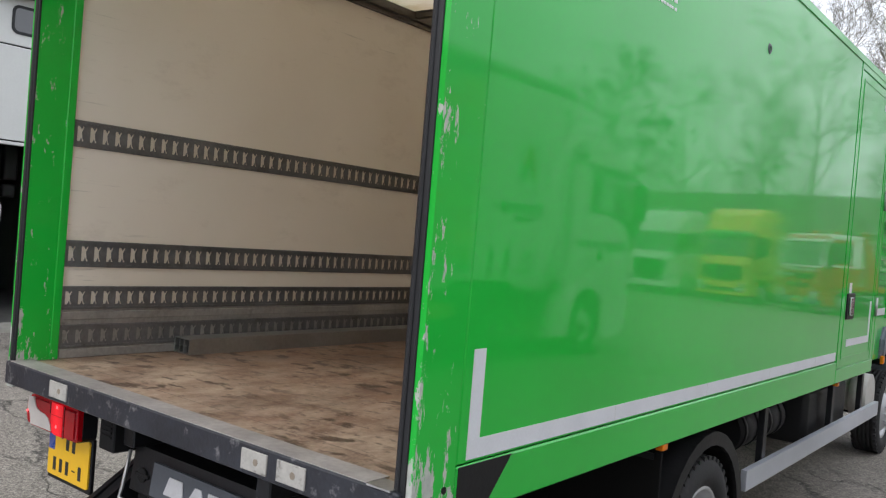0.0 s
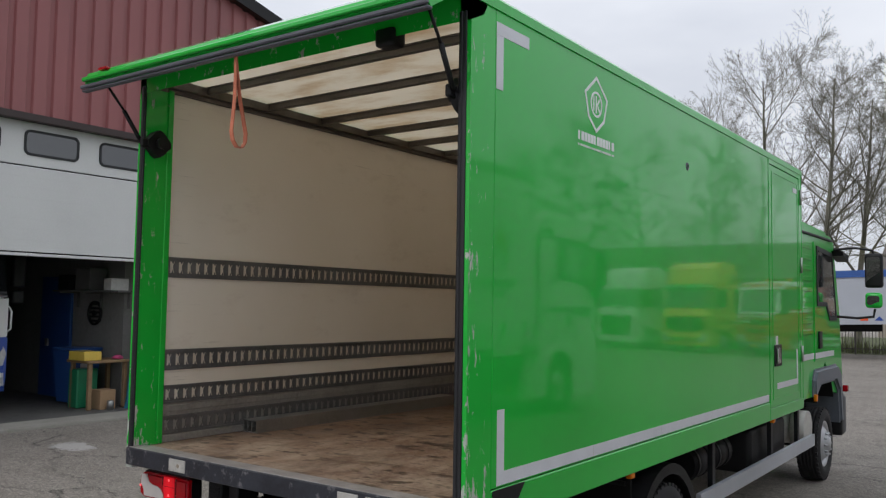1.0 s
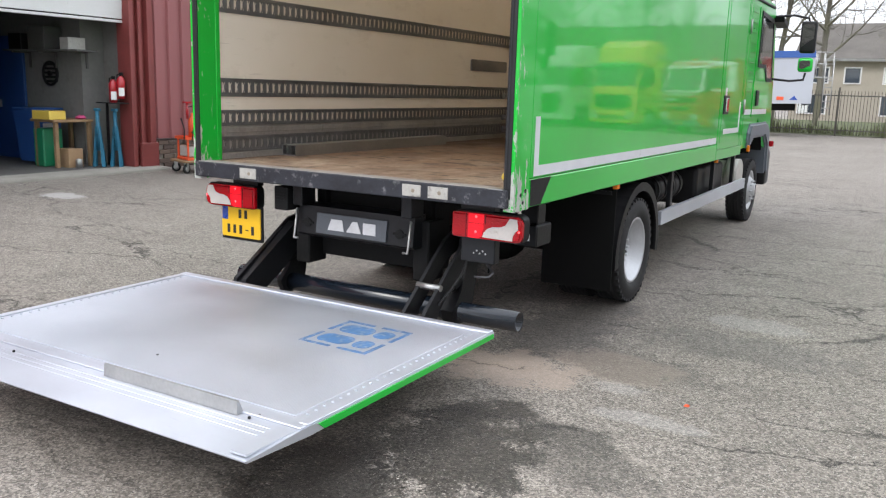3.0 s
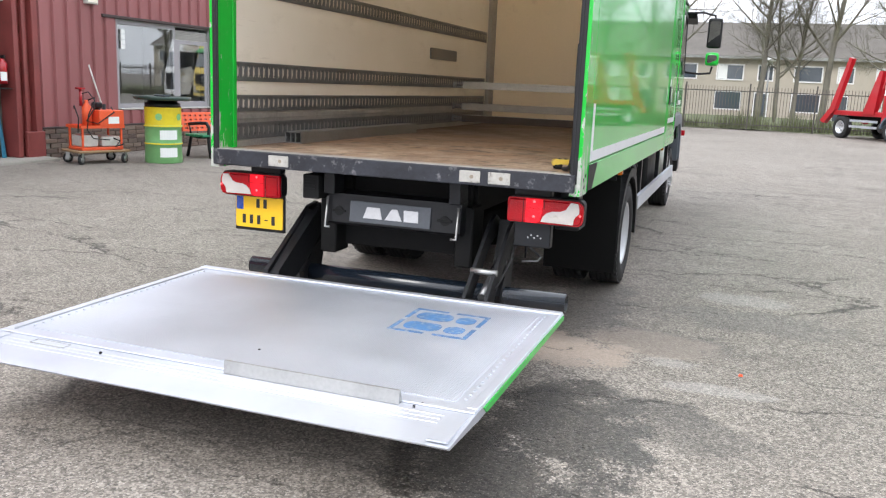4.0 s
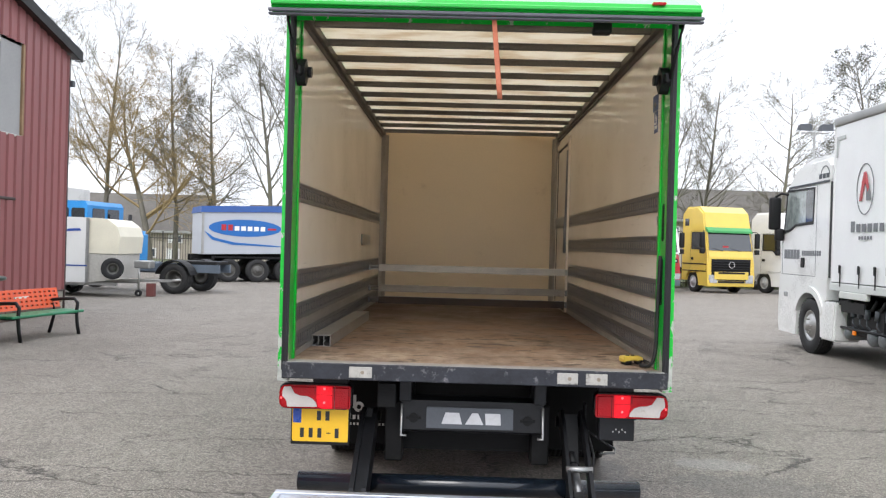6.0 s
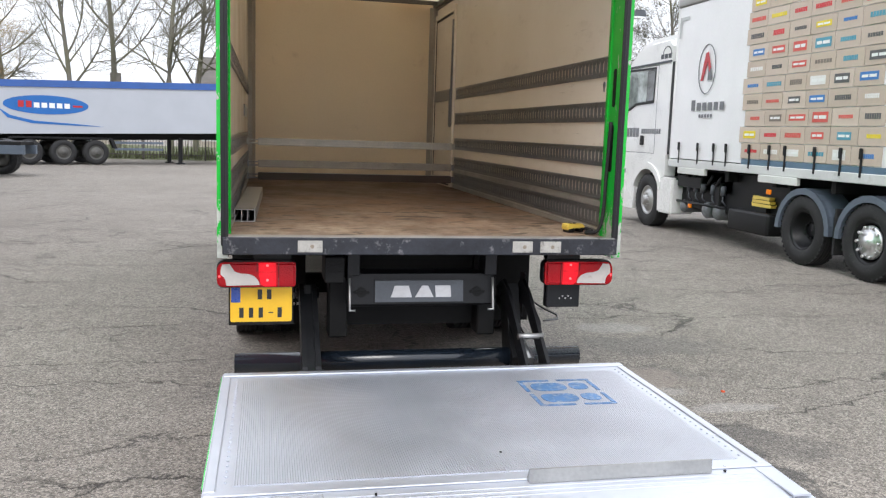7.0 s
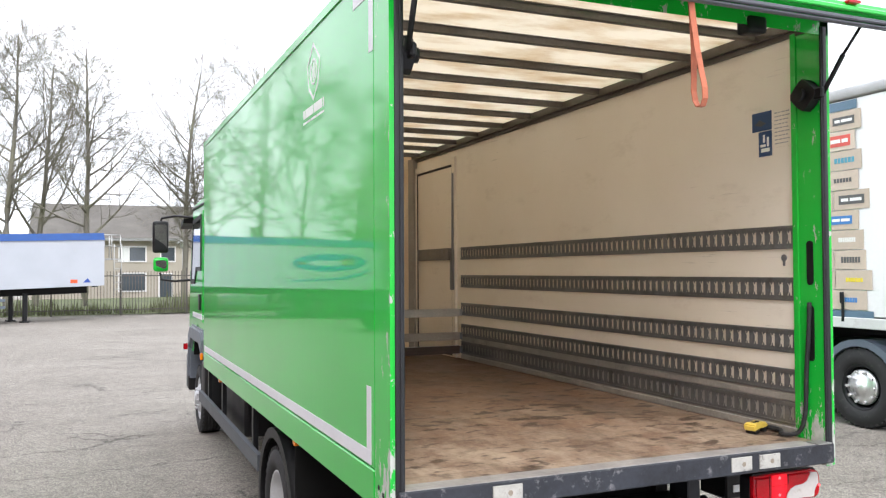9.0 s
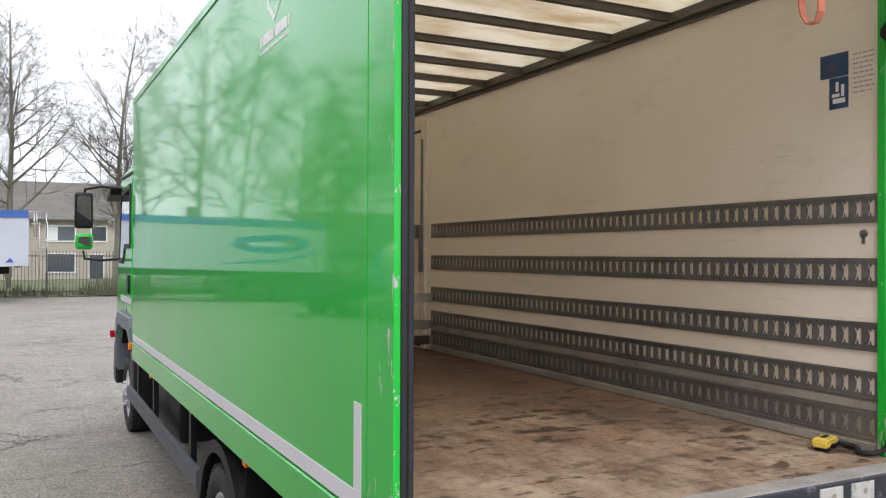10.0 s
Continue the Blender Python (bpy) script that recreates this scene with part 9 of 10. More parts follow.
    slab(bm, [(1.0, 1.14), (5.0, 1.14), (5.2, 0.7), (5.05, 0.7), (4.9, 1.07), (1.1, 1.07), (0.95, 0.55), (0.85, 0.55)], "y", 0.02, 0.3)
    part("mudguard", bm, PLASTIC_BLACK, t)
    for y in (0.5, 1.85):
        bm = B()
        box(bm, 8.1, 8.25, y, y + 0.15, 0.06, 1.2, 0, 0.01)
        box(bm, 8.02, 8.33, y - 0.06, y + 0.21, 0.0, 0.06)
        part("landing_leg", bm, BLACK_STEEL, t)
    bm = B()
    box(bm, 5.1, 7.2, 0.05, 0.1, 0.62, 0.72)
    box(bm, 5.1, 7.2, 0.05, 0.1, 0.9, 1.0)
    part("side_guard", bm, GREY_FENDER, t)
    # front platform with its ladder and rails
    bm = B()
    box(bm, L, L + 0.9, 0.2, 2.2, 2.6, 2.66)
    deck = part("platform", bm, STEEL_GREY, t)
    bars = [("rail_post", (x, y, 2.66), (x, y, 3.7)) for y in (0.22, 1.2, 2.16) for x in (L + 0.05, L + 0.45, L + 0.86)]
    bars += [("hand_rail", (L + 0.05, y, z), (L + 0.86, y, z)) for z in (3.2, 3.7) for y in (0.22, 2.16)]
    bars += [("ladder_rung", (L + 0.5, 0.1, z), (L + 0.85, 0.1, z)) for z in (1.3, 1.6, 1.9, 2.2, 2.5)]
    bars += [("ladder_stile", (x, 0.1, 1.0), (x, 0.1, 3.3)) for x in (L + 0.5, L + 0.85)]
    for name, p, q in bars:
        bm = B()
        cyl(bm, p, q, 0.022, 6)
        part(name, bm, STEEL_GREY, deck)
    bm = B()
    cyl(bm, (L + 0.2, 1.2, 1.4), (L + 0.1, 1.2, 2.6), 0.14, 14)
    part("tipping_ram", bm, PLASTIC_GREY, t)


tipper_trailer()


def box_trailer():
    t = thing("box_trailer", "small white sales trailer with a rounded cream nose", "trailer", pose(-12.5, 20.3, 0, 0, 0, 0))
    # tow end looks to +x
    bm = B()
    slab(bm, [(-2.6, 0.45), (0.9, 0.45), (0.9, 2.46), (-2.6, 2.5)], "y", 0.0, 2.0)
    body = part("trailer_body", bm, WHITE_PAINT, t)
    bm = B()
    slab(bm, [(0.9, 1.35), (1.85, 1.35), (1.9, 1.9), (1.8, 2.2), (1.5, 2.42), (0.9, 2.46)], "y", 0.04, 1.96)
    part("nose", bm, surf("cream_plastic", (0.75, 0.71, 0.58), 0.4, 0.0, 0.08, 1.5, 30, 0.05), body, "cream rounded nose")
    bm = B()
    slab(bm, [(0.9, 0.45), (1.75, 0.55), (1.8, 1.34), (0.9, 1.34)], "y", 0.06, 1.94)
    part("lower_nose", bm, WHITE_DIRTY, body)
    bm = B()
    box(bm, -2.6, 0.9, -0.012, 0.0, 0.95, 0.99)
    slab(bm, [(0.2, 2.02), (0.7, 2.05), (0.65, 2.12), (0.3, 2.1)], "y", -0.012, 0.0)
    part("blue_stripe", bm, BLUE_PAINT, body)
    bm = B()
    box(bm, -0.9, -0.2, -0.02, 0.0, 1.45, 1.5)
    part("hatch_strip", bm, STEEL_GREY, body)
    bm = B()
    box(bm, 0.85, 0.95, -0.01, 0.0, 0.45, 2.45)
    part("seam_strip", bm, STEEL_GREY, body)
    for x, y in ((-0.4, 0.05), (-0.4, 1.95), (-1.3, 0.05), (-1.3, 1.95)):
        w = wheel(t, 0, 0, 0.31, 0.19, 1, 0.19, "dish", RIM)
        w.matrix_basis = pose(x, y, 0.31, 0, 0, -90 if y < 1 else 90)
    sp = wheel(t, 0, 0, 0.33, 0.19, 1, 0.17, "deep", RIM_DUSTY, "spare_wheel")
    sp.matrix_basis = pose(1.72, -0.05, 0.9, 0, 0, -60)
    bm = B()
    hexa(bm, [(0.9, 0.9, 0.42), (3.2, 0.94, 0.48), (3.2, 1.06, 0.48), (0.9, 1.1, 0.42), (0.9, 0.9, 0.52), (3.2, 0.94, 0.56), (3.2, 1.06, 0.56), (0.9, 1.1, 0.52)])
    box(bm, -2.6, 1.8, 0.1, 0.2, 0.36, 0.45)
    box(bm, -2.6, 1.8, 1.8, 1.9, 0.36, 0.45)
    cyl(bm, (3.2, 1.0, 0.52), (3.5, 1.0, 0.56), 0.04, 10)
    part("drawbar", bm, STEEL_GREY, t)
    bm = B()
    cyl(bm, (2.2, 0.85, 0.2), (2.2, 0.85, 1.1), 0.035, 10)
    box(bm, 2.05, 2.55, 0.8, 1.3, 0.9, 1.15, 0, 0.03)
    part("jockey_post", bm, STEEL_GREY, t)
    bm = B()
    lathe(bm, [(-0.04, 0.04), (-0.04, 0.11), (0.04, 0.11), (0.04, 0.04)], "y", 16)
    jw = part("jockey_wheel", bm, RUBBER, t)
    jw.matrix_basis = pose(2.2, 0.85, 0.11)
    bm = B()
    box(bm, -0.12, 0.12, -0.12, 0.12, 0.0, 0.42, 0, 0.015)
    solid("support_block", bm, surf("oxide_block", (0.16, 0.05, 0.045), 0.7), "dark red steel block under the drawbar", "block", m=pose(-9.95, 21.3, 0))


box_trailer()


def blue_tractor():
    """Blue chassis truck behind the sales trailer; its cab looks to -x, its rear wheels show."""
    t = thing("blue_chassis_truck", "light blue chassis truck with bare rear wheels", "truck", pose(-14.6, 24.6, 0, 0, 0, 90 - 8))
    # local +y is forwards
    bm = B()
    slab(bm, [(-1.85, 1.0), (-1.85, 2.95), (-1.75, 3.1), (-0.75, 3.1), (-0.6, 2.9), (-0.4, 2.0), (-0.35, 1.0)], "x", -1.15, 1.15)
    body = part("cab", bm, SKY_BLUE, t)
    for s in (-1, 1):
        bm = B()
        slab(bm, rounded(-1.75, -1.25, 2.1, 2.85, 0.06), "x", *sorted((s * 1.15, s * 1.158)))
        part("side_window", bm, DARK_GLASS, body)
        bm = B()
        slab(bm, rounded(-1.15, -0.68, 2.1, 2.85, 0.06), "x", *sorted((s * 1.15, s * 1.158)))
        part("side_window", bm, DARK_GLASS, body)
    bm = B()
    for x in (-0.85, 0.1):
        slab(bm, rounded(x, x + 0.75, 2.1, 2.85, 0.06), "y", -1.862, -1.85)
    part("rear_window", bm, DARK_GLASS, body)
    bm = B()
    for s in (-1, 1):
        box(bm, s * 0.45 - 0.06, s * 0.45 + 0.06, -6.4, 0.0, 0.72, 1.0)
    cyl(bm, (0, -4.0, 0.85), (0, -2.3, 0.85), 0.2, 16)
    part("chassis_frame", bm, GREY_FENDER, t)
    bm = B()
    box(bm, 0.6, 1.1, -2.9, -2.2, 0.9, 2.0, 0, 0.03)
    part("crane_base", bm, SKY_BLUE, t)
    bm = B()
    cyl(bm, (0.85, -2.3, 2.0), (0.85, -2.3, 2.7), 0.07, 10)
    part("exhaust_pipe", bm, BLACK_STEEL, t)
    bm = B()
    sweep(bm, [(1.05, -2.35, 1.1), (1.05, -2.35, 2.1), (1.05, -2.75, 2.1), (1.05, -2.75, 1.1)], 0.05, 8)
    part("hoop_guard", bm, SKY_BLUE, t)
    bm = B()
    box(bm, 0.75, 1.0, -2.2, -2.05, 1.5, 1.9, 0, 0.02)
    part("warning_board", bm, ORANGE, t)
    for s in (-1, 1):
        wheel(t, s * 1.02, -5.1, 0.52, 0.42, s, 0.29, "deep", RIM_DUSTY)
        wheel(t, s * 1.02, -0.9, 0.5, 0.3, s, 0.29, "front", RIM)
        bm = B()
        slab(bm, arc(-5.1, 0.5, 0.66, 15, 165, 12) + arc(-5.1, 0.5, 0.62, 15, 165, 12)[::-1], "x", *sorted((s * 0.75, s * 1.28)))
        part("mudguard", bm, PLASTIC_BLACK, t)
    bm = B()
    box(bm, -0.5, 0.5, -6.3, -4.9, 1.0, 1.12, 0, 0.02)
    part("coupling_plate", bm, PLASTIC_BLACK, t)


blue_tractor()


def parked_box():
    t = thing("box_lorry", "white high box lorry parked behind the sales trailer", "truck", pose(-22.4, 31.0, 0))
    bm = B()
    box(bm, 0.0, 5.0, 0.0, 2.4, 1.0, 4.02, 0, 0.03)
    body = part("box_body", bm, WHITE_PAINT, t)
    bm = B()
    slab(bm, rounded(4.2, 4.75, 2.9, 3.75, 0.08), "y", -0.006, 0.0)
    part("blue_mark", bm, SKY_BLUE, body)
    bm = B()
    box(bm, 0.0, 5.02, -0.02, 0.05, 3.97, 4.06, 0, 0.01)
    part("roof_edge", bm, STEEL_GREY, body)
    bm = B()
    for y in (0.75, 1.6):
        box(bm, 0.1, 4.9, y - 0.06, y + 0.06, 0.75, 1.0)
    part("chassis_frame", bm, UNDER, t)
    for x in (1.0, 4.0):
        for y in (0.2, 2.2):
            w = wheel(t, 0, 0, 0.48, 0.3, 1, 0.28, "dish", RIM_DUSTY)
            w.matrix_basis = pose(x, y, 0.48, 0, 0, -90 if y < 1 else 90)


parked_box()


def thin_pole():
    t = thing("pole", "thin dark pole standing behind the fence", "pole", pose(-22.0, 40.2, 0))
    bm = B()
    cyl(bm, (0, 0, 0), (0, 0, 8.3), 0.07, 10, 0, 0.045)
    part("shaft", bm, PLASTIC_GREY, t)
    bm = B()
    lathe(bm, [(8.28, 0.01), (8.28, 0.055), (8.34, 0.04), (8.36, 0.01)], "z", 10, closed=False)
    part("cap", bm, PLASTIC_GREY, t)


thin_pole()

# ---- houses, fence, lamps and trees beyond the yard ----
def roof_tiles():
    n = Net("brown_roof_tiles")
    a, b = n.noise(0.6, 5), n.noise(9, 4, 0.7)
    w = n.wave(4.5, "Y", 0.6, "SAW")
    c = n.mix(n.remap(a, 0.3, 0.7), (0.1, 0.09, 0.08), (0.15, 0.137, 0.122))
    c = n.mix(n.math("MULTIPLY", n.remap(w, 0.75, 1.0), 0.6), c, (0.05, 0.042, 0.036))
    c = n.mix(n.math("MULTIPLY", n.remap(b, 0.5, 0.7), 0.35), c, (0.19, 0.175, 0.145))
    n.bump(w, 0.6, 0.03)
    return n.put(c, 0.8)


ROOF_TILE = roof_tiles()
HOUSE_WALL = surf("buff_brick_wall", (0.45, 0.405, 0.335), 0.85, 0.0, 0.1, 0.8, 12, 0.2)
HOUSE_GLASS = surf("house_window_glass", (0.06, 0.075, 0.09), 0.08, 0.0, 0.2, 0.5, 10, 0.0, coat=1.0)
GRASS = surf("winter_grass", (0.1, 0.115, 0.05), 0.9, 0.0, 0.35, 1.0, 12, 0.6, dirt=(0.17, 0.14, 0.09))


def terrace(x0, n, y, eave, ridge, unit=5.2, depth=9.0, seed=1, chimneys=True):
    """A terrace of houses along x."""
    rng = random.Random(seed)
    for i in range(n):
        a = x0 + i * unit
        t = thing("terraced_house", "two storey buff brick terraced house with a brown tiled roof", "house", pose(a, y, 0), "terraced houses")
        bm = B()
        box(bm, 0, unit, 0, depth, 0, eave)
        w = part("wall", bm, HOUSE_WALL, t)
        bm = B()
        slab(bm, [(-0.45, eave - 0.12), (depth / 2, ridge), (depth + 0.45, eave - 0.12), (depth + 0.45, eave + 0.06), (depth / 2, ridge + 0.18), (-0.45, eave + 0.06)], "x", 0.0, unit)
        part("roof", bm, ROOF_TILE, t)
        bm = B()
        box(bm, 0, unit, -0.5, -0.38, eave - 0.14, eave + 0.04)
        part("gutter", bm, STEEL_GREY, t)
        if chimneys and i % 2 == 0:
            bm = B()
            box(bm, unit - 0.4, unit + 0.3, depth / 2 - 0.3, depth / 2 + 0.3, ridge - 0.2, ridge + 0.9)
            part("chimney", bm, ROOF_TILE, t)
        for wx, ww, z0, z1 in ((0.5, 1.9, 3.0, 4.25), (3.3, 1.1, 3.0, 4.25), (0.5, 1.9, 0.7, 2.2), (3.2, 1.0, 0.05, 2.15)):
            if rng.random() < 0.06:
                continue
            bm = B()
            z0, z1 = z0 * eave / 4.8, z1 * eave / 4.8
            ring_slab(bm, [(wx, z0), (wx + ww, z0), (wx + ww, z1), (wx, z1)], [(wx + 0.09, z0 + 0.09), (wx + ww - 0.09, z0 + 0.09), (wx + ww - 0.09, z1 - 0.09), (wx + 0.09, z1 - 0.09)], "y", -0.06, 0.02)
            fr = part("window", bm, WHITE_PAINT, t)
            bm = B()
            box(bm, wx + 0.09, wx + ww - 0.09, -0.02, -0.004, z0 + 0.09, z1 - 0.09)
            if rng.random() < 0.6:
                box(bm, wx + 0.1, wx + ww * 0.4, -0.026, -0.02, z0 + 0.1, z1 - 0.1, 1)
            part("pane", bm, [HOUSE_GLASS, WHITE_PRINT], fr)


terrace(-6.2, 10, 60.0, 4.4, 6.95, seed=3, chimneys=False)
terrace(-36.0, 3, 58.0, 2.4, 5.25, seed=8, chimneys=False)
terrace(-17.2, 1, 58.0, 2.4, 4.6, seed=9)


def green_strip():
    bm = B()
    n = 60
    v = [[bm.verts.new((-60 + 120 * i / n, 39.6 + 18 * j / 8, 0.02 + 0.25 * min(j, 2) / 2 + 0.1 * noise.noise((i * 0.7, j * 0.9, 0)))) for i in range(n + 1)] for j in range(9)]
    for j in range(8):
        for i in range(n):
            bm.faces.new([v[j][i], v[j][i + 1], v[j + 1][i + 1], v[j + 1][i]])
    tagged(part("grass_verge", bm, GRASS, None), "rough winter grass behind the fence", "grass", kind="structure")
    # hedge-like undergrowth
    rng = random.Random(5)
    bm = B()
    for _ in range(9000):
        x, y = rng.uniform(-45, 42), rng.uniform(39.8, 41.6)
        h = rng.uniform(0.2, 1.1) * (0.5 + 0.7 * abs(noise.noise((x * 0.3, 1, 0))) * 2)
        a, w = rng.uniform(0, 6.28), rng.uniform(0.02, 0.05)
        dx, dy = rng.uniform(-0.15, 0.15), rng.uniform(-0.15, 0.15)
        bm.faces.new([bm.verts.new(p) for p in ((x - w * math.cos(a), y - w * math.sin(a), 0.03), (x + w * math.cos(a), y + w * math.sin(a), 0.03), (x + dx, y + dy, h))])
    tagged(part("undergrowth", bm, GRASS, None), "dry weeds and low growth along the fence foot", "undergrowth", kind="stuff")


green_strip()


FENCE_PAINT = surf("weathered_fence_paint", (0.075, 0.068, 0.06), 0.6, 0.0, 0.2, 1.5, 30, 0.1)


def bar_fence():
    t = thing("fence", "tall dark steel bar fence along the yard edge", "fence", pose(0, 39.2, 0))
    bm = B()
    x = -46.0
    while x < 44:
        box(bm, x, x + 0.024, -0.012, 0.012, 0.08, 2.1)
        x += 0.14
    part("infill", bm, FENCE_PAINT, t)["kind"] = "stuff"
    post = None
    for k in range(31):
        m = pose(-46.0 + 3.0 * k, 0, 0)
        if post is None:
            bm = B()
            box(bm, -0.035, 0.035, -0.035, 0.035, 0.0, 2.25, 0, 0.005)
            post = part("post", bm, FENCE_PAINT, t)
            post.matrix_basis = m
        else:
            share("post", post, m, t)
    for z in (0.25, 1.85):
        bm = B()
        box(bm, -46.0, 44.0, 0.016, 0.05, z, z + 0.05)
        part("rail", bm, FENCE_PAINT, t)


bar_fence()


def grow(bm, p, d, r, length, level, rng, spec):
    """One branch with its side branches; r is the radius at its foot."""
    seg = max(3 if level < 4 else 2, int(length / spec["step"][level]))
    sides = (7, 5, 4, 3, 3)[level]
    pts, dirs, rad = [p], [d], [r]
    for i in range(seg):
        d = (d + Vector((rng.uniform(-1, 1), rng.uniform(-1, 1), rng.uniform(-0.6, 1))) * spec["bend"][level] + Vector((0, 0, spec["up"][level]))).normalized()
        p = p + d * (length / seg)
        pts.append(p)
        dirs.append(d)
        rad.append(max(0.0045, r * (1 - 0.85 * (i + 1) / seg)))
    prev = None
    for q, dd, rr in zip(pts, dirs, rad):
        m = dd.to_track_quat("Z", "Y").to_matrix()
        ring = [bm.verts.new(q + m @ Vector((rr * math.cos(2 * math.pi * k / sides), rr * math.sin(2 * math.pi * k / sides), 0))) for k in range(sides)]
        if prev:
            for k in range(sides):
                bm.faces.new([prev[k], prev[(k + 1) % sides], ring[(k + 1) % sides], ring[k]]).smooth = True
        prev = ring
    if level >= spec["levels"]:
        return
    n = spec["count"][level]
    for k in range(n):
        f = spec["from"][level] + (0.98 - spec["from"][level]) * (k + rng.random()) / n
        i = min(seg - 1, int(f * seg))
        q = pts[i].lerp(pts[i + 1], f * seg - i)
        a = rng.uniform(0, 6.28)
        side = dirs[i].orthogonal().normalized()
        side.rotate(Matrix.Rotation(a, 3, dirs[i]))
        ang = radians(spec["angle"][level] * rng.uniform(0.7, 1.25))
        nd = (dirs[i] * math.cos(ang) + side * math.sin(ang)).normalized()
        grow(bm, q, nd, max(0.0065, rad[i] * rng.uniform(0.4, 0.6)), length * spec["len"][level] * rng.uniform(0.65, 1.2) * (1.15 - 0.6 * f), level + 1, rng, spec)


SPECS = {
    "tall": dict(levels=4, step=(1.0, 0.6, 0.45, 0.4, 0.4), bend=(0.05, 0.09, 0.1, 0.11, 0.12), up=(0.05, 0.06, 0.05, 0.05, 0.05), count=(24, 10, 6, 4), len=(0.34, 0.5, 0.56, 0.62), angle=(58, 46, 40, 36), **{"from": (0.26, 0.15, 0.15, 0.15)}),
    "fork": dict(levels=4, step=(1.0, 0.7, 0.45, 0.4, 0.4), bend=(0.06, 0.09, 0.1, 0.11, 0.12), up=(0.05, 0.08, 0.06, 0.05, 0.05), count=(15, 12, 6, 4), len=(0.5, 0.42, 0.56, 0.62), angle=(46, 44, 40, 36), **{"from": (0.28, 0.15, 0.15, 0.15)}),
    "willow": dict(levels=4, step=(0.7, 0.6, 0.4, 0.35, 0.35), bend=(0.1, 0.18, 0.18, 0.14, 0.1), up=(0.03, 0.07, 0.02, -0.08, -0.16), count=(15, 12, 9, 6), len=(0.62, 0.5, 0.52, 0.72), angle=(62, 52, 48, 42), **{"from": (0.2, 0.15, 0.12, 0.12)}),
}
TREES = {}


def tree(kind, seed, x, y, h, turn, twig=BARK, label="bare winter tree with a slim grey-green trunk"):
    key = (kind, seed)
    if key not in TREES:
        rng = random.Random(seed)
        spec = SPECS[kind]
        trunk, crown = B(), B()
        grow(trunk, Vector((0, 0, -0.1)), Vector((rng.uniform(-0.03, 0.03), rng.uniform(-0.03, 0.03), 1)).normalized(), 0.2, 14.0 if kind != "willow" else 9.0, 0, rng, dict(spec, levels=0))
        rng = random.Random(seed)
        grow(crown, Vector((0, 0, -0.1)), Vector((rng.uniform(-0.03, 0.03), rng.uniform(-0.03, 0.03), 1)).normalized(), 0.19, 14.0 if kind != "willow" else 9.0, 0, rng, spec)
        t = thing("tree", label, "tree", pose(x, y, 0, 0, 0, turn), "bare trees")
        part("trunk", trunk, BARK, t)
        part("crown", crown, twig, t, "bare branches and twigs")
        TREES[key] = t
        t.scale = (h, h, h)
        return t
    t = copy_thing(TREES[key], pose(x, y, 0, 0, 0, turn))
    t.scale = (h, h, h)
    return t


def young_leaves():
    n = Net("orange_willow_twigs")
    a = n.noise(2.0, 3)
    return n.put(n.mix(n.remap(a, 0.3, 0.7), (0.24, 0.175, 0.08), (0.4, 0.3, 0.15)), 0.85)


WILLOW = young_leaves()
for kind, seed, x, y, h, turn in (
        ("fork", 21, -21.7, 45.0, 1.0, 10), ("tall", 24, -17.5, 45.5, 0.92, 190), ("tall", 22, -14.7, 44.5, 0.9, 40), ("fork", 23, -11.4, 45.0, 0.93, 200), ("fork", 21, -9.3, 46.0, 1.1, 130),
        ("tall", 24, -6.2, 44.0, 1.05, 0), ("fork", 23, -5.0, 45.5, 0.97, 80), ("tall", 22, -2.6, 45.0, 1.0, 160), ("tall", 24, 2.4, 45.0, 0.95, 250), ("tall", 22, 3.4, 45.5, 0.7, 90), ("tall", 24, 4.25, 45.5, 0.72, 300),
        ("fork", 23, 5.65, 45.0, 1.0, 30), ("tall", 22, 8.75, 45.2, 0.7, 100), ("fork", 21, 12.0, 44.0, 0.92, 60), ("tall", 24, 14.6, 45.5, 0.85, 310), ("tall", 22, 18.9, 45.0, 0.83, 220),
        ("tall", 24, 29.0, 46.0, 0.9, 15), ("fork", 21, -27.5, 46.0, 1.0, 75), ("tall", 22, -34.0, 46.0, 1.0, 285)):
    tree(kind, seed, x, y, h, turn)
tree("willow", 31, -17.9, 42.5, 1.15, 0, WILLOW, "spreading willow with orange winter twigs")


def leafy_tree(src, m):
    """A tree that has kept clumps of dark leaves at the ends of its branches."""
    t = copy_thing(src, m)
    tagged(t, "slim tree that still carries clumps of dark leaves", "tree", "bare trees")
    crown = [c for c in t.children if c.name.startswith("crown")][0]
    rng = random.Random(6)
    tips = [v.co for v in crown.data.vertices if v.co.z > 5.0]
    bm = B()
    for _ in range(110):
        c = tips[rng.randrange(len(tips))]
        for _ in range(34):
            p = c + Vector((rng.gauss(0, 0.2), rng.gauss(0, 0.2), rng.gauss(0, 0.14)))
            a, b = Vector((rng.uniform(-1, 1), rng.uniform(-1, 1), rng.uniform(-1, 1))).normalized() * 0.07, Vector((rng.uniform(-1, 1), rng.uniform(-1, 1), rng.uniform(-1, 1))).normalized() * 0.045
            bm.faces.new([bm.verts.new(q) for q in (p - a, p + b, p + a, p - b)])
    leaf = part("leaves", bm, surf("dark_leaves", (0.05, 0.055, 0.035), 0.7, 0.0, 0.4, 1, 8, 0.0), t, "dark leaf clumps")
    leaf["kind"] = "stuff"
    return t


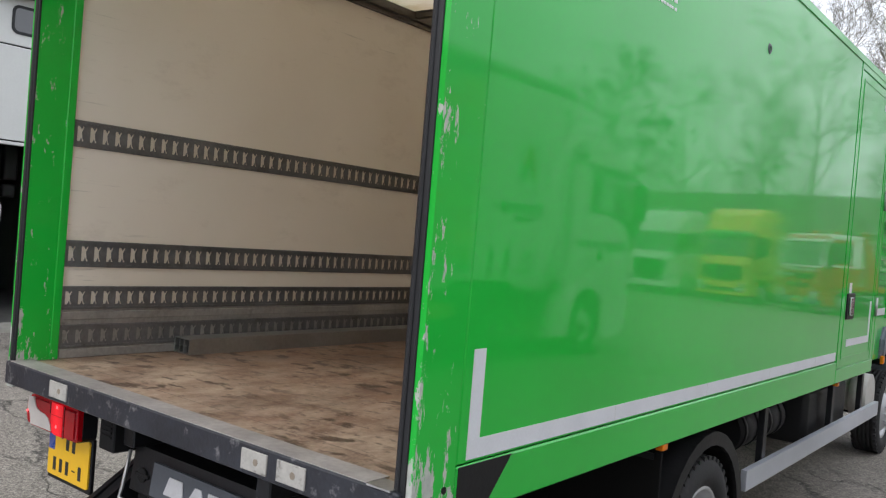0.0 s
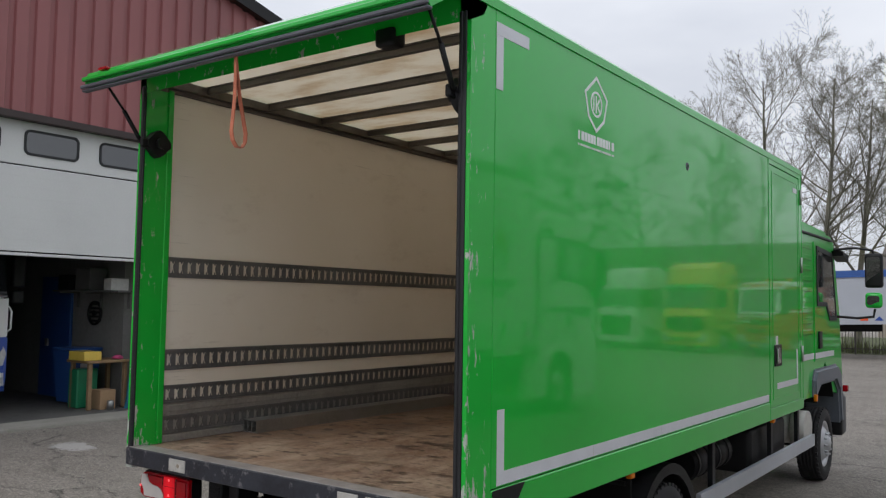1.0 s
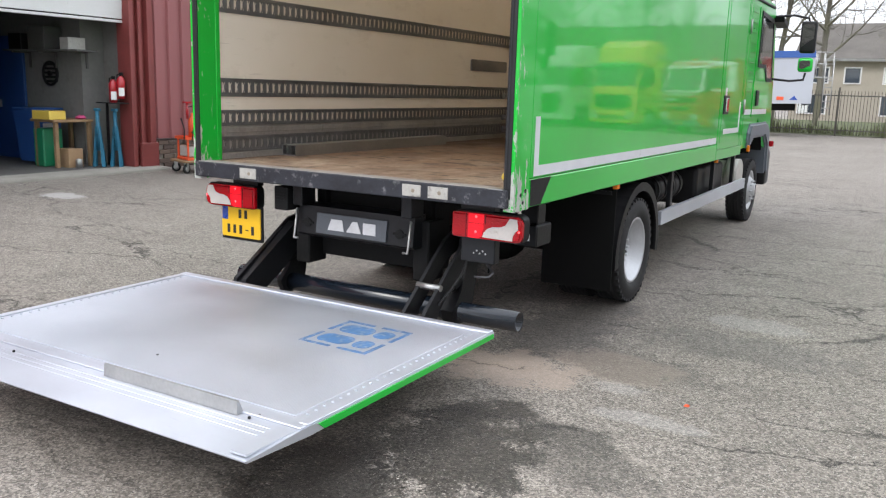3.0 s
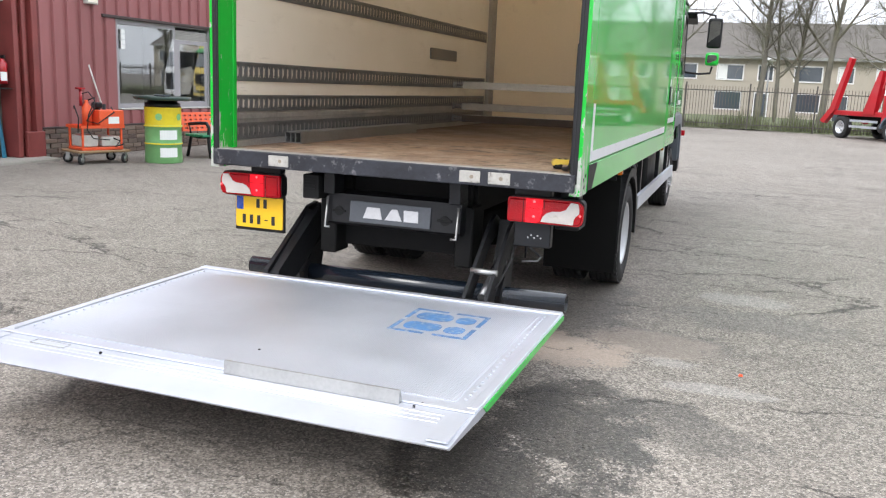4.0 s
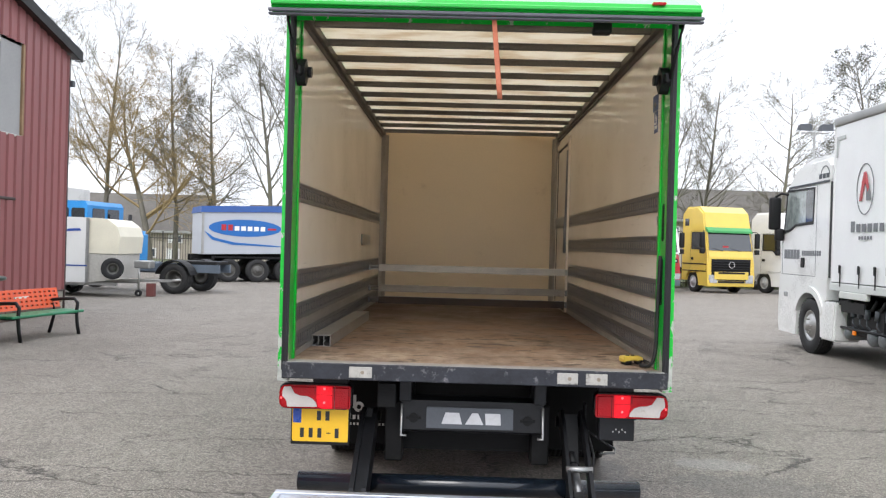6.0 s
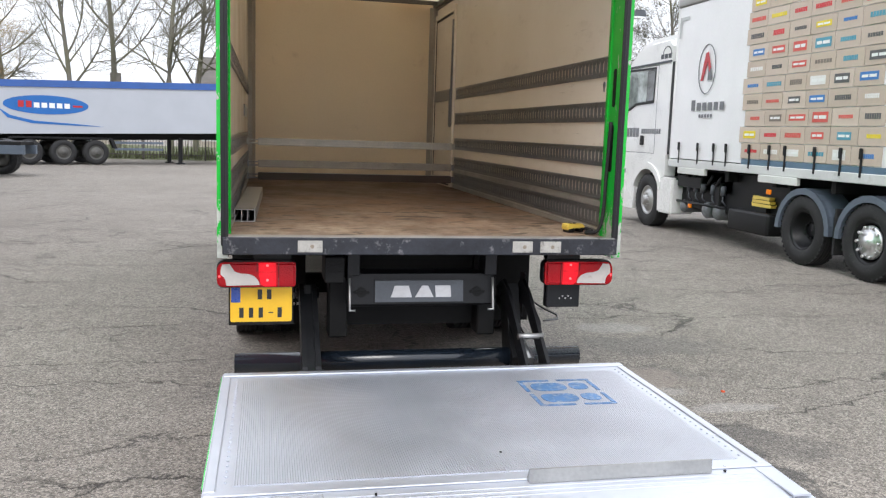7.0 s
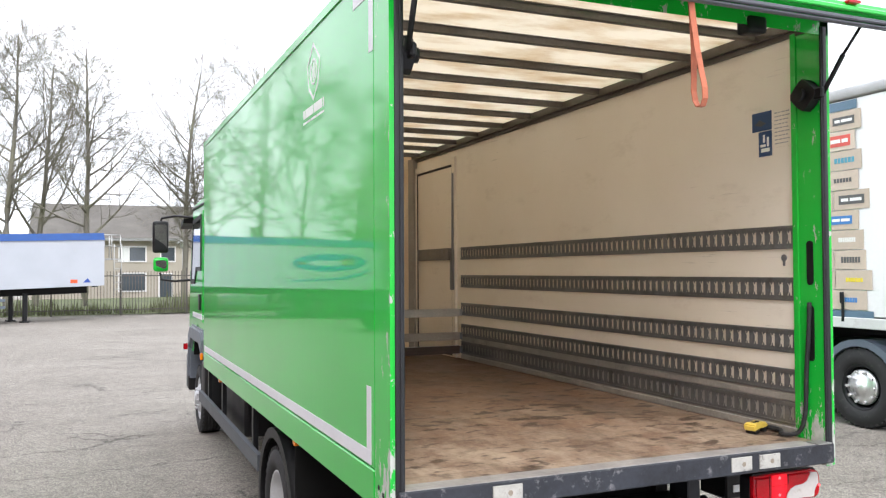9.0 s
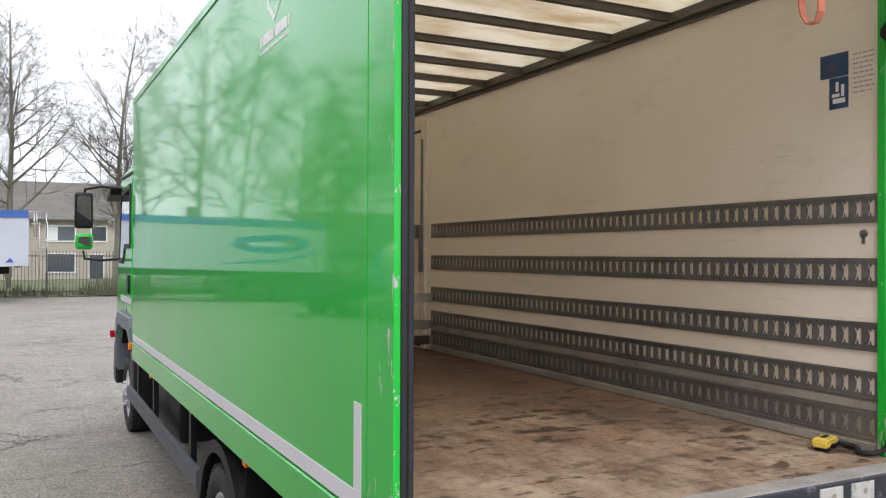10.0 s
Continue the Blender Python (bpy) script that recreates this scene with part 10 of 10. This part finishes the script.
LEAFY = leafy_tree(TREES[("tall", 24)], pose(24.5, 45.0, 0, 0, 0, 70))
LEAFY.scale = (0.97, 0.97, 0.97)


def flood_lamp():
    t = thing("flood_light", "twin flood light on a tall grey pole", "street lamp", pose(18.4, 39.0, 0))
    bm = B()
    cyl(bm, (0, 0, 0), (0, 0, 8.4), 0.09, 12, 0, 0.06)
    part("pole", bm, STEEL_GREY, t)
    bm = B()
    box(bm, -0.7, 0.7, -0.03, 0.03, 8.3, 8.37)
    part("cross_arm", bm, STEEL_GREY, t)
    for s in (-1, 1):
        bm = B()
        hexa(bm, [(s * 0.55 - 0.32, -0.35, 8.42), (s * 0.55 + 0.32, -0.35, 8.42), (s * 0.55 + 0.32, 0.15, 8.5), (s * 0.55 - 0.32, 0.15, 8.5), (s * 0.55 - 0.28, -0.3, 8.78), (s * 0.55 + 0.28, -0.3, 8.78), (s * 0.55 + 0.28, 0.1, 8.72), (s * 0.55 - 0.28, 0.1, 8.72)])
        part("lamp_head", bm, PLASTIC_GREY, t)


flood_lamp()


def park_lamp(x, y):
    t = thing("street_lamp", "pale mushroom street lamp on a thin pole", "street lamp", pose(x, y, 0))
    bm = B()
    cyl(bm, (0, 0, 0), (0, 0, 3.6), 0.05, 10)
    part("pole", bm, STEEL_GREY, t)
    bm = B()
    lathe(bm, [(3.5, 0.15), (3.75, 0.2), (3.8, 0.45), (3.9, 0.3), (4.0, 0.04)], "z", 20, closed=False)
    part("shade", bm, WHITE_PAINT, t)


park_lamp(2.9, 50.0)


def red_scrap():
    bm = B()
    hexa(bm, [(-0.016, -0.02, 0.0), (0.018, -0.014, 0.0), (0.02, 0.018, 0.0), (-0.014, 0.016, 0.0), (-0.012, -0.016, 0.012), (0.012, -0.012, 0.018), (0.016, 0.014, 0.01), (-0.01, 0.012, 0.014)])
    solid("plastic_scrap", bm, ORANGE, "scrap of orange-red plastic lying on the asphalt", "scrap", m=pose(2.23, 0.28, 0.001) @ Matrix.Scale(0.75, 4))


red_scrap()
plinth_bricks()
